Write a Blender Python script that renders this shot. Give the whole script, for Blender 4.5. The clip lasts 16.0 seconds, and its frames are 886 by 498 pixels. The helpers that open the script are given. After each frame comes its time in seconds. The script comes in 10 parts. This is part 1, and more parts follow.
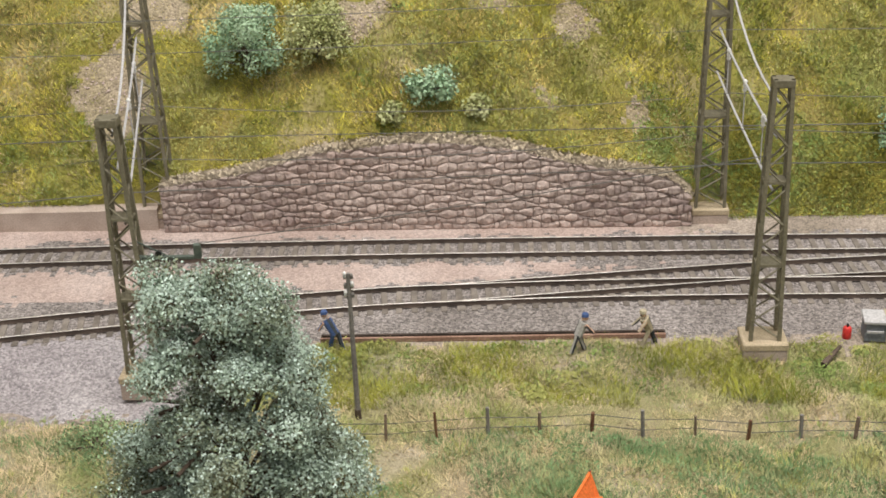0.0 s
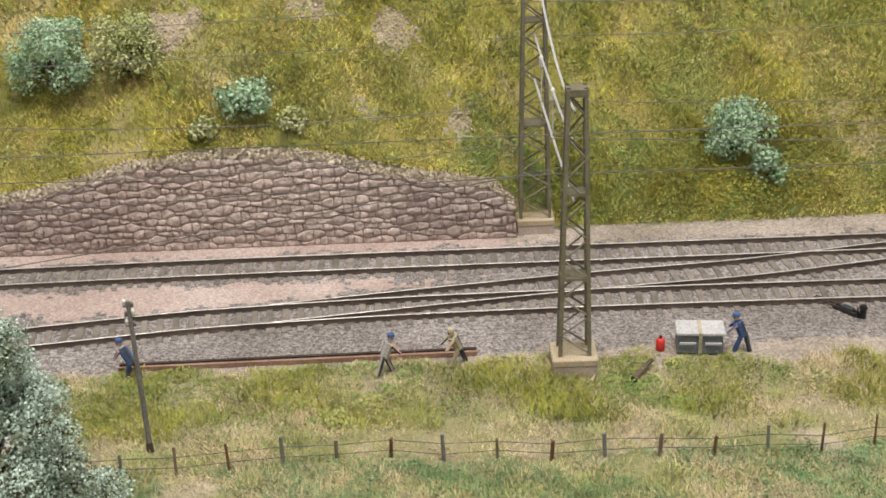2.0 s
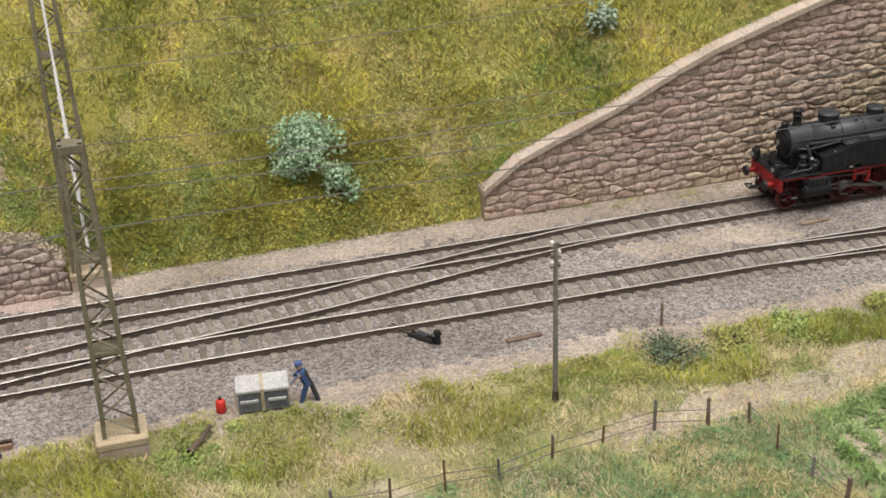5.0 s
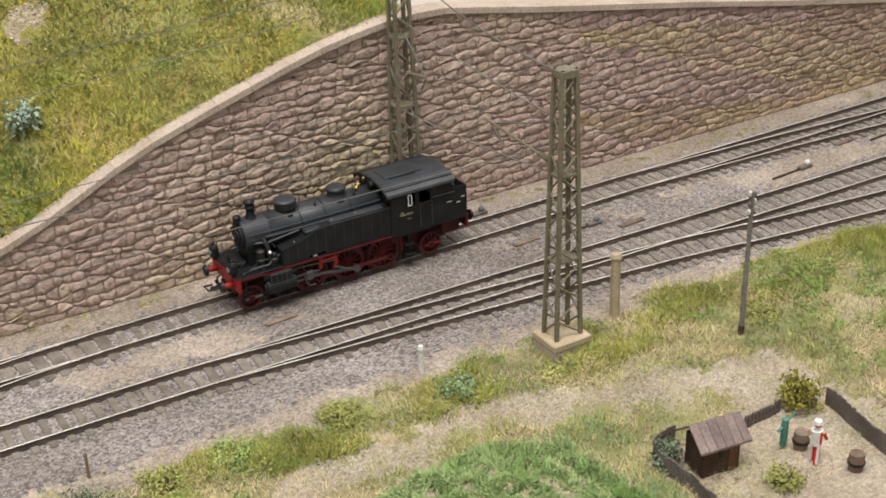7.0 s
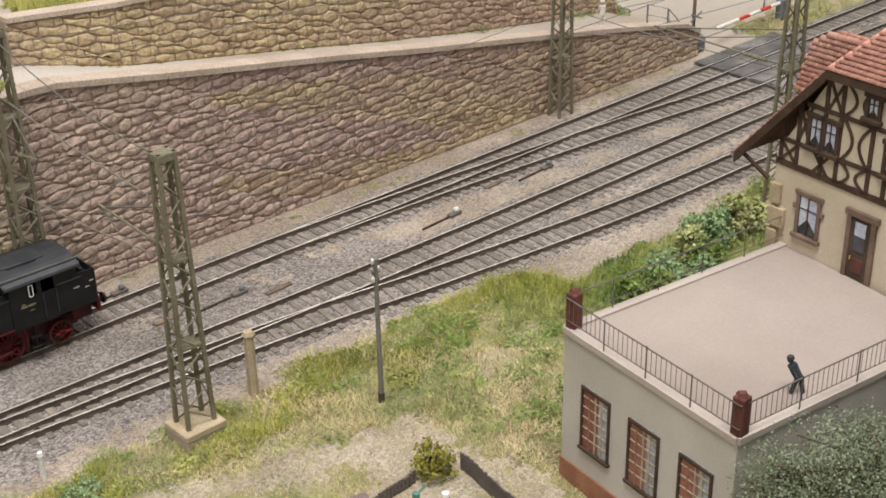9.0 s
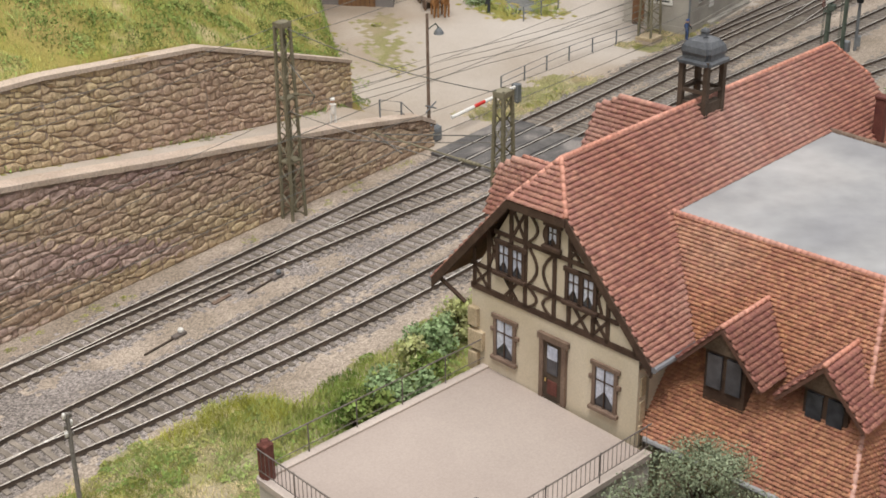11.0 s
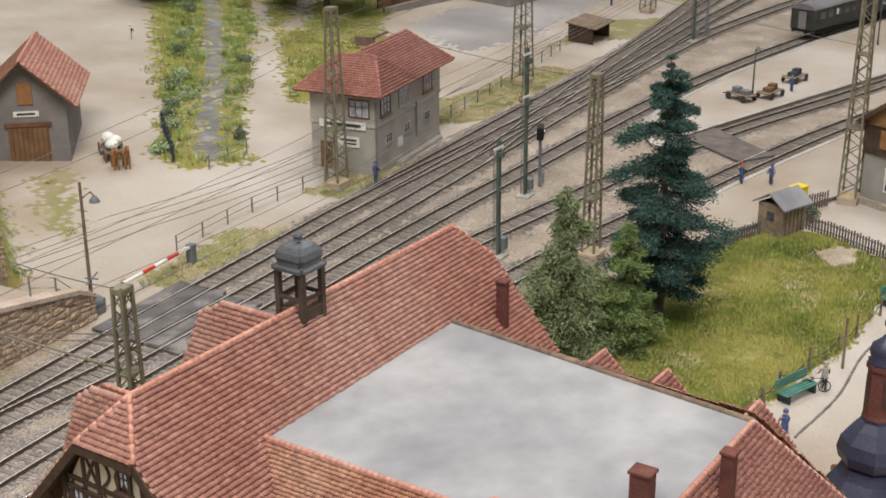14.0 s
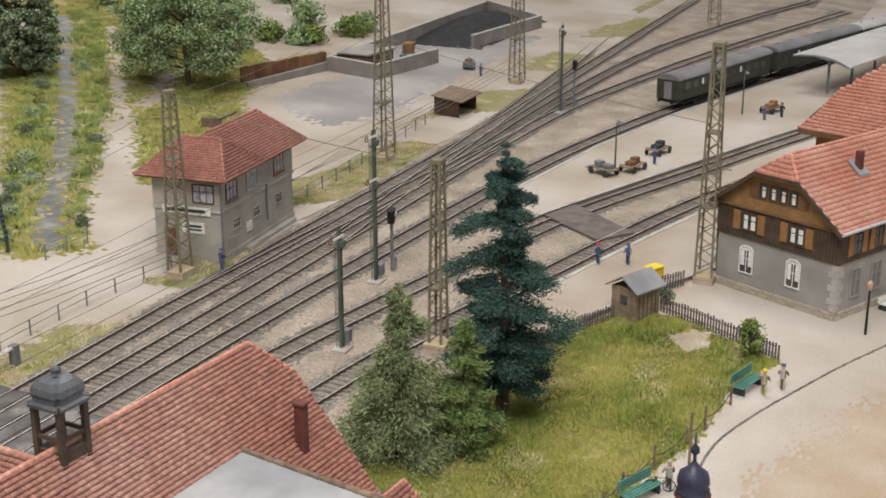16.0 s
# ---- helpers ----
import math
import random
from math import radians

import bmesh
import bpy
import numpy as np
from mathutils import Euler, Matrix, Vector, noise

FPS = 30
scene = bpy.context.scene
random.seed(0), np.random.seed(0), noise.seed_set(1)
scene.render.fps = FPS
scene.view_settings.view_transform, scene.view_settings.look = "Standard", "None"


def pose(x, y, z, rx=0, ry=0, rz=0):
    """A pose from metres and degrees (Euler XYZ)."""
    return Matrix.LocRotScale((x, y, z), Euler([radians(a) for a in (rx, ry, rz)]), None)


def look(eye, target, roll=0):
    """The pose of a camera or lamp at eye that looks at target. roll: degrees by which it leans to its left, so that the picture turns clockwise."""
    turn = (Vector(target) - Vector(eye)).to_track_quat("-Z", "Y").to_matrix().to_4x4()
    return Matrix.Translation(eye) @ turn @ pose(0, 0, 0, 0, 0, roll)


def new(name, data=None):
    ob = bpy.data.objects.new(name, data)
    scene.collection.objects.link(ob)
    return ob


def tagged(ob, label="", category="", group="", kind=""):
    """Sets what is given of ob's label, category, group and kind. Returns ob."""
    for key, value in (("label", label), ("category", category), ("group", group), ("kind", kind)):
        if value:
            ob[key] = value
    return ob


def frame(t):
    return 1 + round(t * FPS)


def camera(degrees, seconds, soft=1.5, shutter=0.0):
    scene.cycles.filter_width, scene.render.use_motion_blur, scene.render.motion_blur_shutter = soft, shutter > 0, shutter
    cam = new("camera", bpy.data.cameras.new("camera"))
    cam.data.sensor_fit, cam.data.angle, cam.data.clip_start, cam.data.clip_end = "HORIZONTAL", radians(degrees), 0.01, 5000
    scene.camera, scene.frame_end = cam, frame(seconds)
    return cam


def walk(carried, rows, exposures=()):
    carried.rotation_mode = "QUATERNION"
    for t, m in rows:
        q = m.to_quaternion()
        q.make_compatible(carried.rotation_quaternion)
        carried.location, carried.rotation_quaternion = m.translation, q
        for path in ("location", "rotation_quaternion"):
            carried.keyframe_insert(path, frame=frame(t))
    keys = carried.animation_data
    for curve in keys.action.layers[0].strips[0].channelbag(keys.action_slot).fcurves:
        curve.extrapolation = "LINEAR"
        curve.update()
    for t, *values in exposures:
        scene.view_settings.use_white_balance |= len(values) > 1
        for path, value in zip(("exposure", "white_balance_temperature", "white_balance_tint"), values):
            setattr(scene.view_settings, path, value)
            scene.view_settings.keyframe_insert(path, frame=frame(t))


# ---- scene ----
cam = camera(36.67, 16.0, soft=1.75)
PATH = [
    (0, (-0.0030, 0.0227, 0.3028), (-0.0355, 0.5614, 0.0406), -2.20),
    (0.5, (0.0101, 0.0259, 0.3045), (-0.0170, 0.5649, 0.0422), -2.10),
    (1, (0.0231, 0.0295, 0.3035), (0.0035, 0.5689, 0.0414), -2.10),
    (1.5, (0.0346, 0.0373, 0.3000), (0.0261, 0.5768, 0.0376), -2.07),
    (2, (0.0472, 0.0454, 0.2980), (0.0511, 0.5850, 0.0357), -2.06),
    (2.5, (0.0567, 0.0500, 0.2977), (0.0765, 0.5893, 0.0356), -2.02),
    (3, (0.0679, 0.0595, 0.2952), (0.1046, 0.5975, 0.0322), -2.06),
    (3.2, (0.0724, 0.0643, 0.2944), (0.1168, 0.6014, 0.0308), -2.06),
    (5.3, (0.1285, 0.0997, 0.3000), (0.2859, 0.6069, 0.0208), -2.33),
    (5.5, (0.1363, 0.0991, 0.3003), (0.3094, 0.6011, 0.0209), -2.25),
    (6, (0.1726, 0.1071, 0.2985), (0.3828, 0.5954, 0.0204), -2.12),
    (6.5, (0.2179, 0.1174, 0.2963), (0.4618, 0.5908, 0.0198), -1.98),
    (7, (0.2429, 0.1297, 0.3041), (0.5137, 0.5889, 0.0287), -1.88),
    (7.5, (0.2664, 0.1298, 0.3070), (0.5633, 0.5732, 0.0326), -1.75),
    (8, (0.2787, 0.1275, 0.3079), (0.5988, 0.5550, 0.0345), -1.56),
    (8.5, (0.2892, 0.1256, 0.3104), (0.6307, 0.5370, 0.0381), -1.48),
    (9, (0.3015, 0.1201, 0.3161), (0.6635, 0.5146, 0.0453), -1.28),
    (9.5, (0.3119, 0.1118, 0.3226), (0.6931, 0.4894, 0.0540), -1.06),
    (9.7, (0.3167, 0.1082, 0.3263), (0.7050, 0.4795, 0.0591), -0.97),
    (11.8, (0.3702, 0.0962, 0.3526), (0.8176, 0.4137, 0.1096), -0.67),
    (12, (0.3755, 0.0924, 0.3552), (0.8281, 0.4049, 0.1154), -0.61),
    (12.5, (0.3888, 0.0827, 0.3603), (0.8532, 0.3829, 0.1275), -0.54),
    (13, (0.4061, 0.0767, 0.3620), (0.8818, 0.3639, 0.1356), -0.48),
    (13.5, (0.4233, 0.0759, 0.3628), (0.9091, 0.3506, 0.1426), -0.47),
    (14, (0.4318, 0.0706, 0.3717), (0.9272, 0.3329, 0.1580), -0.35),
    (14.5, (0.4419, 0.0652, 0.3757), (0.9457, 0.3166, 0.1682), -0.28),
    (15, (0.4538, 0.0616, 0.3813), (0.9647, 0.3043, 0.1809), -0.21),
    (15.5, (0.4753, 0.0559, 0.3795), (0.9922, 0.2902, 0.1848), -0.14),
    (16, (0.4929, 0.0501, 0.3803), (1.0150, 0.2773, 0.1911), -0.10),
]
walk(cam, [(t, look(eye, target, roll)) for t, eye, target, roll in PATH])

# ---- light ----
world = bpy.data.worlds.new("hall")
scene.world = world
world.use_nodes = True
world.node_tree.nodes["Background"].inputs[0].default_value = (0.98, 0.99, 1.0, 1)
world.node_tree.nodes["Background"].inputs[1].default_value = 0.42


def hall_lamp(x, y, z, tx, ty, sx, sy, watts, colour):
    data = bpy.data.lights.new("hall_lamp", "AREA")
    data.shape, data.size, data.size_y, data.energy, data.color = "RECTANGLE", sx, sy, watts, colour
    ob = new("hall_lamp", data)
    ob.matrix_world = look((x, y, z), (tx, ty, 0))
    return ob


hall_lamp(0.1, 0.1, 2.0, 0.5, 0.7, 1.3, 0.8, 50, (1, 0.97, 0.93))
hall_lamp(2.2, 0.8, 2.4, 2.0, 0.75, 1.2, 0.8, 26, (1, 0.97, 0.93))
scene.view_settings.exposure = 0.0

# ---- materials ----
CM = 0.01


def mat(name, a, b, big=60, fine=900, rough=0.85, bump=0.25, metal=0.0, vary=0.0, island=0.0, third=None, depth=0.0006, voro=0.0, spec=0.3, lo=0.32, hi=0.68, wide=0.4, grain=0.28, soft=False):
    """A mottled surface: colours a and b over large patches, fine grain in bump and value; sizes are per metre."""
    m = bpy.data.materials.new(name)
    m.use_nodes = True
    nt = m.node_tree
    n, l = nt.nodes, nt.links
    bs = n["Principled BSDF"]
    geo = n.new("ShaderNodeNewGeometry")
    n1 = n.new("ShaderNodeTexNoise")
    n1.inputs["Scale"].default_value, n1.inputs["Detail"].default_value = big, 6
    n2 = n.new("ShaderNodeTexNoise")
    n2.inputs["Scale"].default_value, n2.inputs["Detail"].default_value = fine, 4
    for t in (n1, n2):
        l.new(geo.outputs["Position"], t.inputs["Vector"])
    ramp = n.new("ShaderNodeValToRGB")
    ramp.color_ramp.elements[0].position, ramp.color_ramp.elements[1].position = lo, hi
    ramp.color_ramp.elements[0].color, ramp.color_ramp.elements[1].color = (*a, 1), (*b, 1)
    if third:
        e = ramp.color_ramp.elements.new(lo + 0.6 * (hi - lo))
        e.color = (*third, 1)
    l.new(n1.outputs["Fac"], ramp.inputs["Fac"])
    hsv = n.new("ShaderNodeHueSaturation")
    l.new(ramp.outputs["Color"], hsv.inputs["Color"])
    val = n.new("ShaderNodeMapRange")
    val.inputs["From Min"].default_value, val.inputs["From Max"].default_value = 0.25, 0.75
    val.inputs["To Min"].default_value, val.inputs["To Max"].default_value = 1 - grain, 1 + grain
    l.new(n2.outputs["Fac"], val.inputs["Value"])
    last = val.outputs["Result"]
    for amount, source in ((vary, "ShaderNodeObjectInfo"), (island, "ShaderNodeNewGeometry")):
        if amount:
            src = n.new(source)
            r = n.new("ShaderNodeMapRange")
            r.inputs["To Min"].default_value, r.inputs["To Max"].default_value = 1 - amount, 1 + amount
            l.new(src.outputs["Random" if source == "ShaderNodeObjectInfo" else "Random Per Island"], r.inputs["Value"])
            mul = n.new("ShaderNodeMath")
            mul.operation = "MULTIPLY"
            l.new(last, mul.inputs[0])
            l.new(r.outputs["Result"], mul.inputs[1])
            last = mul.outputs[0]
            hue = n.new("ShaderNodeMapRange")
            hue.inputs["To Min"].default_value, hue.inputs["To Max"].default_value = 0.5 - amount * 0.06, 0.5 + amount * 0.06
            l.new(src.outputs["Random" if source == "ShaderNodeObjectInfo" else "Random Per Island"], hue.inputs["Value"])
            l.new(hue.outputs["Result"], hsv.inputs["Hue"])
    l.new(last, hsv.inputs["Value"])
    l.new(hsv.outputs["Color"], bs.inputs["Base Color"])
    bs.inputs["Roughness"].default_value, bs.inputs["Metallic"].default_value = rough, metal
    bs.inputs["Specular IOR Level"].default_value = spec
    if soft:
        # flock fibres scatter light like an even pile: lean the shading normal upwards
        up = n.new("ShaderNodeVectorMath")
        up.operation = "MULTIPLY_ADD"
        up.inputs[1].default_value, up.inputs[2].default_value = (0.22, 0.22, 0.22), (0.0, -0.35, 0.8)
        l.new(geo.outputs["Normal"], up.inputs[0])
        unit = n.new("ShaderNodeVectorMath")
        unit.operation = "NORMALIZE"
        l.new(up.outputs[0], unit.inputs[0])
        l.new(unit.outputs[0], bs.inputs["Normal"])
    if bump:
        b1 = n.new("ShaderNodeBump")
        b1.inputs["Strength"].default_value, b1.inputs["Distance"].default_value = bump, depth
        if voro:
            v = n.new("ShaderNodeTexVoronoi")
            v.inputs["Scale"].default_value = voro
            l.new(geo.outputs["Position"], v.inputs["Vector"])
            l.new(v.outputs["Distance"], b1.inputs["Height"])
            b1.invert = True
            mixc = n.new("ShaderNodeMapRange")
            mixc.inputs["To Min"].default_value, mixc.inputs["To Max"].default_value = 0.95 - wide, 0.95 + wide
            sep = n.new("ShaderNodeSeparateColor")
            l.new(v.outputs["Color"], sep.inputs["Color"])
            l.new(sep.outputs["Red"], mixc.inputs["Value"])
            mul = n.new("ShaderNodeMath")
            mul.operation = "MULTIPLY"
            l.new(last, mul.inputs[0])
            l.new(mixc.outputs["Result"], mul.inputs[1])
            l.new(mul.outputs[0], hsv.inputs["Value"])
        else:
            l.new(n2.outputs["Fac"], b1.inputs["Height"])
        l.new(b1.outputs["Normal"], bs.inputs["Normal"])
    return m


M = dict(
    sand=mat("sand", (0.3, 0.245, 0.19), (0.47, 0.39, 0.32), 22, 1500, 0.95, 0.7, third=(0.39, 0.32, 0.26), depth=0.0008, voro=1000, wide=0.3),
    ballast=mat("ballast", (0.25, 0.215, 0.19), (0.41, 0.36, 0.335), 20, 900, 0.95, 1.0, depth=0.0012, voro=980, wide=0.48),
    oldbed=mat("oily_ballast", (0.19, 0.165, 0.145), (0.33, 0.295, 0.265), 14, 900, 0.95, 1.0, depth=0.0012, voro=900, wide=0.4),
    bare=mat("bare_earth", (0.32, 0.25, 0.15), (0.46, 0.37, 0.26), 40, 900, 0.95, 0.8, third=(0.38, 0.31, 0.2), depth=0.001, voro=700, wide=0.25),
    turf=mat("turf", (0.33, 0.27, 0.17), (0.46, 0.38, 0.28), 26, 1200, 0.95, 0.6, third=(0.26, 0.245, 0.105), depth=0.001),
    lawn=mat("lawn", (0.32, 0.25, 0.085), (0.5, 0.4, 0.22), 22, 1200, 0.95, 0.6, third=(0.26, 0.235, 0.055), depth=0.001),
    road=mat("road_dust", (0.36, 0.29, 0.225), (0.53, 0.475, 0.425), 7, 1200, 0.95, 0.4, grain=0.18, third=(0.46, 0.4, 0.345), depth=0.0003),
    tanroad=mat("tan_street", (0.36, 0.25, 0.15), (0.47, 0.39, 0.32), 11, 1200, 0.95, 0.4, third=(0.42, 0.33, 0.245), grain=0.18, depth=0.0003),
    pinkearth=mat("pinkish_earth", (0.4, 0.3, 0.255), (0.55, 0.44, 0.39), 20, 1300, 0.95, 0.5, third=(0.48, 0.37, 0.32), depth=0.0006, voro=1000, wide=0.2),
    lilac=mat("lilac_gravel", (0.34, 0.3, 0.3), (0.5, 0.455, 0.45), 20, 900, 0.95, 0.8, depth=0.001, voro=1000, wide=0.35),
    soil=mat("soil", (0.35, 0.28, 0.21), (0.5, 0.415, 0.33), 30, 1200, 0.95, 0.6, third=(0.42, 0.35, 0.265), depth=0.0006, voro=900, wide=0.2),
    cinder=mat("cinder", (0.26, 0.24, 0.235), (0.42, 0.39, 0.375), 9, 1300, 0.95, 0.5, third=(0.34, 0.315, 0.305)),
    water=mat("water", (0.13, 0.125, 0.11), (0.34, 0.325, 0.3), 45, 500, 0.2, 0.4, third=(0.2, 0.195, 0.175), spec=0.6),
    concrete=mat("concrete", (0.4, 0.315, 0.2), (0.54, 0.435, 0.3), 90, 1500, 0.9, 0.25),
    basepink=mat("pink_concrete", (0.4, 0.31, 0.25), (0.53, 0.43, 0.36), 90, 1500, 0.9, 0.3),
    grey=mat("grey_stone", (0.36, 0.34, 0.31), (0.5, 0.47, 0.43), 60, 1200, 0.9, 0.2),
    stone=mat("rubble_stone", (0.43, 0.3, 0.265), (0.51, 0.405, 0.27), 6.5, 450, 0.95, 1.0, vary=0.13, island=0.13, third=(0.475, 0.355, 0.295), depth=0.0015, lo=0.36, hi=0.62),
    stoneo=mat("ochre_rubble", (0.42, 0.3, 0.225), (0.5, 0.385, 0.235), 9, 450, 0.95, 1.0, vary=0.13, island=0.13, third=(0.46, 0.345, 0.235), depth=0.0015, lo=0.36, hi=0.62),
    mortar2=mat("pale_mortar", (0.3, 0.235, 0.2), (0.42, 0.34, 0.295), 40, 1200, 0.95, 0.8),
    mortar=mat("mortar", (0.29, 0.22, 0.18), (0.4, 0.315, 0.25), 60, 1200, 0.95, 0.4),
    stone2=mat("grey_rubble", (0.47, 0.355, 0.31), (0.62, 0.5, 0.44), 16, 420, 0.95, 1.0, vary=0.14, island=0.14, depth=0.0016),
    cope=mat("coping_stone", (0.44, 0.345, 0.27), (0.56, 0.455, 0.38), 40, 900, 0.9, 0.3, vary=0.05),
    rail=mat("rail_top", (0.66, 0.6, 0.53), (0.86, 0.81, 0.75), 50, 900, 0.38, 0.05, metal=0.55, grain=0.12),
    rust=mat("rail_rust", (0.04, 0.029, 0.022), (0.085, 0.06, 0.046), 80, 900, 0.85, 0.2),
    sleeper=mat("sleeper_wood", (0.15, 0.125, 0.102), (0.265, 0.226, 0.19), 120, 1500, 0.9, 0.3, vary=0.2, island=0.2),
    mast=mat("mast_steel", (0.155, 0.135, 0.085), (0.23, 0.205, 0.14), 90, 900, 0.65, 0.1, spec=0.4),
    mastg=mat("mast_green", (0.055, 0.075, 0.06), (0.105, 0.125, 0.1), 90, 900, 0.65, 0.1),
    polegrey=mat("pole_grey", (0.17, 0.155, 0.14), (0.26, 0.24, 0.215), 90, 900, 0.8, 0.1),
    wire=mat("wire_steel", (0.12, 0.12, 0.11), (0.18, 0.17, 0.15), 60, 600, 0.6, 0.0),
    black=mat("loco_black", (0.007, 0.0075, 0.008), (0.015, 0.0155, 0.016), 120, 1200, 0.5, 0.08, spec=0.35),
    boiler=mat("loco_grey", (0.026, 0.028, 0.032), (0.044, 0.047, 0.053), 120, 1200, 0.45, 0.05, spec=0.5),
    red=mat("loco_red", (0.075, 0.006, 0.008), (0.14, 0.011, 0.012), 120, 900, 0.5, 0.05, spec=0.4),
    beamred=mat("beam_red", (0.22, 0.016, 0.016), (0.32, 0.024, 0.022), 120, 900, 0.5, 0.05),
    reddark=mat("frame_red", (0.03, 0.005, 0.006), (0.07, 0.01, 0.011), 120, 900, 0.6, 0.05),
    gear=mat("gear_steel", (0.1, 0.095, 0.09), (0.17, 0.16, 0.15), 120, 900, 0.4, 0.05, metal=0.6),
    brassdull=mat("dull_brass", (0.2, 0.17, 0.1), (0.3, 0.26, 0.16), 120, 900, 0.5, 0.0),
    primer=mat("rail_primer", (0.25, 0.14, 0.095), (0.38, 0.24, 0.175), 60, 900, 0.7, 0.1),
    steel=mat("bright_steel", (0.35, 0.34, 0.32), (0.45, 0.44, 0.42), 90, 900, 0.35, 0.05, metal=0.8),
    brass=mat("brass", (0.5, 0.36, 0.14), (0.6, 0.45, 0.2), 90, 900, 0.35, 0.05, metal=0.8),
    white=mat("white_paint", (0.72, 0.70, 0.66), (0.8, 0.78, 0.74), 90, 900, 0.6, 0.05),
    tile=mat("roof_tile", (0.43, 0.185, 0.135), (0.58, 0.36, 0.3), 9, 300, 0.75, 0.2, vary=0.12, island=0.12, third=(0.5, 0.25, 0.195), grain=0.22),
    tilew=mat("roof_tile_brown", (0.4, 0.185, 0.1), (0.52, 0.3, 0.21), 12, 300, 0.8, 0.2, vary=0.1, island=0.14, third=(0.45, 0.215, 0.14)),
    tile2=mat("roof_tile_dark", (0.27, 0.115, 0.09), (0.4, 0.185, 0.145), 15, 600, 0.8, 0.2, vary=0.15, island=0.12),
    tile3=mat("roof_tile_orange", (0.5, 0.2, 0.135), (0.6, 0.31, 0.24), 20, 600, 0.75, 0.2, vary=0.12, island=0.08),
    underlay=mat("roof_deck_shade", (0.1, 0.05, 0.035), (0.16, 0.08, 0.06), 60, 900, 0.9, 0.2),
    plaster=mat("cream_plaster", (0.56, 0.475, 0.35), (0.66, 0.575, 0.45), 50, 1500, 0.9, 0.1, grain=0.1),
    plaster2=mat("pale_plaster", (0.5, 0.46, 0.41), (0.6, 0.55, 0.495), 40, 1500, 0.9, 0.1, grain=0.09),
    greywall=mat("grey_render", (0.27, 0.255, 0.235), (0.36, 0.34, 0.31), 45, 1500, 0.9, 0.15, grain=0.12),
    bunkerwall=mat("dirty_concrete", (0.2, 0.175, 0.16), (0.3, 0.27, 0.25), 30, 1200, 0.9, 0.3),
    rustboard=mat("rust_brown_board", (0.13, 0.065, 0.035), (0.22, 0.115, 0.06), 60, 1200, 0.85, 0.3, vary=0.2),
    roofslat=mat("purple_brown_slat", (0.19, 0.14, 0.13), (0.31, 0.235, 0.215), 60, 900, 0.85, 0.3, vary=0.2),
    shedwall=mat("dark_grey_render", (0.17, 0.155, 0.15), (0.24, 0.22, 0.21), 45, 1500, 0.9, 0.15, grain=0.12),
    boxwall=mat("tan_grey_render", (0.33, 0.305, 0.27), (0.43, 0.4, 0.355), 45, 1500, 0.9, 0.15, grain=0.12),
    timber=mat("dark_timber", (0.055, 0.032, 0.022), (0.09, 0.055, 0.038), 150, 1500, 0.8, 0.2),
    brown=mat("brown_wood", (0.13, 0.065, 0.035), (0.21, 0.11, 0.06), 120, 1500, 0.75, 0.2, vary=0.12),
    wood=mat("weathered_wood", (0.15, 0.105, 0.075), (0.26, 0.19, 0.14), 150, 1500, 0.9, 0.3, vary=0.2),
    ochreboard=mat("ochre_boards", (0.23, 0.125, 0.05), (0.32, 0.185, 0.08), 60, 900, 0.8, 0.2),
    plinthstone=mat("tan_plinth_stone", (0.36, 0.315, 0.25), (0.47, 0.415, 0.34), 60, 900, 0.9, 0.3, vary=0.12),
    orange=mat("ochre_wood", (0.25, 0.12, 0.045), (0.33, 0.17, 0.07), 120, 1500, 0.75, 0.1),
    shingle=mat("dark_shingle", (0.12, 0.1, 0.09), (0.19, 0.16, 0.145), 90, 1800, 0.9, 0.4),
    zinc=mat("zinc_sheet", (0.2, 0.2, 0.215), (0.37, 0.36, 0.36), 12, 70, 0.5, 0.05, third=(0.3, 0.298, 0.305), lo=0.35, hi=0.66, grain=0.16),
    indigo=mat("dark_slate", (0.018, 0.02, 0.045), (0.04, 0.042, 0.075), 80, 900, 0.45, 0.1, spec=0.5),
    slate=mat("slate", (0.06, 0.065, 0.075), (0.11, 0.115, 0.125), 80, 900, 0.5, 0.1, spec=0.5),
    terrace=mat("terrace_floor", (0.29, 0.235, 0.205), (0.44, 0.37, 0.33), 9, 1200, 0.9, 0.1, third=(0.385, 0.32, 0.285), grain=0.08),
    terracecope=mat("terrace_edge", (0.42, 0.35, 0.31), (0.54, 0.465, 0.415), 30, 1200, 0.9, 0.15, grain=0.1),
    railrust=mat("railing_iron", (0.12, 0.1, 0.09), (0.19, 0.16, 0.145), 60, 900, 0.7, 0.1),
    plinth=mat("brick_plinth", (0.28, 0.12, 0.07), (0.4, 0.2, 0.12), 90, 1500, 0.85, 0.3),
    timber2=mat("brown_timber", (0.06, 0.042, 0.03), (0.105, 0.075, 0.055), 120, 1500, 0.85, 0.3),
    boards=mat("brown_boards", (0.14, 0.075, 0.035), (0.22, 0.12, 0.06), 90, 1500, 0.8, 0.2),
    wroof=mat("wagon_roof", (0.15, 0.14, 0.145), (0.25, 0.235, 0.24), 20, 900, 0.5, 0.05),
    brick=mat("brick_red", (0.1, 0.035, 0.03), (0.16, 0.06, 0.045), 120, 1500, 0.85, 0.2),
    glass=mat("window_glass", (0.25, 0.28, 0.33), (0.5, 0.52, 0.56), 160, 300, 0.12, 0.0, spec=0.6),
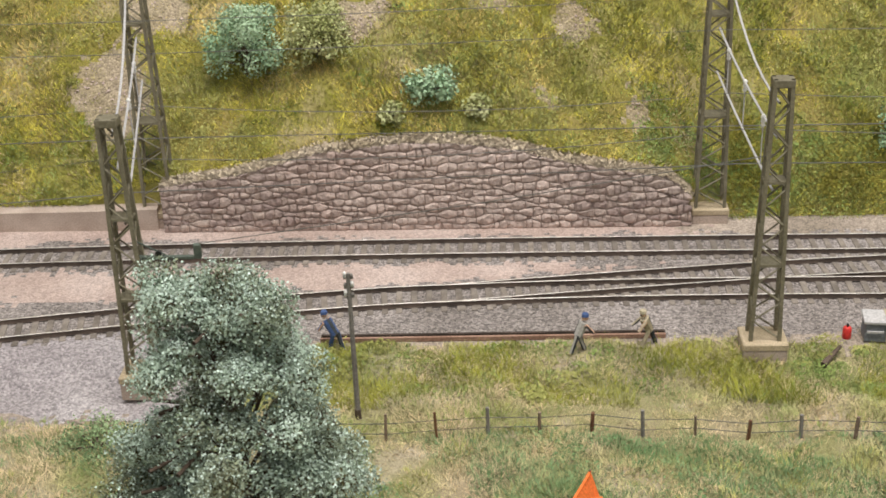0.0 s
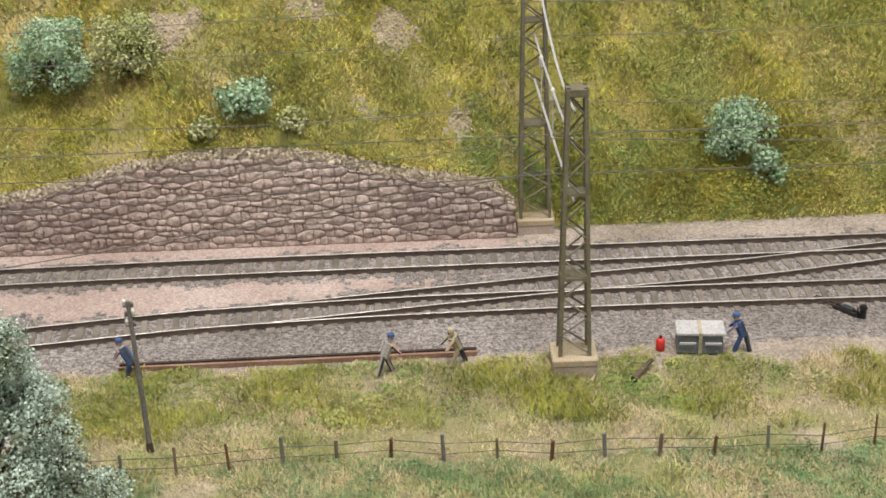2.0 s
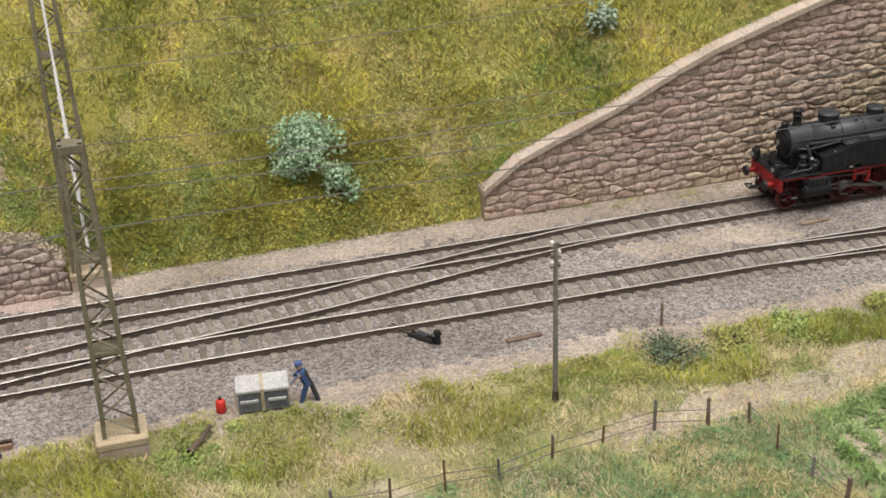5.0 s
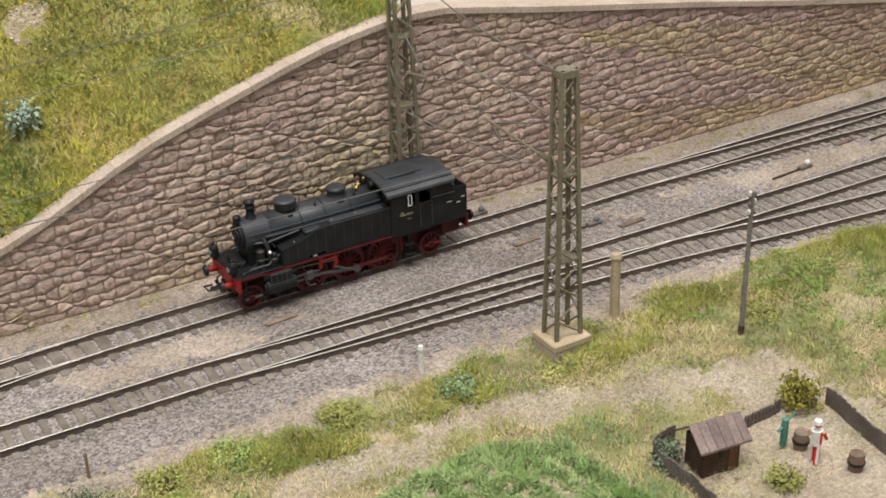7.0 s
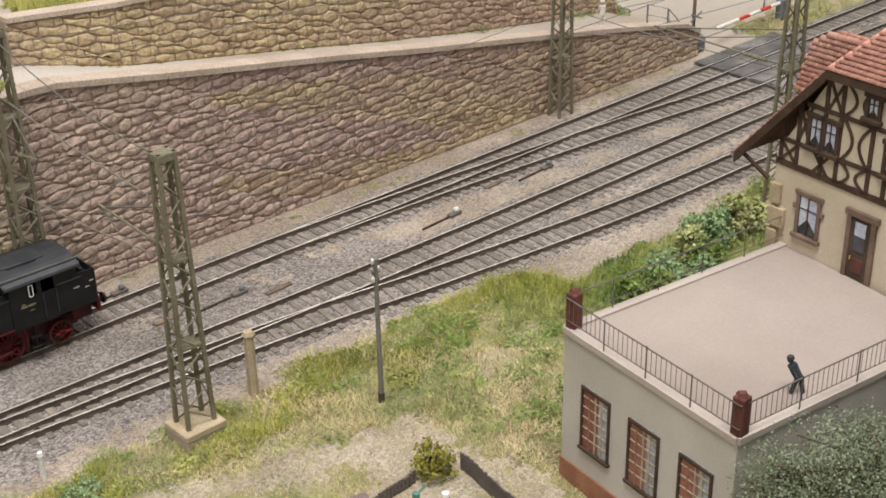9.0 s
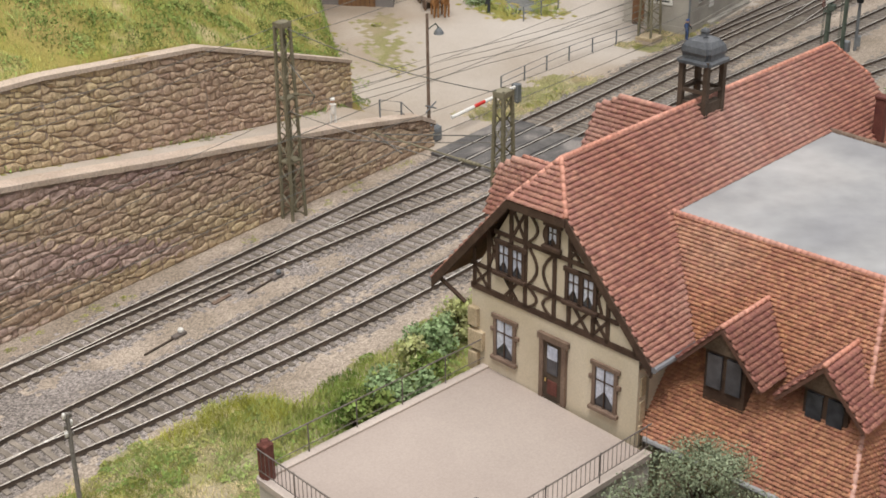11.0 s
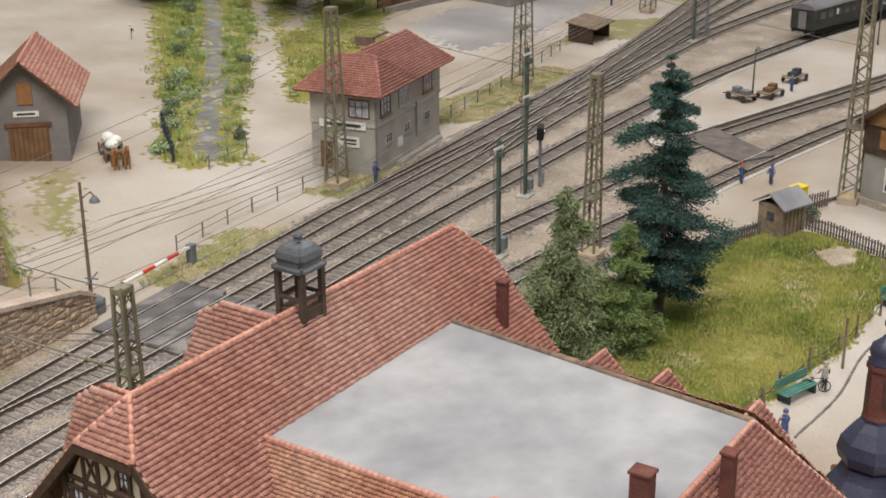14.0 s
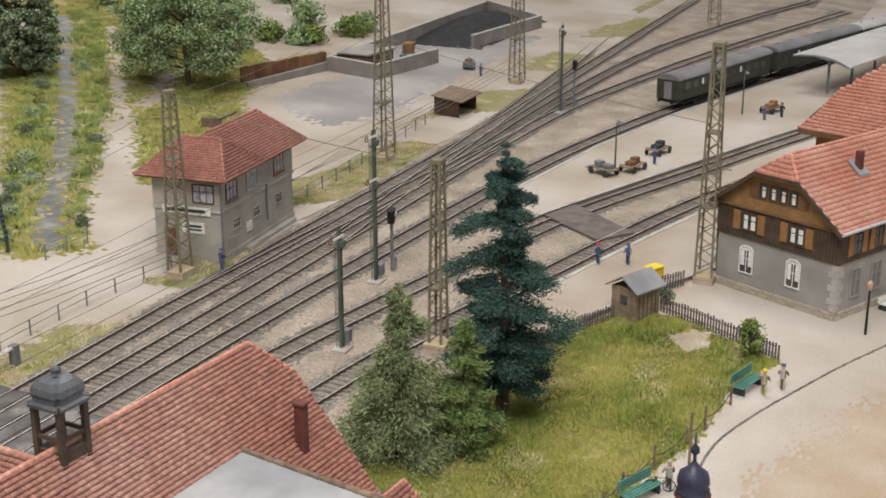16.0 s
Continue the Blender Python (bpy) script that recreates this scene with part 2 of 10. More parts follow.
    lace=mat("lace_curtain", (0.42, 0.45, 0.56), (0.62, 0.64, 0.72), 120, 900, 0.35, 0.0, spec=0.5),
    brownstone=mat("brown_sandstone", (0.15, 0.1, 0.075), (0.23, 0.16, 0.12), 120, 1500, 0.85, 0.2),
    darkglass=mat("dark_window", (0.03, 0.03, 0.035), (0.07, 0.07, 0.08), 160, 300, 0.12, 0.0, spec=0.6),
    blue=mat("blue_cloth", (0.05, 0.085, 0.2), (0.08, 0.13, 0.28), 200, 900, 0.8, 0.1),
    dark=mat("dark_cloth", (0.03, 0.035, 0.04), (0.06, 0.065, 0.07), 200, 900, 0.8, 0.1),
    skin=mat("figure_paint", (0.5, 0.3, 0.2), (0.6, 0.38, 0.27), 200, 900, 0.7, 0.1),
    beige=mat("beige_cloth", (0.36, 0.3, 0.2), (0.5, 0.43, 0.3), 200, 900, 0.8, 0.1),
    redpaint=mat("red_paint", (0.55, 0.03, 0.025), (0.65, 0.05, 0.04), 90, 900, 0.5, 0.05),
    yellow=mat("yellow_paint", (0.7, 0.5, 0.02), (0.8, 0.6, 0.04), 90, 900, 0.6, 0.05),
    orangep=mat("orange_paint", (0.75, 0.18, 0.04), (0.8, 0.25, 0.07), 90, 900, 0.6, 0.05),
    green=mat("green_paint", (0.05, 0.17, 0.14), (0.1, 0.25, 0.2), 90, 900, 0.6, 0.05),
    plaststeel=mat("grey_steel", (0.13, 0.14, 0.15), (0.2, 0.21, 0.22), 90, 900, 0.6, 0.05),
    silver=mat("silver_roof", (0.42, 0.4, 0.39), (0.54, 0.52, 0.51), 20, 900, 0.6, 0.05),
    wagon=mat("wagon_green", (0.03, 0.033, 0.025), (0.055, 0.06, 0.046), 90, 900, 0.6, 0.05),
    coal=mat("coal", (0.015, 0.015, 0.017), (0.05, 0.05, 0.055), 200, 900, 0.6, 0.9, depth=0.0015, voro=500),
    bark=mat("bark", (0.07, 0.05, 0.035), (0.14, 0.1, 0.075), 200, 1500, 0.95, 0.5),
    paleleaf=mat("silver_green_leaf", (0.2, 0.205, 0.115), (0.43, 0.52, 0.42), 30, 400, 0.8, 0.0, island=0.18, third=(0.32, 0.4, 0.31), lo=0.3, hi=0.64),
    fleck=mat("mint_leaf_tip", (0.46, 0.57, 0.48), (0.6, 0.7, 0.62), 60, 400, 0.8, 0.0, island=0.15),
    twig=mat("dry_twig_shade", (0.07, 0.06, 0.025), (0.14, 0.12, 0.055), 60, 400, 0.9, 0.0, island=0.2),
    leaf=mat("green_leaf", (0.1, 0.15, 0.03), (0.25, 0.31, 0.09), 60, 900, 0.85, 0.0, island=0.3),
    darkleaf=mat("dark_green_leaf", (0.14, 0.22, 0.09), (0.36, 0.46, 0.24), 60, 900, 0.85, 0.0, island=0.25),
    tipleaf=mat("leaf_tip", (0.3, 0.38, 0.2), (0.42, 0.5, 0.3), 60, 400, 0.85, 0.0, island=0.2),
    softleaf=mat("soft_grey_leaf", (0.15, 0.18, 0.105), (0.27, 0.31, 0.2), 40, 400, 0.85, 0.0, island=0.15),
    softtip=mat("soft_lit_leaf_tip", (0.21, 0.25, 0.15), (0.32, 0.36, 0.24), 40, 400, 0.85, 0.0, island=0.15),
    greyleaf=mat("grey_green_leaf", (0.11, 0.145, 0.085), (0.23, 0.28, 0.18), 60, 900, 0.85, 0.0, island=0.3),
    needle=mat("blue_green_needle", (0.03, 0.066, 0.054), (0.075, 0.135, 0.11), 90, 900, 0.85, 0.0, island=0.3),
    needle3=mat("fresh_green_needle", (0.1, 0.15, 0.045), (0.24, 0.31, 0.11), 90, 900, 0.85, 0.0, island=0.35),
    needle2=mat("green_needle", (0.13, 0.165, 0.075), (0.29, 0.33, 0.17), 90, 900, 0.85, 0.0, island=0.35),
    mint=mat("mint_leaf", (0.23, 0.36, 0.2), (0.52, 0.65, 0.44), 60, 900, 0.85, 0.0, island=0.25),
    lime=mat("lime_leaf", (0.36, 0.38, 0.14), (0.56, 0.56, 0.3), 60, 900, 0.85, 0.0, island=0.25),
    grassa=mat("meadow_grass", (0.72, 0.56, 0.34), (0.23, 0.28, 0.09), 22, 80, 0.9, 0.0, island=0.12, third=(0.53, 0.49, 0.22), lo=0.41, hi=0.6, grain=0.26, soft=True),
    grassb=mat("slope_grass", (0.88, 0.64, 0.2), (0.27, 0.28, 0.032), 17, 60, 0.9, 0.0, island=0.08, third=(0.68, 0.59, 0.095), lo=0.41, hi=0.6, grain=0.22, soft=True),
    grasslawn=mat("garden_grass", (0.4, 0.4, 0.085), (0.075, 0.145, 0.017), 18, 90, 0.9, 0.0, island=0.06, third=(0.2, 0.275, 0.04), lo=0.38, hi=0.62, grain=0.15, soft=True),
    xroad=mat("crossing_asphalt", (0.075, 0.07, 0.07), (0.26, 0.235, 0.22), 45, 900, 0.9, 0.5, third=(0.14, 0.13, 0.125), depth=0.0004),
    kerbstone=mat("kerb_stone", (0.1, 0.09, 0.085), (0.22, 0.2, 0.185), 90, 900, 0.9, 0.3),
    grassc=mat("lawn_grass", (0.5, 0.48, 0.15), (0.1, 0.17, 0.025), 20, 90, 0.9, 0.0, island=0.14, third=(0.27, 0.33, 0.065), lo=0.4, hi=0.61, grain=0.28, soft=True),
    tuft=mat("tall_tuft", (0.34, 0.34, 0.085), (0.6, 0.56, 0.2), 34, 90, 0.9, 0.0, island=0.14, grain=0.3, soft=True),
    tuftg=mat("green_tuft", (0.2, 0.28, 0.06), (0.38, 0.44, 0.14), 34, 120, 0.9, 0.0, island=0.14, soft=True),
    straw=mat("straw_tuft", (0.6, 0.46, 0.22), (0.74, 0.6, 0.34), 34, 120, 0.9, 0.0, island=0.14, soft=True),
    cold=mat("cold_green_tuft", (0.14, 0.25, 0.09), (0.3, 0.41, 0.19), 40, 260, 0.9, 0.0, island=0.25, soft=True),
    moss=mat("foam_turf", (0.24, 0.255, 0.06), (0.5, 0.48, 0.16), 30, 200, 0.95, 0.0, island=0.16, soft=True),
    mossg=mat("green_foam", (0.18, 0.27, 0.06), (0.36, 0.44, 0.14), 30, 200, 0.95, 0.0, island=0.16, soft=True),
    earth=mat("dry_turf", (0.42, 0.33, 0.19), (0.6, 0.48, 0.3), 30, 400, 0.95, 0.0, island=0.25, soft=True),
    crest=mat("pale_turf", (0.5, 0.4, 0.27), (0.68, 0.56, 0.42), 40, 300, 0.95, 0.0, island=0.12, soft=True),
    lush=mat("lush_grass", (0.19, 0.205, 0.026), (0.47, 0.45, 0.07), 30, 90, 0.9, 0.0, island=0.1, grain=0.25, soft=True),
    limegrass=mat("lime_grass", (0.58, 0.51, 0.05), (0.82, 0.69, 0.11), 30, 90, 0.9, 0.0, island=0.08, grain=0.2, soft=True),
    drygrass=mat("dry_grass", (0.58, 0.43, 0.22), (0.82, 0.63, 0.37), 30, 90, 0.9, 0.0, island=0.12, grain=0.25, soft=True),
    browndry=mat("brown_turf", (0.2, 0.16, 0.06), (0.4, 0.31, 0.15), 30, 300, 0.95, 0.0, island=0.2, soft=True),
    tentcloth=mat("orange_canvas", (0.75, 0.15, 0.03), (0.85, 0.21, 0.05), 60, 900, 0.8, 0.1),
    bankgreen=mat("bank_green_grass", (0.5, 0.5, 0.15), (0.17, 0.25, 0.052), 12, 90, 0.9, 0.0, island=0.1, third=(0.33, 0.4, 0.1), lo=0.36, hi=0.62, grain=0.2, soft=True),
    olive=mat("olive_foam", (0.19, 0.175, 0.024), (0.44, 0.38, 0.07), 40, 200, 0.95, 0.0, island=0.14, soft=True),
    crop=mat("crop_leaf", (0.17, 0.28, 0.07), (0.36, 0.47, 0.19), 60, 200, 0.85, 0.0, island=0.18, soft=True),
)

# ---- building helpers: all lengths in centimetres ----


def part(name, bm, material, parent=None, label="", smooth=False, at=None, kind=""):
    """Links a bmesh, in centimetres, as one mesh object."""
    me = bpy.data.meshes.new(name)
    bmesh.ops.scale(bm, vec=(CM, CM, CM), verts=bm.verts)
    if smooth:
        for f in bm.faces:
            f.smooth = True
    bm.to_mesh(me)
    bm.free()
    for m in material if isinstance(material, (list, tuple)) else [material]:
        me.materials.append(M[m] if isinstance(m, str) else m)
    ob = new(name, me)
    if at is not None:
        ob.matrix_basis = at
    if parent is not None:
        ob.parent = parent
    if label:
        ob["label"] = label
    if kind:
        ob["kind"] = kind
    return ob


def mesh_part(name, verts, faces, material, parent=None, label="", kind="", slots=None, smooth=False):
    """The same from arrays of vertices and faces."""
    me = bpy.data.meshes.new(name)
    v = np.asarray(verts, float) * CM
    f = np.asarray(faces, int)
    me.vertices.add(len(v))
    me.vertices.foreach_set("co", v.ravel())
    k = f.shape[1]
    me.loops.add(f.size)
    me.loops.foreach_set("vertex_index", f.ravel())
    me.polygons.add(len(f))
    me.polygons.foreach_set("loop_start", np.arange(len(f)) * k)
    me.polygons.foreach_set("loop_total", np.full(len(f), k))
    for m in material if isinstance(material, (list, tuple)) else [material]:
        me.materials.append(M[m])
    if slots is not None:
        me.polygons.foreach_set("material_index", np.asarray(slots, int))
    if smooth:
        me.polygons.foreach_set("use_smooth", np.ones(len(f), bool))
    me.update(calc_edges=True)
    me.validate()
    ob = new(name, me)
    if parent is not None:
        ob.parent = parent
    if label:
        ob["label"] = label
    if kind:
        ob["kind"] = kind
    return ob


def place(x, y, z=0.0, rz=0.0, rx=0.0, ry=0.0):
    return pose(x * CM, y * CM, z * CM, rx, ry, rz)


def thing(name, x, y, z=0.0, rz=0.0, label="", category="", group="", kind=""):
    ob = new(name)
    ob.empty_display_size = 0.01
    ob.matrix_basis = place(x, y, z, rz)
    return tagged(ob, label, category, group, kind)


def B():
    return bmesh.new()


def box(bm, x0, y0, z0, x1, y1, z1, bevel=0.0):
    r = bmesh.ops.create_cube(bm, size=1)
    vs = r["verts"]
    for v in vs:
        v.co = Vector(((x0 + x1) / 2 + v.co.x * (x1 - x0), (y0 + y1) / 2 + v.co.y * (y1 - y0), (z0 + z1) / 2 + v.co.z * (z1 - z0)))
    if bevel:
        es = list({e for v in vs for e in v.link_edges})
        bmesh.ops.bevel(bm, geom=es, offset=bevel, segments=1, affect="EDGES")
    return bm


def rod(bm, p, q, r0, r1=None, n=8, caps=True):
    """A tapered round bar from p to q."""
    p, q = Vector(p), Vector(q)
    d = q - p
    if d.length < 1e-6:
        return bm
    m = Matrix.Translation((p + q) / 2) @ d.to_track_quat("Z", "Y").to_matrix().to_4x4()
    bmesh.ops.create_cone(bm, cap_ends=caps, segments=n, radius1=r0, radius2=r0 if r1 is None else r1, depth=d.length, matrix=m)
    return bm


def ball(bm, x, y, z, r, sx=1, sy=1, sz=1, u=10, v=7):
    bmesh.ops.create_uvsphere(bm, u_segments=u, v_segments=v, radius=r, matrix=Matrix.Translation((x, y, z)) @ Matrix.Diagonal((sx, sy, sz, 1)))
    return bm


def lathe(bm, prof, n=20, x=0, y=0):
    """Turns a profile of (radius, z) about the vertical through x, y."""
    rings = []
    for r, z in prof:
        rings.append([bm.verts.new((x + r * math.cos(2 * math.pi * k / n), y + r * math.sin(2 * math.pi * k / n), z)) for k in range(n)])
    for a, b in zip(rings, rings[1:]):
        for k in range(n):
            bm.faces.new((a[k], a[(k + 1) % n], b[(k + 1) % n], b[k]))
    bm.faces.new(rings[-1])
    bm.faces.new(rings[0][::-1])
    return bm


def slab(bm, pts, h):
    """A convex or plain polygon of 3D points, extruded by the vector h."""
    a = [bm.verts.new(p) for p in pts]
    b = [bm.verts.new(Vector(p) + Vector(h)) for p in pts]
    n = len(pts)
    bm.faces.new(a[::-1])
    bm.faces.new(b)
    for k in range(n):
        bm.faces.new((a[k], a[(k + 1) % n], b[(k + 1) % n], b[k]))
    bmesh.ops.recalc_face_normals(bm, faces=bm.faces)
    return bm


def smoothstep(a, b, x):
    t = np.clip((x - a) / (b - a), 0, 1)
    return t * t * (3 - 2 * t)


def wobble(x, y, s, seed=0.0):
    """Cheap smooth noise in -1..1 for arrays."""
    return (np.sin(x * s + 1.3 * np.sin(y * s * 0.7 + seed) + seed) + np.sin(y * s * 1.3 + 1.7 * np.sin(x * s * 0.6 + 2 * seed) + 3 * seed) + np.sin((x + y) * s * 0.8 + seed * 5)) / 3


def tube(bm, pts, r, n=5):
    """One round strand through the points."""
    pts = [Vector(p) for p in pts]
    rings = []
    for k, p in enumerate(pts):
        d = (pts[min(k + 1, len(pts) - 1)] - pts[max(k - 1, 0)]).normalized()
        a = d.orthogonal().normalized()
        b = d.cross(a)
        rings.append([bm.verts.new(p + (a * math.cos(2 * math.pi * i / n) + b * math.sin(2 * math.pi * i / n)) * r) for i in range(n)])
    for u, v in zip(rings, rings[1:]):
        j = min(range(n), key=lambda q: (u[0].co - v[q].co).length)
        for i in range(n):
            bm.faces.new((u[i], u[(i + 1) % n], v[(j + i + 1) % n], v[(j + i) % n]))
    return bm

# ---- plan of the railway ----
TRACKS = dict(
    main=[(-75, 60.5), (-45, 62.6), (-26, 63.7), (-10, 64.2), (10, 64.3), (60, 64.2), (110, 64.4), (160, 64.3), (200, 64.2), (250, 65.5), (330, 68)],
    second=[(-60, 47), (-35, 53.6), (-20, 56.8), (-10, 58.4), (-4, 59.05), (8, 59.5), (30, 59.3), (53, 58.8), (74, 58.1), (100, 57.7), (127, 56.9), (150, 55.4), (175, 53.5), (195, 51), (219, 46.1), (245, 38.5), (300, 20)],
    crossover=[(-3, 59.15), (1, 59.75), (8.4, 60.75), (14, 61.4), (20, 62.0), (27, 63.2), (33, 64.0), (37, 64.2)],
    loop=[(40, 59.1), (52, 58.0), (63, 56.8), (70, 55.7), (83, 54.2), (97, 53.6), (115, 52.9), (128, 51.6), (146, 48.2), (160, 45.2), (172, 42), (190, 35.4), (208, 28.9), (240, 16)],
    siding=[(66, 64.2), (77, 63.6), (93, 62.2), (105, 61.1), (133, 60.4), (160, 60.1), (205, 59.4), (231, 56.4), (270, 48.7), (317, 36.7)],
    yard=[(100, 49.5), (112, 47.4), (121, 45.9), (130, 44.6), (140, 42.4), (153, 39.3), (164, 36.7), (180, 32.2), (215, 20)],
    back=[(132, 64.35), (150, 63.4), (175, 61.6), (190, 60.2), (200, 59.6)],
    middle=[(175, 60.9), (190, 60.9), (205, 61.3), (226, 61.4), (252, 60.4), (272, 58.0), (300, 52.5), (330, 45)],
    coal=[(190, 75.6), (215, 77.0), (240, 77.4), (266, 77.8), (300, 79)],
    ladder=[(150, 60.2), (175, 62.4), (196, 64.1), (226, 66.5), (300, 74)],
)


def curve(pts, step):
    """Points at even steps along a smooth line through the given ones, with headings."""
    p = np.array(pts, float)
    ext = np.vstack([2 * p[0] - p[1], p, 2 * p[-1] - p[-2]])
    out = []
    for a, b, c, d in zip(ext, ext[1:], ext[2:], ext[3:]):
        for t in np.linspace(0, 1, 24, endpoint=False):
            out.append(0.5 * (2 * b + (c - a) * t + (2 * a - 5 * b + 4 * c - d) * t**2 + (3 * b - a - 3 * c + d) * t**3))
    out = np.array(out + [p[-1]])
    s = np.r_[0, np.cumsum(np.hypot(*np.diff(out, axis=0).T))]
    k = np.arange(0, s[-1], step)
    q = np.stack([np.interp(k, s, out[:, n]) for n in range(2)], 1)
    g = np.gradient(q, axis=0)
    return q, np.arctan2(g[:, 1], g[:, 0])


CREST_X = [-80, -24, -19, -15, -10.5, -6, -3, 0, 2.2, 7.8, 9.2, 11, 29.1, 29.3, 30.6, 31.8, 33.7, 36.6, 40.7, 45, 49.4, 52.5, 54.5, 57, 63, 74, 80, 87, 98, 106, 107.5]
CREST_Z = [0.5, 1.2, 2.7, 3.3, 4.5, 5.0, 4.9, 4.5, 3.8, 2.8, 1.6, 0.0, 0.0, 1.9, 2.5, 3.2, 3.85, 5.0, 7.0, 8.4, 9.75, 10.4, 10.65, 10.6, 9.55, 7.8, 6.75, 5.65, 3.85, 2.3, 0.6]
UP_X, UP_Z = [57, 61, 67.5, 83, 88, 94, 103, 106], [13.0, 13.05, 13.0, 12.4, 11.4, 9.5, 6.5, 5.4]
PATH_X, PATH_Y = [52, 57, 62, 76, 88, 97, 105, 112], [77, 72.5, 70.3, 70.3, 70.7, 71.8, 74.0, 77]


def hill_foot(y):
    return 106.8 + np.maximum(np.asarray(y, float) - 74, 0) * 0.84


def ground_z(x, y):
    x, y = np.asarray(x, float), np.asarray(y, float)
    front = -0.55 * smoothstep(54.6, 51.5, y) * smoothstep(30, 20, x) * smoothstep(-30, -22, x)
    ridges = (0.12 * wobble(x, y, 0.55, 1.0) + 0.14 * wobble(x, y, 1.7, 3.0) + 0.08 * wobble(x, y, 3.7, 5.0)) * smoothstep(54.5, 52, y) * (x < 70)
    c = np.interp(x, CREST_X, CREST_Z)
    back = np.maximum(y - 68.0, 0)
    g = np.interp(x, [23, 27, 31, 34.5, 36], [0, 0.5, 2.2, 4.1, 4.85])
    c2 = np.where((x > 23) & (x < 34.5), c + (g - c) * smoothstep(0.6, 5.0, back), c)
    bank = c2 + np.minimum(back * (0.98 + 0.06 * np.sin(x * 0.13)), 26) + (0.35 * wobble(x, y, 0.35, 2.0) + 0.38 * wobble(x, y, 1.3, 3.0) + 0.2 * wobble(x, y, 3.1, 1.0)) * np.minimum(back / 2, 1)
    yb = np.interp(x, PATH_X, PATH_Y)
    upper = c + smoothstep(0.55, 0.8, y - yb) * (np.interp(x, UP_X, UP_Z) - 0.3 - c + np.minimum(np.maximum(y - yb - 0.8, 0) * 0.55, 12) + 0.3 * wobble(x, y, 0.3, 4.0))
    w1 = smoothstep(50, 57, x)
    hill = bank * (1 - w1) + upper * w1
    flat = 0.07 * np.maximum(y - 67, 0)
    foot = hill_foot(y)
    w2 = smoothstep(foot - 4.0, foot, x)
    hill = hill * (1 - w2) + flat * w2
    low = front + ridges
    return np.where(y > 68, hill, low)


# which kind of surface lies where
GARDEN = [(115.5, 41.2), (137.5, 34.0), (146, 31.6), (146, 27.2), (140.3, 18.0), (133.5, 20.3), (126, 20.5), (121, 22), (112, 24), (100, 28), (97, 36), (104, 45.5)]


def inside(x, y, poly):
    r = np.zeros(np.shape(x), bool)
    for (a, b), (c, d) in zip(poly, poly[1:] + poly[:1]):
        r ^= ((b > y) != (d > y)) & (x < (c - a) * (y - b) / (d - b + 1e-9) + a)
    return r


KINDS = ["sand", "ballast", "turf", "lawn", "road", "soil", "cinder", "water", "soil", "oldbed", "bare", "tanroad", "lilac", "pinkearth"]
STREAM = [(138.5, 82.0), (149, 90), (160, 97.2), (173, 107.5), (186, 117.3), (203, 131), (222, 146), (273, 187)]
FIELD = [(35.4, 40), (35.9, 47.2), (46.5, 48.6), (49.5, 47.2), (49.8, 42), (47, 36), (35, 36)]


def near_line(x, y, pts):
    d = np.full(np.shape(x), 1e9)
    for (a, b), (c, e) in zip(pts, pts[1:]):
        t = np.clip(((x - a) * (c - a) + (y - b) * (e - b)) / ((c - a) ** 2 + (e - b) ** 2), 0, 1)
        d = np.minimum(d, np.hypot(x - a - t * (c - a), y - b - t * (e - b)))
    return d


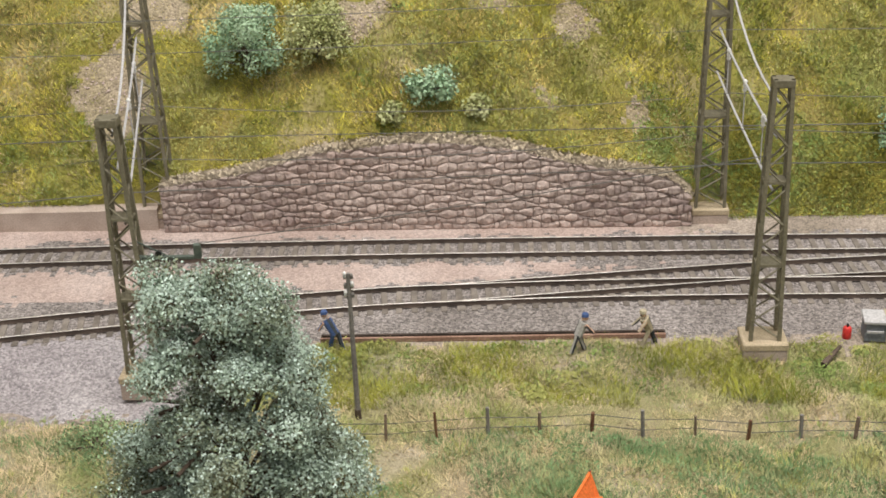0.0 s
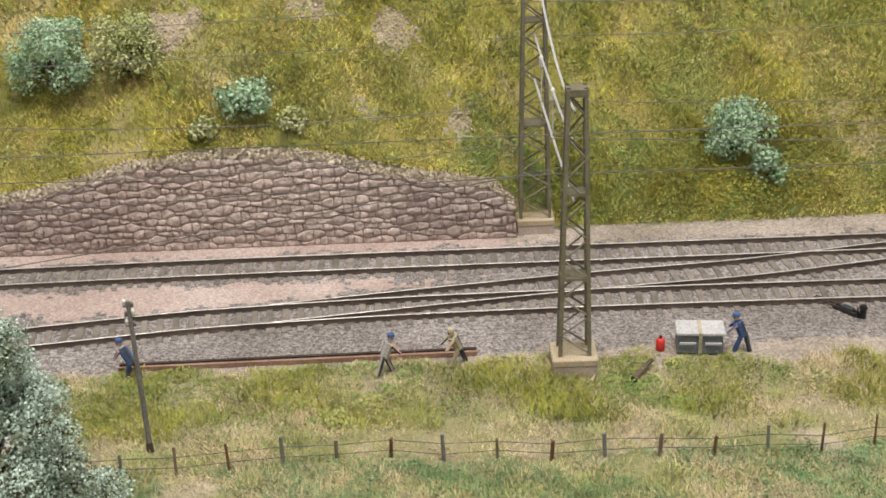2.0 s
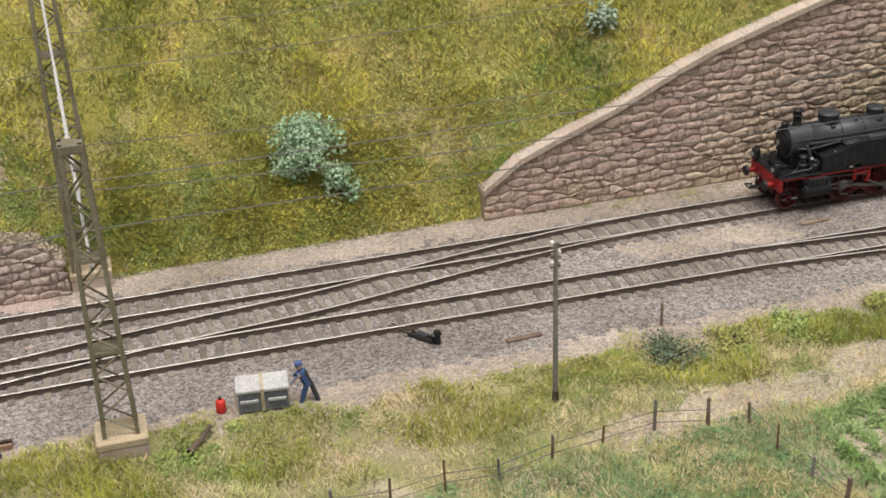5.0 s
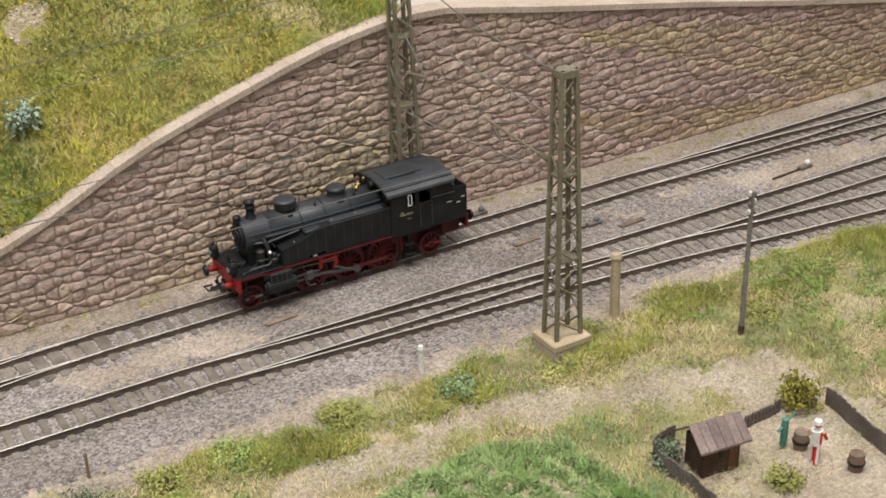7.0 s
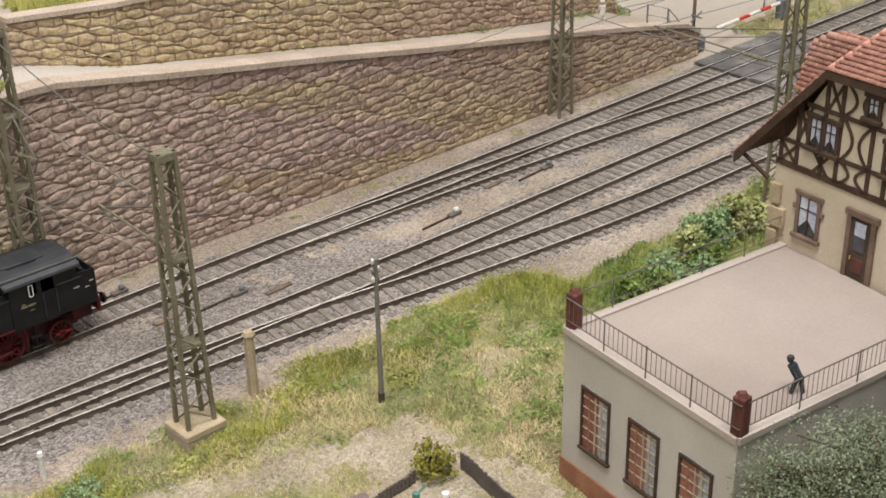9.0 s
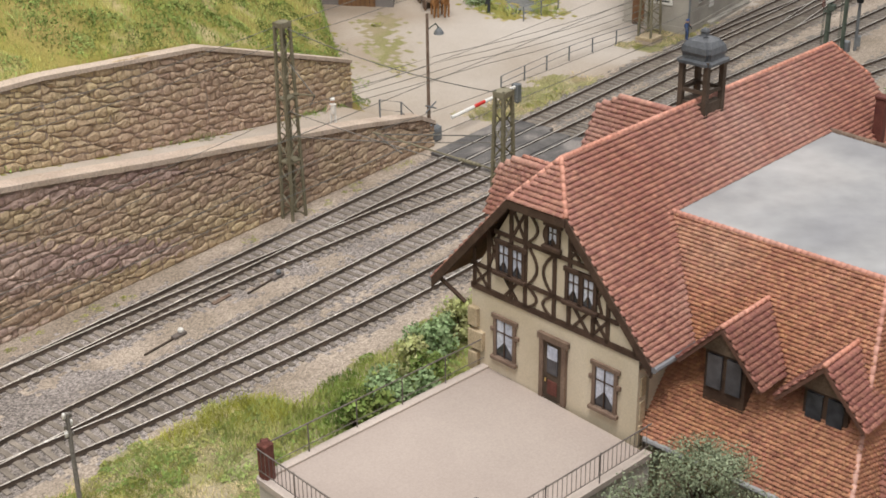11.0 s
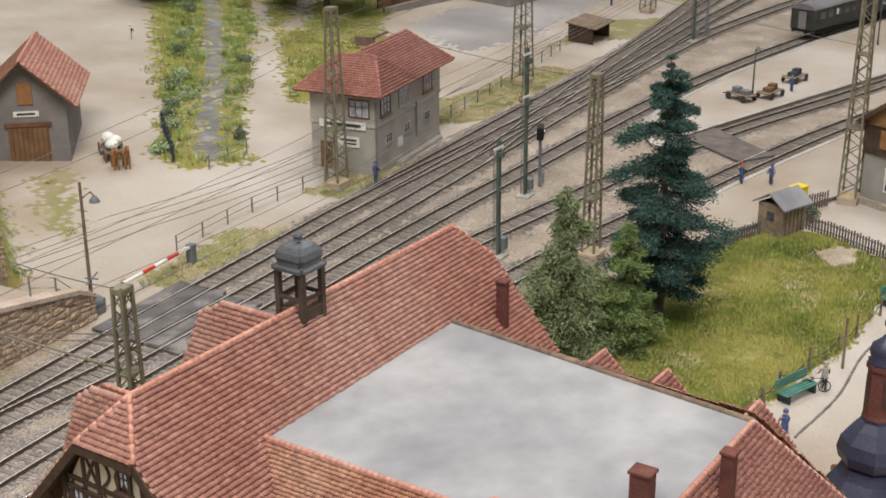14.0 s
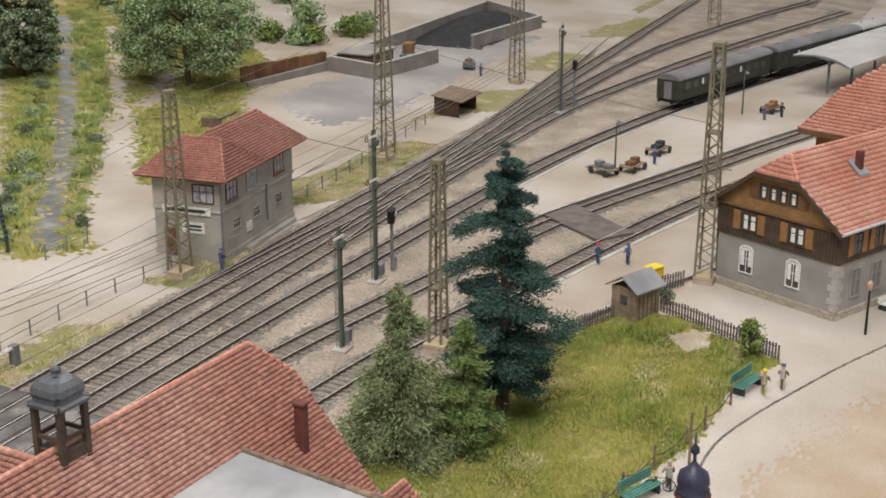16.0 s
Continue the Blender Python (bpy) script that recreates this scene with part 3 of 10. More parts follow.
def zone(x, y):
    jit = 0.5 * wobble(x, y, 1.1, 3.0) + 0.25 * wobble(x, y, 3.1, 5.0)
    z = np.zeros(np.shape(x), int)
    z[(y < np.where(x > 14, 54.0, 54.6) + jit) & (x < 74)] = 2
    z[(y < 50.8 + jit) & (x < 92) & (x > 70)] = 2
    z[(x < -14) & (y > 49) & (y < 56) & (z == 2)] = 0
    bed = np.full(np.shape(x), 1e9)
    for p in TRACKS.values():
        bed = np.minimum(bed, near_line(x, y, curve(p, 6.0)[0].tolist()))
    z[bed < np.where(x > 100, 1.75, 1.6) + 0.5 * jit] = np.where(x > 112, 9, 1)[bed < np.where(x > 100, 1.75, 1.6) + 0.5 * jit]
    z[(y > np.where(x > 14, 55.3, 55.2) + 0.5 * jit) & (y < 59) & (x < 75) & (x > -30)] = 1
    z[(y > 59) & (y < 65.9 + 0.4 * jit) & (x < 290) & (x > -26) & (x < 112) & (wobble(x, y, 0.3, 6.0) + 0.4 * wobble(x, y, 1.7, 2.0) > np.interp(x, [5, 16, 60, 75], [0.25, -0.4, -0.4, 0.1]))] = 1
    z[(x < 9 + 4 * jit) & (y > 58.5) & (z == 0)] = 13
    z[(x < -12.5 + jit) & (y > 49.5 + jit) & (y < 55.5 + jit)] = 12
    z[(y > 68.0)] = 3
    for bx, by, rx, ry in ((-9.1, 73.6, 1.9, 0.8), (2.7, 73.6, 1.3, 0.8), (6.2, 70.1, 0.7, 0.5), (-1.4, 73.9, 1.1, 0.5), (-22.5, 72.5, 2.2, 2.2), (-20.5, 76, 2.0, 1.6), (1.6, 70.3, 0.8, 0.4), (38.5, 74.5, 1.0, 0.5)):
        z[((x - bx) / rx) ** 2 + ((y - by) / ry) ** 2 < 1 + 1.4 * jit] = 10
    yb = np.interp(x, PATH_X, PATH_Y)
    z[(y > 67.9) & (y < yb + 0.1) & (x > 55.4 - 0.16 * (y - 68) + 0.4 * jit)] = 4
    z[(y > 70) & (x > 55.4 - 0.16 * (y - 68) + 0.4 * jit) & (x < 58.6 - 0.12 * (y - 68) + 0.4 * jit)] = 4
    z[(x > hill_foot(y) - 0.6 + jit) & (y > 66.6)] = 4
    z[(x > 111) & (y > 66.2) & (y < 69.5 + 2 * jit) & (x < 150) & (wobble(x, y, 0.25, 9.0) > -0.25)] = 2
    z[inside(x + 0.5 * jit, y, [(125.6, 90.9), (128.6, 89.8), (118.6, 80.5), (115.5, 78.1), (117.5, 83), (120.2, 86)])] = 2
    z[(x > 150) & (y > 66.5) & (y < 74 + 2 * jit) & (wobble(x, y, 0.2, 9.0) > 0.1)] = 2
    s = near_line(x, y, STREAM)
    far = (x - 138) * 0.6 + (y - 81) * 0.8 > -1.5
    z[(s < 4.4 + 1.5 * jit) & far & (y > 78)] = 3
    z[inside(x + jit, y + jit, [(150, 97), (157, 87), (161, 80), (172, 79), (186, 88), (191, 95), (202, 99), (225, 101), (240, 150), (200, 140)])] = 3
    p = near_line(x, y, [(142, 79), (155, 88), (170, 97.5), (184, 107.5), (205, 124), (222, 137)])
    z[(p < np.interp(x, [142, 155, 184, 205], [4, 3, 1.1, 0.8]) + 0.4 * jit) & (x > 141) & (s > 3.2)] = 4
    z[(near_line(x, y, [(184, 104.5), (191, 106.4), (199, 111), (214, 112)]) < 1.3 + 0.5 * jit)] = 4
    z[(s < 1.2 + 0.4 * jit) & far & (y > 78)] = 7
    z[inside(x + jit, y + jit, [(189, 81), (196, 93), (203, 94), (216, 92), (222, 98), (262, 100), (262, 79), (200, 78)])] = 6
    z[(x > 225) & (y > 104)] = 3
    z[inside(x + 2 * jit, y + 2 * jit, [(214, 104), (232, 103), (262, 99), (330, 96), (330, 150), (270, 150), (232, 118)])] = 4
    z[inside(x + jit, y + jit, [(219, 104), (232, 103.5), (240, 114), (226, 120)])] = 4
    z[inside(x, y, GARDEN)] = 3
    z[(y < 37) & (x > 56) & (x < 100) & (z == 2)] = 4
    z[(x > 92) & (y < 33) & ~inside(x, y, GARDEN)] = 4
    z[inside(x + 1.5 * jit, y + 1.5 * jit, [(108, 18), (119, 17.2), (127, 14.8), (136, 11), (150, 4), (150, -20), (108, -20)])] = 11
    z[inside(x + jit, y + jit, [(141.7, 26.9), (138.8, 24.4), (143.1, 23.2), (144, 25.9)])] = 8
    z[inside(x, y, FIELD)] = 5
    z[(near_line(x, y, [(29, 48.4), (37, 49.4), (47, 50.4), (53, 49), (58, 46.5)]) < 0.9 + jit) & ~inside(x, y, FIELD)] = 8
    z[(y < 48) & (x > 57) & (x < 61) & (z == 2)] = 8
    z[inside(x, y, [(51.6, 44.2), (60, 45.6), (62, 41), (60, 36), (52, 36)])] = 5
    return z


def ground():
    xs = np.r_[np.arange(-120, -60, 10), np.arange(-60, -30, 0.5), np.arange(-30, 120, 0.3), np.arange(120, 185, 0.5), np.arange(185, 270, 0.8), np.arange(270, 300, 2), np.arange(300, 441, 20)]
    ys = np.r_[np.arange(-28, 4, 8), np.arange(4, 22, 0.25), np.arange(22, 40, 0.5), np.arange(40, 75, 0.25), np.arange(75, 112, 0.5), np.arange(112, 150, 1.5), np.arange(150, 261, 10)]
    X, Y = np.meshgrid(xs, ys)
    Z = ground_z(X, Y) + 0.035 * np.random.rand(*X.shape) * (np.abs(X - 55) < 115)
    Z[(Y > 66) & (Y < 68)] = np.minimum(Z[(Y > 66) & (Y < 68)], 0.05)
    n, k = X.shape
    idx = np.arange(n * k).reshape(n, k)
    faces = np.stack([idx[:-1, :-1], idx[:-1, 1:], idx[1:, 1:], idx[1:, :-1]], -1).reshape(-1, 4)
    cx, cy = (X[:-1, :-1] + X[1:, 1:]) / 2, (Y[:-1, :-1] + Y[1:, 1:]) / 2
    ob = mesh_part("ground", np.stack([X, Y, Z], -1).reshape(-1, 3), faces, KINDS, slots=zone(cx + np.random.normal(0, 0.22, cx.shape) * np.where((cx > 180) & (cy > 77), 3.5, np.where(((cx > 100) & (cy < 16.5)) | ((cx > 108) & (cy > 76)), 3, 1)), cy + np.random.normal(0, 0.22, cx.shape) * np.where((cx > 180) & (cy > 77), 3.5, np.where(((cx > 100) & (cy < 16.5)) | ((cx > 108) & (cy > 76)), 3.5, 1)) * (np.abs(cy - 68) > 0.7)).ravel(), smooth=True)
    return tagged(ob, "sandy model landscape with ballast, turf and dusty roads", "ground", kind="structure")


ground()


def grass(name, label, n, x0, x1, y0, y1, allowed, length, width, material, lean=0.5, keep=None):
    """Static grass: many small blades on the zones allowed."""
    x, y = np.random.uniform(x0, x1, n), np.random.uniform(y0, y1, n)
    z = zone(x, y)
    ok = np.isin(z, allowed)
    if keep is not None:
        ok &= keep(x, y)
    x, y = x[ok], y[ok]
    n = len(x)
    h = length * np.random.uniform(0.45, 1.25, n) * (1 + 0.5 * wobble(x, y, 0.5, 8.0))
    a = np.random.uniform(0, 2 * np.pi, n)
    t = np.random.uniform(0, 2 * np.pi, n)
    k = lean * np.random.uniform(0.2, 1.3, n)
    base = np.stack([x, y, ground_z(x, y) - 0.03], 1)
    side = np.stack([np.cos(a), np.sin(a), 0 * a], 1) * (width * np.random.uniform(0.6, 1.4, n))[:, None]
    tip = base + np.stack([np.cos(t) * k * h, np.sin(t) * k * h, h], 1)
    v = np.stack([base - side, base + side, tip], 1).reshape(-1, 3)
    ob = mesh_part(name, v, np.arange(3 * n).reshape(-1, 3), material)
    return tagged(ob, label, "grass", kind="stuff")


def tufts(name, label, n, x0, x1, y0, y1, allowed, blades, spread, length, width, material, keep=None):
    """Clumps of longer blades that lean outwards."""
    x, y = np.random.uniform(x0, x1, n), np.random.uniform(y0, y1, n)
    ok = np.isin(zone(x, y), allowed)
    if keep is not None:
        ok &= keep(x, y)
    x, y = np.repeat(x[ok], blades), np.repeat(y[ok], blades)
    size = np.repeat(np.random.uniform(0.5, 1.4, ok.sum()), blades)
    m = len(x)
    t, q = np.random.uniform(0, 2 * np.pi, m), np.sqrt(np.random.rand(m))
    px, py = x + spread * size * q * np.cos(t), y + spread * size * q * np.sin(t)
    h = length * size * np.random.uniform(0.5, 1.1, m) * (1.15 - 0.6 * q)
    base = np.stack([px, py, ground_z(px, py) - 0.04], 1)
    a = np.random.uniform(0, 2 * np.pi, m)
    side = np.stack([np.cos(a), np.sin(a), 0 * a], 1) * width
    tip = base + np.stack([np.cos(t) * q * h * 0.8, np.sin(t) * q * h * 0.8, h], 1) + np.random.normal(size=(m, 3)) * 0.06
    v = np.stack([base - side, base + side, tip], 1).reshape(-1, 3)
    return tagged(mesh_part(name, v, np.arange(3 * m).reshape(-1, 3), material), label, "grass", kind="stuff")


patch = lambda s, seed, cut: (lambda x, y: wobble(x, y, s, seed) + 0.6 * np.random.rand(len(x)) > cut)
grass("meadow_grass", "dry yellow-green meadow grass beside the railway", 380000, -40, 72, 36, 55.6, [2], 0.26, 0.02, "grassa", lean=1.2, keep=patch(0.8, 2.0, -0.3))
grass("thin_grass", "thin dry grass on bare soil", 60000, 26, 64, 40, 53, [8, 5], 0.22, 0.018, "grassa", lean=1.3, keep=patch(0.9, 2.0, -0.25))
grass("bank_grass", "yellow-green grass on the railway embankment", 290000, -45, 58, 68, 88, [3], 0.28, 0.026, "grassb", lean=1.2, keep=patch(0.6, 6.0, -0.12))
grass("bare_bank_grass", "sparse dry grass on bare patches of the embankment", 90000, -45, 54, 69, 88, [10], 0.2, 0.022, "grassb", lean=1.4, keep=patch(1.6, 3.0, 0.2))
grass("bank_lush_grass", "thick green grass in patches on the embankment", 230000, -45, 58, 68, 86, [3], 0.4, 0.026, "lush", lean=0.9, keep=patch(1.15, 5.2, 0.42))
grass("bank_lime_grass", "bright yellow-green grass in patches on the embankment", 190000, -45, 58, 68, 86, [3], 0.34, 0.026, "limegrass", lean=1.0, keep=patch(0.9, 1.4, 0.42))
grass("bank_dry_grass", "straw-coloured grass in patches on the embankment", 120000, -45, 58, 68, 86, [3], 0.26, 0.024, "drygrass", lean=1.3, keep=patch(1.4, 8.8, 0.62))
grass("meadow_lush_grass", "thick green grass along the upper edge of the meadow", 90000, -40, 74, 50.2, 54.4, [2], 0.42, 0.022, "lush", lean=0.9, keep=patch(1.0, 3.2, 0.4))
grass("meadow_dry_grass", "straw-coloured grass in patches on the meadow", 150000, -40, 72, 38, 54.6, [2], 0.26, 0.022, "drygrass", lean=1.3, keep=patch(1.2, 7.1, 0.5))
grass("meadow_cool_grass", "cool green grass in patches on the front meadow", 150000, -40, 52, 38, 48, [2], 0.34, 0.022, "cold", lean=1.0, keep=patch(0.9, 2.5, 0.35))
grass("bank_green_grass", "fresh green grass in patches on the embankment", 170000, 12, 58, 68, 86, [3], 0.36, 0.026, "bankgreen", lean=1.0, keep=patch(0.8, 4.7, 0.3))
grass("hill_grass", "green grass above the upper retaining wall", 90000, 52, 118, 70, 110, [3], 0.42, 0.03, "grassc")
grass("lawn_grass", "green and yellow lawn in the station garden", 190000, 96, 147, 17, 46, [3], 0.3, 0.024, "grasslawn")
grass("verge_grass", "yellowish verge grass along the road", 40000, 106, 200, 66, 80, [2], 0.3, 0.03, "grassa")
grass("stream_grass", "green grass along the stream", 170000, 128, 260, 76, 150, [3], 0.42, 0.035, "bankgreen")
tufts("stream_tufts", "tall green grass on the banks of the stream", 2600, 136, 262, 79, 170, [3], 46, 0.8, 1.1, 0.05, "tuftg", lambda x, y: (near_line(x, y, STREAM) < 5.0) & (near_line(x, y, STREAM) > 1.2))
tufts("bank_olive_tufts", "olive grass beyond the stream", 1500, 136, 262, 79, 150, [3], 40, 0.9, 0.7, 0.05, "tuft", lambda x, y: near_line(x, y, STREAM) > 3.0)
grass("station_verge", "green verge between track and station", 40000, 70, 93, 40, 52, [2], 0.45, 0.026, "grassc")
tufts("bank_tufts", "olive grass tufts on the embankment", 4600, -45, 58, 68, 86, [3], 75, 0.5, 0.36, 0.03, "tuft", patch(0.3, 1.0, 0.18))
tufts("straw_tufts", "straw-coloured grass tufts", 1250, -45, 58, 67.8, 86, [3], 55, 0.5, 0.28, 0.026, "straw", patch(0.35, 4.0, 0.45))
tufts("bank_green_tufts", "green grass tufts on the embankment", 1700, -45, 58, 68, 86, [3], 75, 0.55, 0.38, 0.03, "tuftg", patch(0.28, 7.5, 0.25))
tufts("meadow_tufts", "olive grass tufts in the meadow", 1100, -40, 72, 36, 55, [2], 80, 0.6, 0.5, 0.022, "tuft", patch(0.4, 3.0, 0.3))
tufts("meadow_green_tufts", "green grass tufts in the meadow", 620, -40, 72, 48, 54.2, [2], 90, 0.65, 0.42, 0.02, "tuftg", patch(0.33, 9.0, 0.25))
tufts("front_tufts", "cool green grass tufts on the front meadow", 2100, -40, 36, 36, 47.6, [2], 80, 0.6, 0.36, 0.02, "cold", patch(0.5, 2.5, 0.1))
tufts("meadow_straw", "straw tufts in the meadow", 260, -40, 72, 36, 54.8, [2], 70, 0.55, 0.4, 0.022, "straw", patch(0.4, 5.0, 0.5))
tufts("lawn_tufts", "light green tufts on the lawn", 420, 96, 147, 17, 46, [3], 80, 0.7, 0.35, 0.024, "tuft", patch(0.3, 5.0, 0.3))
tufts("hill_tufts", "green tufts on the hill", 420, 55, 116, 71, 105, [3], 90, 0.9, 0.6, 0.03, "tuftg", patch(0.25, 5.0, 0.2))
tufts("verge_tufts", "yellowish tufts along the road", 240, 108, 190, 66, 76, [2], 60, 0.7, 0.4, 0.03, "straw")
def crop_clumps(x, y, cut):
    """Rows of plants across the field, with a closed row along its upper edge."""
    rows = np.sin((x + 0.12 * y) * 5.2) + 0.75 * np.sin(y * 6.4 + 2.5 * np.sin(x * 1.7)) + 0.5 * wobble(x, y, 1.2, 3.0)
    edge = near_line(x, y, [(35.9, 46.9), (46.5, 48.3), (49.3, 47.0), (49.6, 42)])
    return ((rows > cut) | (edge < 0.5)) & (x < 50.3)


grass("crop_rows", "rows of green crop plants on the small field", 110000, 34, 51, 36, 49, [5], 0.34, 0.034, "crop", lean=1.2,
      keep=lambda x, y: crop_clumps(x, y, -0.25))


# ---- tracks ----
def railway_track(name, pts, dz, label, group="railway tracks"):
    th = thing(name, 0, 0, 0, 0, label, "railway track", group)
    q, a = curve(pts, 0.5)
    nrm = np.stack([-np.sin(a), np.cos(a)], 1)
    for side in (-1, 1):
        c = q + nrm * side * 0.865
        verts, faces, slots = [], [], []
        prof = [(-0.1, 0.06), (-0.03, 0.09), (-0.046, 0.25), (-0.042, 0.285), (0.042, 0.285), (0.046, 0.25), (0.03, 0.09), (0.1, 0.06)]
        k = len(prof)
        for p, nn in zip(c, nrm):
            for o, z in prof:
                verts.append((p[0] + nn[0] * o, p[1] + nn[1] * o, z + dz))
        for i in range(len(c) - 1):
            for j in range(k - 1):
                faces.append((i * k + j, i * k + j + 1, (i + 1) * k + j + 1, (i + 1) * k + j))
                slots.append(1 if j == 3 else 0)
        mesh_part("rail", verts, faces, ["rust", "rail"], th, slots=slots)
    return th, curve(pts, 0.72)


SLEEPERS = []
for i, (key, pts) in enumerate(TRACKS.items()):
    th, line = railway_track("railway_track", pts, 0.004 * i, "model railway track with rusty rails on wooden sleepers")
    SLEEPERS.append((th, line, 0.004 * i))


# ---- rubble masonry ----
def masonry(x0, x1, face, crest, base, sw, sh, seed):
    """Stones of an uneven wall in the plane y = face: rings of points, nearest first."""
    rnd = random.Random(seed)
    rows = int(14 / sh)
    stones = []
    zr = [base + sh * r for r in range(rows + 1)]
    off = lambda r, s: 0.22 * sh * math.sin(s * 4.1 + r * 2.7 + seed) + 0.2 * sh * math.sin(s * 1.7 + r * 1.9) + 0.18 * sh * math.sin(s * 0.6 + r * 0.8)
    for r in range(rows):
        s = x0 + rnd.uniform(-sw, 0)
        while s < x1:
            w = sw * rnd.choice((0.5, 0.7, 0.85, 1.0, 1.2, 1.6)) * rnd.uniform(0.9, 1.1)
            a, b = max(s, x0), min(s + w, x1)
            s += w
            if b - a < 0.25 * sw:
                continue
            m = (a + b) / 2
            tilt = rnd.uniform(-0.12, 0.12) * sh
            lo = [zr[r] + off(r, t) if r else base for t in (a, m, b)]
            hi = [zr[r + 1] + off(r + 1, t) for t in (a, m, b)]
            top = [float(np.interp(t, CREST_X, CREST_Z)) if crest is None else crest(t) for t in (a, m, b)]
            if min(top) < lo[1] + 0.3 * sh:
                continue
            hi = [min(h, t) for h, t in zip(hi, top)]
            g = 0.006 + 0.012 * rnd.random()
            e = lambda k: rnd.uniform(-k, k)
            ring = [(a + g + e(0.03), lo[0] + g + 0.12 * sh * rnd.random()), (m + e(0.1), lo[1] + g), (b - g + e(0.03), lo[2] + g + 0.12 * sh * rnd.random()),
                    (b - g * 0.6, (lo[2] + hi[2]) / 2 + e(0.03)), (b - g + e(0.04), hi[2] - g - 0.15 * sh * rnd.random() + tilt * 0.3), (m + e(0.1), hi[1] - g),
                    (a + g + e(0.04), hi[0] - g - 0.15 * sh * rnd.random() - tilt * 0.3), (a + g * 0.6, (lo[0] + hi[0]) / 2 + e(0.05))]
            stones.append((ring, rnd.uniform(0.035, 0.12), rnd.uniform(-0.09, 0.09)))
    return stones


def stone_arrays(stones, face, proud=1.0):
    v, f = [], []
    for ring, d, t in stones:
        d *= proud
        cx, cz = sum(p[0] for p in ring) / 8, sum(p[1] for p in ring) / 8
        o = len(v)
        v += [(x, face + 0.05, z) for x, z in ring]
        v += [(cx + (x - cx) * 0.93, face - d * 0.65, cz + (z - cz) * 0.9) for x, z in ring]
        v += [(cx + (x - cx) * 0.66, face - d + t * (x - cx), cz + (z - cz) * 0.62) for x, z in ring]
        for k in range(8):
            j = (k + 1) % 8
            for r in (0, 8):
                f += [(o + r + k, o + r + j, o + r + 8 + j), (o + r + k, o + r + 8 + j, o + r + 8 + k)]
        f += [(o + 16, o + 16 + k, o + 17 + k) for k in range(1, 7)]
    return v, f


def stone_wall(name, label, x0, x1, face, thick, crest, base, sw, sh, seed, material, singles, near):
    core = B()
    xs = np.arange(x0, x1 + 0.01, 0.8)
    top = [float(np.interp(x, CREST_X, CREST_Z)) if crest is None else crest(x) for x in xs]
    for a, b, h, k in zip(xs, xs[1:], top, top[1:]):
        slab(core, [(a, face, base - 1), (b, face, base - 1), (b, face, max(k, base) - 0.05), (a, face, max(h, base) - 0.05)], (0, thick, 0))
    bmesh.ops.remove_doubles(core, verts=core.verts, dist=0.01)
    wall = tagged(part(name, core, "mortar2" if material == "stone2" else "mortar"), label, "wall", kind="structure")
    stones = masonry(x0, x1, face, crest, base, sw, sh, seed)
    stones.sort(key=lambda s: abs(s[0][0][0] - near))
    WALL_STONES.append((wall, stones[:singles], face, material))
    v, f = stone_arrays(stones[singles:], face)
    if v:
        # the stone turns from reddish to ochre towards the far end
        shade = [int(material == "stone" and v[t[0]][0] + 9 * math.sin(v[t[0]][2] * 1.3 + v[t[0]][0] * 0.35) > 74) for t in f]
        mesh_part("stonework", v, f, [material, "stoneo"], wall, slots=shade, kind="stuff", smooth=False)
    return wall


WALL_STONES = []
stone_wall("wall_south_bank", "low grey-brown rubble retaining wall with curved top", -19.2, 9.0, 66.9, 1.0, None, 0.0, 0.62, 0.38, 3, "stone2", 290, -5)
wall_b = stone_wall("wall_big", "tall reddish rubble retaining wall with sloping coping", 29.3, 106.6, 67.6, 0.9, None, 0.0, 0.82, 0.42, 5, "stone", 300, 52)
# upper wall behind the path, in straight lengths
def upper_wall():
    core = B()
    pts = [(57.0, 72.0), (62, 70.35), (76, 70.35), (88, 70.75), (97, 71.85), (105, 74.05)]
    cz = lambda x: float(np.interp(x, CREST_X, CREST_Z))
    top = lambda x: float(np.interp(x, UP_X, UP_Z)) - 0.25
    for (a, b), (c, d) in zip(pts, pts[1:]):
        slab(core, [(a, b, cz(a) - 1), (c, d, cz(c) - 1), (c, d, top(c)), (a, b, top(a))], (0, 0.7, 0))
    wall = tagged(part("wall_upper", core, "mortar"), "upper rubble wall behind the footpath", "wall", kind="structure")
    v, f = [], []
    for n, ((a, b), (c, d)) in enumerate(zip(pts, pts[1:])):
        L = math.hypot(c - a, d - b)
        st = masonry(0, L, 0, lambda s: top(a + (c - a) * s / L) - cz(a + (c - a) * s / L) - 0.05, 0.0, 0.8, 0.41, 20 + n)
        vv, ff = stone_arrays(st, 0.0)
        o = len(v)
        ux, uy = (c - a) / L, (d - b) / L
        v += [(a + ux * x - uy * y, b + uy * x + ux * y, cz(a + ux * x) + z) for x, y, z in vv]
        f += [tuple(o + i for i in t) for t in ff]
    mesh_part("stonework", v, f, "stoneo", wall, kind="stuff")
    cap = B()
    for (a, b), (c, d) in zip(pts, pts[1:]):
        slab(cap, [(a, b - 0.18, top(a)), (c, d - 0.18, top(c)), (c, d + 0.8, top(c)), (a, b + 0.8, top(a))], (0, 0, 0.25))
    part("coping", cap, "cope", wall)


upper_wall()


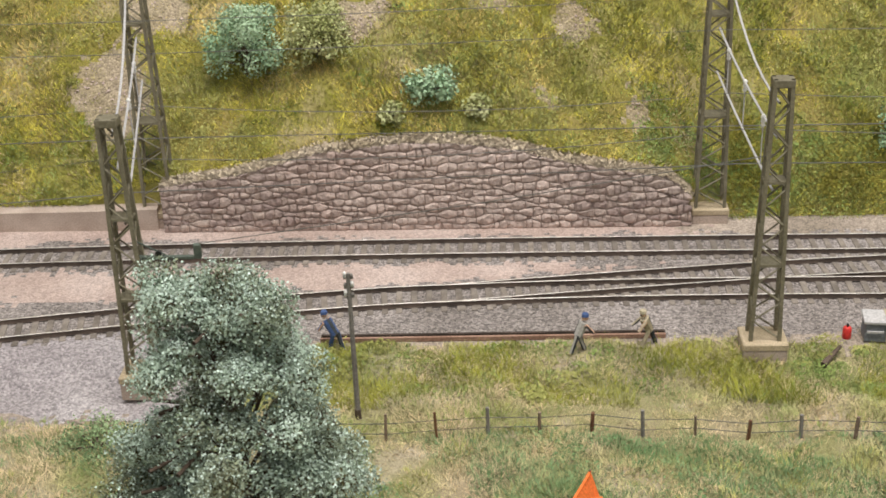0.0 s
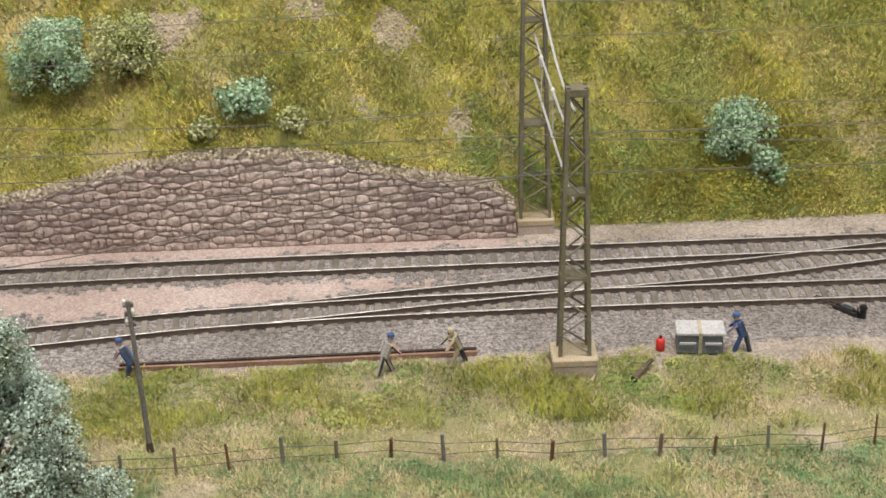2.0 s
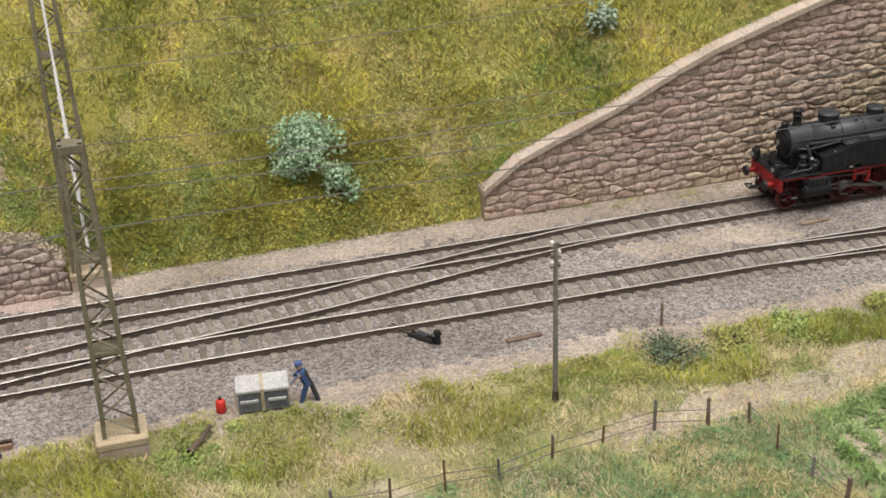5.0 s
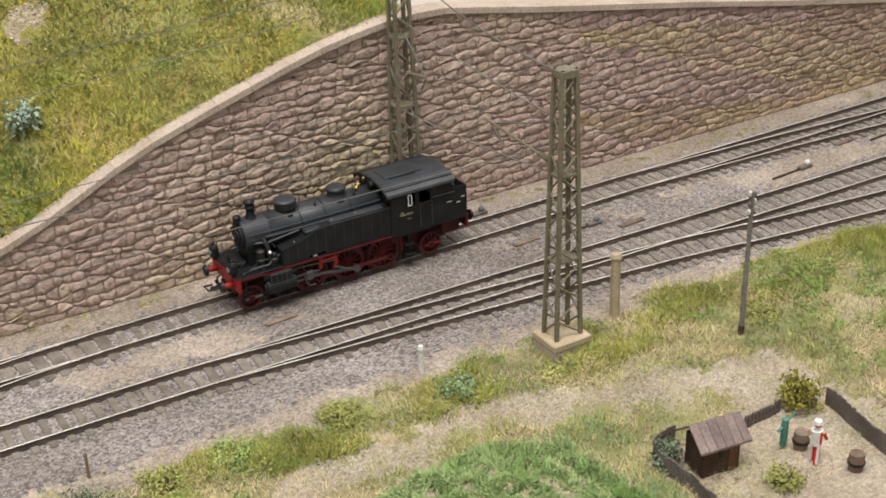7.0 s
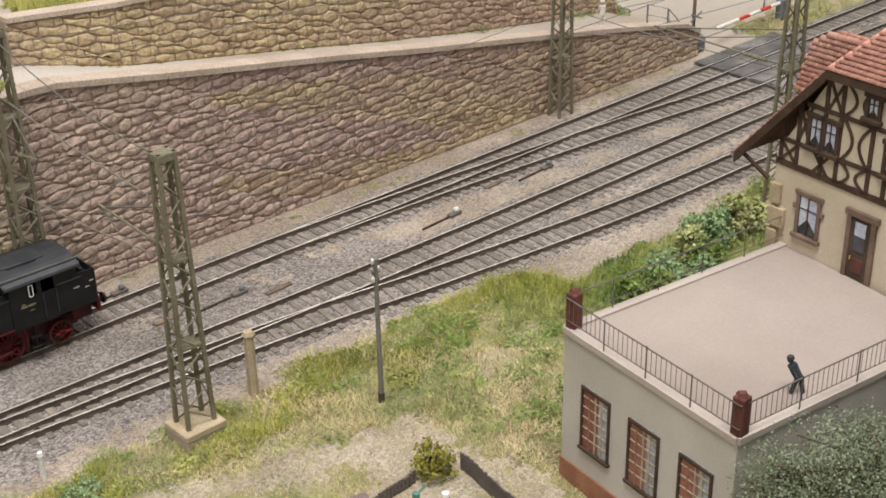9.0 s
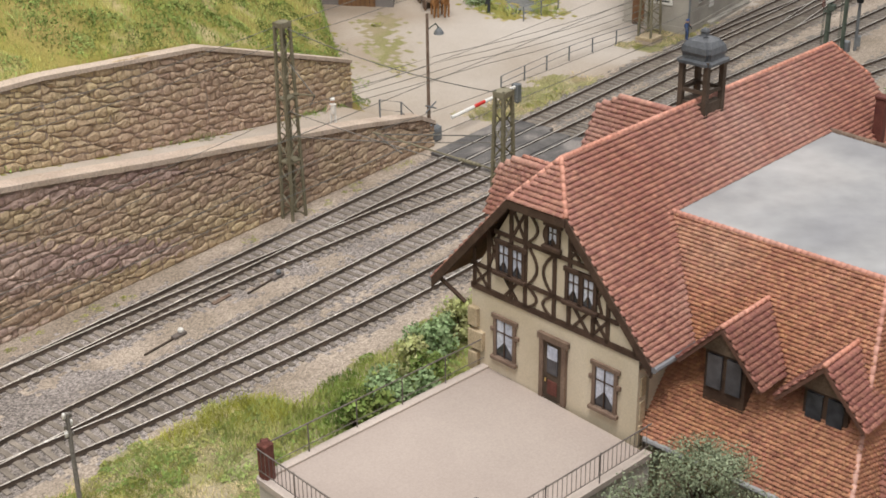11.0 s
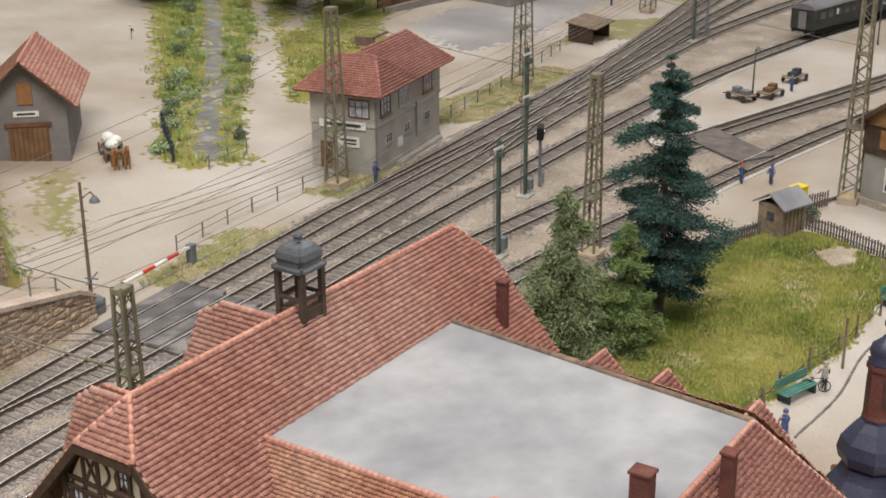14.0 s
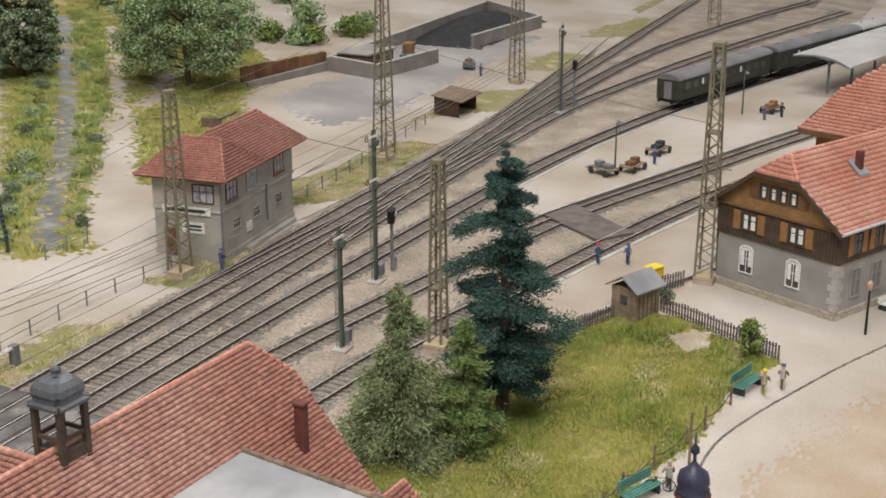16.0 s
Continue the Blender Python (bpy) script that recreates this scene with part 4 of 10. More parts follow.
ledge = part("wall_ledge", slab(B(), [(-80, 67.2, -0.3), (-19.6, 67.2, -0.3), (-19.6, 67.2, 1.25), (-24, 67.2, 1.15), (-80, 67.2, 0.9)], (0, 1.0, 0)), "basepink")
tagged(ledge, "low pinkish plastered ledge at the foot of the bank", "wall", kind="structure")


def coping(wall, x0, x1, y0, y1, thick, step):
    x = x0
    while x < x1:
        b = min(x + step * random.uniform(0.8, 1.2), x1)
        za, zb = (float(np.interp(t, CREST_X, CREST_Z)) for t in (x, b))
        bm = B()
        slab(bm, [(x + 0.004, y0, za - 0.04), (b - 0.004, y0, zb - 0.04), (b - 0.004, y1, zb - 0.04), (x + 0.004, y1, za - 0.04)], (0, 0, thick))
        bmesh.ops.bevel(bm, geom=bm.edges[:], offset=0.02, segments=1, affect="EDGES")
        part("coping_stone", bm, "cope", wall)
        x = b


coping(wall_b, 29.25, 106.6, 67.38, 68.55, 0.34, 1.7)

# ---- locomotive ----
def wheel_mesh(r, spokes, width=0.22):
    bm = B()
    n = 22
    for a, b in ((r, r * 0.84),):
        prof = [(b, -width / 2), (a, -width / 2), (a * 1.07, -width / 2), (a * 1.07, -width / 2 + 0.06), (a, -width / 2 + 0.06), (a, width / 2), (b, width / 2)]
        rings = [[bm.verts.new((q * math.cos(2 * math.pi * k / n), z, q * math.sin(2 * math.pi * k / n))) for k in range(n)] for q, z in prof]
        for u, v in zip(rings, rings[1:] + rings[:1]):
            for k in range(n):
                bm.faces.new((u[k], u[(k + 1) % n], v[(k + 1) % n], v[k]))
    rod(bm, (0, -0.12, 0), (0, 0.16, 0), r * 0.2, n=12)
    for k in range(spokes):
        t = 2 * math.pi * k / spokes
        rod(bm, (r * 0.12 * math.cos(t), 0, r * 0.12 * math.sin(t)), (r * 0.88 * math.cos(t), 0, r * 0.88 * math.sin(t)), 0.055, 0.04, 5)
    bmesh.ops.recalc_face_normals(bm, faces=bm.faces)
    return bm


def locomotive(x, y):
    """A tank locomotive: x along the track from the leading axle backwards, z from the ground."""
    th = thing("steam_locomotive", x, y, 0, 0, "black tank locomotive model with red frame and wheels", "locomotive")
    th.scale = (1.02, 1, 1)

    def P(name, bm, m, label="", smooth=False, at=None, parent=None):
        return part(name, bm, m, parent or th, label, smooth, at)

    rail = 0.285
    P("frame", box(B(), -0.55, -0.6, 0.95, 11.0, 0.6, 1.95), "reddark", "dark red frame")
    P("ashpan", box(B(), 5.2, -0.85, 0.75, 6.4, 0.85, 1.7, 0.06), "black")
    for x0, x1, s in ((-0.72, -0.55, -1), (11.05, 11.2, 1)):
        beam_ = P("buffer_beam", box(B(), x0, -1.5, 1.42, x1, 1.5, 2.12, 0.03), "beamred" if s < 0 else "red", "red buffer beam")
        for yy in (-0.95, 0.95):
            b = rod(B(), (x0, yy, 1.72), (x0 + s * 0.55, yy, 1.72), 0.15, 0.12, 12)
            bu = P("buffer", b, "beamred" if s < 0 else "black", "red buffer sleeve" if s < 0 else "", True, parent=beam_)
            P("buffer_head", rod(B(), (x0 + s * 0.5, yy, 1.72), (x0 + s * 0.62, yy, 1.72), 0.27, 0.24, 16), "black", parent=bu)
        b = box(B(), min(x0, x0 + s * 0.75), -0.14, 1.18, max(x0, x0 + s * 0.75), 0.14, 1.3, 0.03)
        tube(b, [(x0 + s * 0.55, -0.28, 1.28), (x0 + s * 0.95, -0.26, 1.34), (x0 + s * 0.95, 0.26, 1.34), (x0 + s * 0.55, 0.28, 1.28)], 0.05, 5)
        rod(b, (x0 + s * 0.3, 0, 1.3), (x0 + s * 0.5, 0, 1.62), 0.06, n=6)
        P("coupling", b, "black")
        for yy in (-0.45, 0.45):
            P("brake_hose", tube(B(), [(x0, yy, 1.6), (x0 + s * 0.22, yy, 1.5), (x0 + s * 0.25, yy, 1.15)], 0.05, 6), "black", parent=beam_)
        for yy in (-1.05, 1.05):
            b = lathe(B(), [(0.1, 2.12), (0.07, 2.2), (0.2, 2.3), (0.22, 2.36), (0.22, 2.72), (0.16, 2.82), (0.08, 2.86), (0.08, 2.96), (0.03, 2.99)], 10, x0 + s * 0.02, yy)
            lamp = P("lantern", b, "black", "black lantern")
            P("lens", rod(B(), (x0 + s * 0.2, yy, 2.53), (x0 + s * 0.26, yy, 2.53), 0.13, n=10), "plaststeel", "grey lens", parent=lamp)
    for wx, r, n in ((0.0, 0.56, 10), (3.0, 0.82, 14), (4.88, 0.82, 14), (6.75, 0.82, 14), (9.3, 0.56, 10)):
        for s in (-1, 1):
            b = wheel_mesh(r, n, 0.2)
            if s > 0:
                bmesh.ops.rotate(b, verts=b.verts, matrix=Matrix.Rotation(math.pi, 3, "Z"))
            w = P("wheel", b, "red", "red spoked wheel", at=place(wx, s * 0.93, rail + r))
            P("tyre_edge", rim_mesh(r, s), "rust", parent=w)
            if r > 0.8:
                P("balance_weight", slab(B(), [(r * 0.8 * math.cos(a), s * 0.1, r * 0.8 * math.sin(a)) for a in (0.6, 0.9, 1.2, 1.5, 1.8)], (0, s * 0.03, 0)), "reddark", parent=w)
                P("crank_pin", rod(B(), (0.26, s * 0.08, -0.22), (0.26, s * 0.34, -0.22), 0.09, n=8), "gear", parent=w)
        P("axle", rod(B(), (wx, -0.9, rail + r), (wx, 0.9, rail + r), 0.11), "black")
    for s in (-1, 1):
        # carrying axle bars and springs
        for wx in (0.0, 9.3):
            P("truck_bar", box(B(), wx - 0.3, s * 1.12 - 0.04, rail + 0.5, wx + 0.5, s * 1.12 + 0.04, rail + 0.6, 0.02), "plaststeel" if wx < 1 else "beamred")
            P("axle_box", box(B(), wx - 0.16, s * 1.08 - 0.08, rail + 0.42, wx + 0.16, s * 1.08 + 0.08, rail + 0.7, 0.03), "red")
        P("rear_truck", box(box(B(), 8.2, s * 0.7 - 0.06, 0.85, 10.3, s * 0.7 + 0.06, 1.5, 0.04), 9.9, s * 1.05 - 0.1, 1.2, 10.9, s * 1.05 + 0.1, 1.95, 0.04), "reddark")
        # cylinders
        b = box(B(), 0.72, s * 1.3 - 0.32, 0.98, 1.88, s * 1.3 + 0.3, 2.02, 0.1)
        rod(b, (0.6, s * 1.34, 1.28), (2.0, s * 1.34, 1.28), 0.36, n=18)
        rod(b, (0.52, s * 1.34, 1.28), (0.6, s * 1.34, 1.28), 0.25, n=14)
        rod(b, (0.5, s * 1.34, 1.82), (2.1, s * 1.34, 1.82), 0.2, n=14)
        cy = P("cylinder", b, "black", "black steam cylinder")
        for k in range(5):
            P("cylinder_band", box(B(), 0.8 + 0.25 * k, s * 1.62 - 0.02, 1.02, 0.84 + 0.25 * k, s * 1.62 + 0.02, 1.98), "boiler", parent=cy)
        # rods and valve gear
        P("slide_bar", box(box(B(), 1.95, s * 1.38 - 0.05, 1.36, 3.3, s * 1.38 + 0.05, 1.44), 1.95, s * 1.38 - 0.05, 1.12, 3.3, s * 1.38 + 0.05, 1.2), "gear", "grey steel slide bars")
        P("crosshead", box(B(), 2.6, s * 1.38 - 0.09, 1.06, 2.95, s * 1.38 + 0.09, 1.5, 0.03), "gear")
        b = slab(B(), [(2.75, s * 1.32, 1.22), (5.2, s * 1.32, 0.8), (5.2, s * 1.32, 0.98), (2.75, s * 1.32, 1.34)], (0, s * 0.08, 0))
        rod(b, (5.14, s * 1.26, 0.88), (5.14, s * 1.44, 0.88), 0.17, n=12)
        P("connecting_rod", b, "gear", "grey steel connecting rod")
        b = box(B(), 3.2, s * 1.2 - 0.04, 0.8, 7.05, s * 1.2 + 0.04, 0.96, 0.02)
        for wx in (3.26, 5.14, 7.01):
            rod(b, (wx, s * 1.14, 0.88), (wx, s * 1.27, 0.88), 0.16, n=10)
        P("coupling_rod", b, "red", "dark red coupling rod")
        P("gear_bracket", box(box(B(), 3.25, s * 1.35 - 0.12, 1.45, 3.42, s * 1.35 + 0.12, 2.05, 0.03), 3.3, s * 1.42 - 0.08, 1.78, 4.2, s * 1.42 + 0.08, 1.92, 0.03), "beamred", "bright red valve gear bracket")
        b = slab(B(), [(3.95, s * 1.4, 1.3), (4.1, s * 1.4, 1.3), (4.2, s * 1.4, 1.66), (4.12, s * 1.4, 1.98), (3.98, s * 1.4, 1.98), (4.04, s * 1.4, 1.66)], (0, s * 0.08, 0))
        P("expansion_link", b, "beamred")
        b = tube(B(), [(2.1, s * 1.36, 1.82), (3.0, s * 1.38, 1.78), (4.05, s * 1.42, 1.7)], 0.05, 6)
        tube(b, [(4.05, s * 1.46, 1.36), (5.0, s * 1.5, 0.92)], 0.05, 6)
        tube(b, [(2.75, s * 1.46, 1.1), (2.6, s * 1.46, 0.8), (3.0, s * 1.46, 0.78)], 0.04, 5)
        tube(b, [(2.45, s * 1.44, 1.9), (2.5, s * 1.48, 1.2), (2.62, s * 1.46, 0.84)], 0.045, 5)
        P("valve_gear", b, "gear", "grey steel valve gear")
        for wx in (2.05, 3.95, 5.82):
            P("brake_hanger", slab(B(), [(wx, s * 0.86, 1.5), (wx + 0.09, s * 0.86, 1.5), (wx + 0.05, s * 0.86, 0.72), (wx - 0.04, s * 0.86, 0.72)], (0, s * 0.12, 0)), "reddark")
        P("sand_pipe", tube(B(), [(5.9, s * 1.0, 2.1), (5.95, s * 1.1, 1.2), (6.0, s * 0.95, 0.5)], 0.035, 5), "red")
        P("sand_pipe", tube(B(), [(7.45, s * 1.35, 2.05), (7.6, s * 1.3, 1.2), (7.62, s * 0.95, 0.5)], 0.06, 6), "red")
        # valance: low at the front, level from the tank on
        b = slab(B(), [(-0.55, s * 1.5, 2.02), (0.45, s * 1.5, 2.02), (0.6, s * 1.5, 1.98), (1.45, s * 1.5, 1.98), (1.6, s * 1.5, 2.04), (7.0, s * 1.5, 2.04), (7.0, s * 1.5, 2.11), (1.58, s * 1.5, 2.11), (1.44, s * 1.5, 2.05), (0.62, s * 1.5, 2.05), (0.47, s * 1.5, 2.1), (-0.55, s * 1.5, 2.1)], (0, s * 0.05, 0))
        P("valance", b, "red", "dark red running board edge")
        # side tank with a raked front
        b = slab(B(), [(1.5, s * 1.5, 2.14), (2.75, s * 1.5, 2.14), (2.85, s * 1.5, 2.32), (3.6, s * 1.5, 2.32), (3.7, s * 1.5, 2.14), (7.0, s * 1.5, 2.14), (7.0, s * 1.5, 3.56), (3.95, s * 1.5, 3.56), (3.2, s * 1.5, 3.46), (2.5, s * 1.5, 3.16), (1.62, s * 1.5, 3.0), (1.5, s * 1.5, 2.95)], (0, -s * 0.72, 0))
        tank = P("side_tank", b, "black", "black riveted water tank with a raked front")
        for k in range(11):
            zt = float(np.interp(1.75 + 0.47 * k, [1.5, 2.5, 3.2, 3.95, 7], [2.9, 3.08, 3.38, 3.48, 3.48]))
            P("rivet_strip", box(B(), 1.75 + 0.47 * k, s * 1.5 - 0.012, 2.36, 1.77 + 0.47 * k, s * 1.5 + 0.014, zt), "boiler", parent=tank)
        P("tank_seam", box(B(), 3.9, s * 1.49 - 0.03, 3.53, 7.0, s * 1.49 + 0.03, 3.59), "boiler", parent=tank)
        P("tank_lid", box(B(), 3.95, s * 1.2 - 0.2, 3.55, 6.7, s * 1.2 + 0.16, 3.66, 0.03), "boiler", "dark grey tank lid", parent=tank)
        b = box(B(), 2.75, s * 1.12 - 0.22, 3.3, 3.6, s * 1.12 + 0.22, 3.5, 0.06)
        P("filler_lid", b, "boiler", parent=tank)
        for lx in (4.1, 5.3):
            P("lid_knob", ball(B(), lx, s * 1.28, 3.7, 0.045, u=6, v=5), "steel", "bright steel knob", parent=tank)
        P("lid_knob", ball(B(), 2.15, s * 1.38, 3.16, 0.05, u=6, v=5), "steel", parent=tank)
        P("tank_valve", box(B(), 2.95, s * 1.5 - 0.06, 2.2, 3.15, s * 1.5 + 0.02, 2.3, 0.02), "steel", parent=tank)
        # boiler ledge, handrail and pipes
        P("boiler_ledge", box(B(), 1.0, s * 0.86 - 0.1, 3.5, 7.0, s * 0.86 + 0.06, 3.57, 0.02), "boiler")
        b = tube(B(), [(0.25, s * 0.78, 3.72), (3.4, s * 0.82, 3.74), (6.95, s * 0.84, 3.78)], 0.03, 6)
        for hx in (0.6, 1.9, 3.2, 4.6, 6.0):
            rod(b, (hx, s * 0.7, 3.73), (hx, s * 0.84, 3.74), 0.03, n=5)
        P("handrail", b, "boiler", "thin grey boiler handrail")
        P("steam_pipe", tube(B(), [(0.95, s * 0.55, 3.5), (1.0, s * 0.95, 3.2), (1.05, s * 1.15, 2.6), (1.1, s * 1.2, 2.0)], 0.14, 9), "black", smooth=True)
        b = tube(B(), [(0.3, s * 0.95, 2.2), (0.5, s * 1.05, 2.5), (1.2, s * 1.12, 2.55), (1.6, s * 1.1, 2.6)], 0.05, 6)
        tube(b, [(0.35, s * 0.7, 3.3), (1.1, s * 0.95, 3.28), (2.6, s * 1.02, 3.5)], 0.045, 6)
        tube(b, [(1.4, s * 0.95, 2.95), (1.2, s * 0.9, 3.3), (1.6, s * 0.85, 3.5)], 0.045, 6)
        tube(b, [(-0.4, s * 1.25, 2.18), (0.1, s * 1.28, 2.35), (0.9, s * 1.3, 2.36), (1.1, s * 1.25, 2.5)], 0.055, 6)
        P("pipework", b, "boiler", "tangle of dark pipes")
        b = lathe(B(), [(0.2, 2.14), (0.22, 2.2), (0.17, 2.26), (0.17, 2.52), (0.24, 2.56), (0.24, 2.64), (0.19, 2.68), (0.19, 3.0), (0.22, 3.04), (0.12, 3.12)], 12, 0.62, s * 1.1)
        P("air_pump", b, "black", "black ribbed air pump")
        b = lathe(B(), [(0.14, 2.14), (0.14, 2.4), (0.2, 2.44), (0.2, 2.56), (0.12, 2.62), (0.13, 2.8), (0.06, 2.86)], 10, 1.22, s * 1.22)
        P("feed_pump", b, "black")
        P("valve_wheel", rod(B(), (1.0, s * 1.2, 2.86), (1.02, s * 1.24, 2.92), 0.09, n=8), "steel")
        P("front_step", box(box(B(), -0.5, s * 1.4 - 0.1, 1.3, -0.1, s * 1.4 + 0.08, 1.35), -0.35, s * 1.4 - 0.02, 1.3, -0.28, s * 1.4 + 0.02, 2.0), "black")
        for k in range(2):
            P("cab_step", box(B(), 7.7, s * 1.42 - 0.14, 0.85 + 0.5 * k, 8.2, s * 1.42 + 0.06, 0.9 + 0.5 * k, 0.01), "black")
        P("step_bracket", box(B(), 7.92, s * 1.4 - 0.02, 0.85, 8.0, s * 1.4 + 0.02, 2.0), "black")
        P("grab_rail", tube(B(), [(-0.45, s * 1.42, 2.12), (-0.45, s * 1.42, 2.75), (-0.3, s * 1.35, 2.8)], 0.03, 5), "black")
    P("running_board", box(B(), -0.72, -1.5, 2.1, 11.1, 1.5, 2.16, 0.015), "black")
    P("tool_chest", box(B(), -0.35, -0.55, 2.16, 0.15, 0.55, 2.42, 0.04), "black")
    P("boiler", rod(B(), (1.3, 0, 3.46), (7.0, 0, 3.46), 0.78, n=32), "boiler", "dark grey boiler", True)
    P("smokebox", rod(B(), (0.15, 0, 3.46), (1.35, 0, 3.46), 0.8, n=32), "boiler", smooth=False)
    P("firebox", box(B(), 4.9, -0.75, 2.2, 7.0, 0.75, 3.4, 0.1), "black")
    b = B()
    for r, xx in ((0.7, 0.1), (0.6, 0.02), (0.4, -0.05), (0.18, -0.09)):
        rod(b, (xx, 0, 3.46), (0.2, 0, 3.46), r, n=24)
    door = P("smokebox_door", b, "black", "black domed smokebox door")
    P("door_wheel", rod(B(), (-0.22, 0, 3.46), (-0.16, 0, 3.46), 0.14, n=10), "steel", parent=door)
    for zz in (3.2, 3.7):
        P("hinge_strap", box(B(), -0.03, -0.1, zz - 0.03, 0.08, 0.62, zz + 0.03), "black", parent=door)
    P("top_lantern", lathe(B(), [(0.05, 4.2), (0.18, 4.24), (0.18, 4.45), (0.1, 4.52)], 10, 0.1), "black")
    for xx in (1.36, 2.9, 4.1, 5.4):
        P("boiler_band", rod(B(), (xx - 0.03, 0, 3.46), (xx + 0.03, 0, 3.46), 0.792, n=32), "black")
    P("saddle", box(B(), 0.25, -0.62, 2.1, 1.3, 0.62, 2.9, 0.06), "black")
    P("chimney", lathe(B(), [(0.36, 4.1), (0.3, 4.2), (0.22, 4.3), (0.19, 4.5), (0.19, 4.72), (0.24, 4.74), (0.24, 4.8), (0.2, 4.82), (0.2, 4.95), (0.25, 4.98), (0.25, 5.06), (0.17, 5.06), (0.15, 4.8)], 18, 0.76), "black", "black chimney with a banded rim", True)
    dome = P("sand_dome", lathe(B(), [(0.5, 4.02), (0.4, 4.14), (0.36, 4.26), (0.5, 4.32), (0.52, 4.36), (0.52, 4.6), (0.54, 4.62), (0.53, 4.68), (0.4, 4.74), (0.1, 4.77)], 24, 2.45), "boiler", "dark grey sandbox on the boiler", True)
    for s in (-1, 1):
        P("sand_valve", rod(B(), (2.45, s * 0.3, 4.15), (2.45, s * 0.55, 4.02), 0.12, n=8), "black", parent=dome)
    P("steam_dome", lathe(B(), [(0.56, 4.02), (0.46, 4.16), (0.42, 4.25), (0.43, 4.5), (0.46, 4.52), (0.46, 4.6), (0.36, 4.67), (0.1, 4.7)], 24, 5.0), "boiler", "dark grey steam dome", True)
    for yy in (-0.15, 0.12):
        P("safety_valve", lathe(B(), [(0.1, 4.15), (0.08, 4.3), (0.12, 4.33), (0.12, 4.42), (0.05, 4.46)], 10, 6.1 + yy * 0.8, yy), "brass", "brass safety valve", True)
    P("whistle", lathe(B(), [(0.05, 4.15), (0.05, 4.45), (0.08, 4.47), (0.04, 4.6)], 8, 6.6, 0.3), "brass", "brass whistle", True)
    P("generator", rod(B(), (6.55, -0.3, 4.4), (6.9, -0.3, 4.4), 0.17, n=12), "black")
    P("boiler_stub", rod(rod(B(), (3.75, -0.35, 4.1), (3.75, -0.38, 4.28), 0.05, n=6), (5.75, -0.35, 4.1), (5.75, -0.38, 4.28), 0.05, n=6), "black")
    # cab: sides with a window, an open doorway and a quarter panel
    cab = B()
    for s in (-1, 1):
        yy0, yy1 = s * 1.52 - 0.035, s * 1.52 + 0.035
        box(cab, 7.0, yy0, 2.05, 8.55, yy1, 3.4)
        box(cab, 8.55, yy0, 1.95, 9.15, yy1, 3.4)
        for a, c in ((7.0, 7.75), (8.38, 8.5), (9.1, 9.75)):
            box(cab, a, yy0, 3.4, c, yy1, 4.08)
        box(cab, 7.0, yy0, 4.06, 9.75, yy1, 4.2)
    box(cab, 7.0, -1.5, 2.1, 7.07, 1.5, 3.5)
    slab(cab, [(7.0, -1.5, 3.4), (7.0, 1.5, 3.4), (7.0, 1.5, 4.22), (7.0, 0.8, 4.44), (7.0, -0.8, 4.44), (7.0, -1.5, 4.22)], (0.07, 0, 0))
    slab(cab, [(9.7, -1.5, 3.4), (9.7, 1.5, 3.4), (9.7, 1.5, 4.22), (9.7, 0.8, 4.44), (9.7, -0.8, 4.44), (9.7, -1.5, 4.22)], (0.06, 0, 0))
    c = P("cab", cab, "black", "black driver's cab with open windows")
    for s in (-1, 1):
        fr = box(box(box(box(B(), 7.82, s * 1.57 - 0.02, 3.42, 7.98, s * 1.57 + 0.02, 4.04), 8.28, s * 1.55 - 0.02, 3.4, 8.36, s * 1.55 + 0.02, 4.06), 7.78, s * 1.55 - 0.02, 3.38, 8.4, s * 1.55 + 0.02, 3.44), 7.75, s * 1.55 - 0.02, 3.44, 7.82, s * 1.55 + 0.02, 4.06)
        P("window_frame", fr, "black", parent=c)
        P("sliding_pane", box(box(box(box(B(), 7.88, s * 1.6 - 0.012, 3.42, 7.92, s * 1.6 + 0.012, 4.0), 8.06, s * 1.6 - 0.012, 3.42, 8.1, s * 1.6 + 0.012, 4.0), 7.88, s * 1.6 - 0.012, 3.96, 8.1, s * 1.6 + 0.012, 4.0), 7.88, s * 1.6 - 0.012, 3.42, 8.1, s * 1.6 + 0.012, 3.46), "white", "pale window frame", parent=c)
        for k, (a0, w0, h0) in enumerate(((7.45, 0.3, 2.98), (7.8, 0.34, 2.98), (7.5, 0.16, 3.12), (7.85, 0.2, 2.74))):
            P("number_plate", box(B(), a0, s * 1.56 - 0.01, h0, a0 + w0, s * 1.56 + 0.012, h0 + (0.09 if k < 2 else 0.05)), "brassdull", "small dull brass plate", parent=c)
        P("door_rail", rod(rod(B(), (8.52, s * 1.6, 2.2), (8.52, s * 1.6, 3.4), 0.025, n=5), (9.14, s * 1.6, 2.2), (9.14, s * 1.6, 3.4), 0.025, n=5), "boiler", parent=c)
        P("window_awning", box(B(), 7.7, s * 1.58 - 0.06, 4.08, 9.1, s * 1.58 + 0.04, 4.12), "boiler", parent=c)
        P("cab_floor_skirt", box(B(), 7.0, s * 1.5 - 0.03, 1.93, 8.55, s * 1.5 + 0.03, 2.05), "black", parent=c)
    roof = B()
    arc = [(-1.66, 4.12), (-1.62, 4.22), (-1.35, 4.36), (-0.95, 4.48), (-0.5, 4.55), (0, 4.58), (0.5, 4.55), (0.95, 4.48), (1.35, 4.36), (1.62, 4.22), (1.66, 4.12)]
    slab(roof, [(6.8, p, q) for p, q in arc] + [(6.8, p * 0.97, q - 0.07) for p, q in arc[::-1]], (3.6, 0, 0))
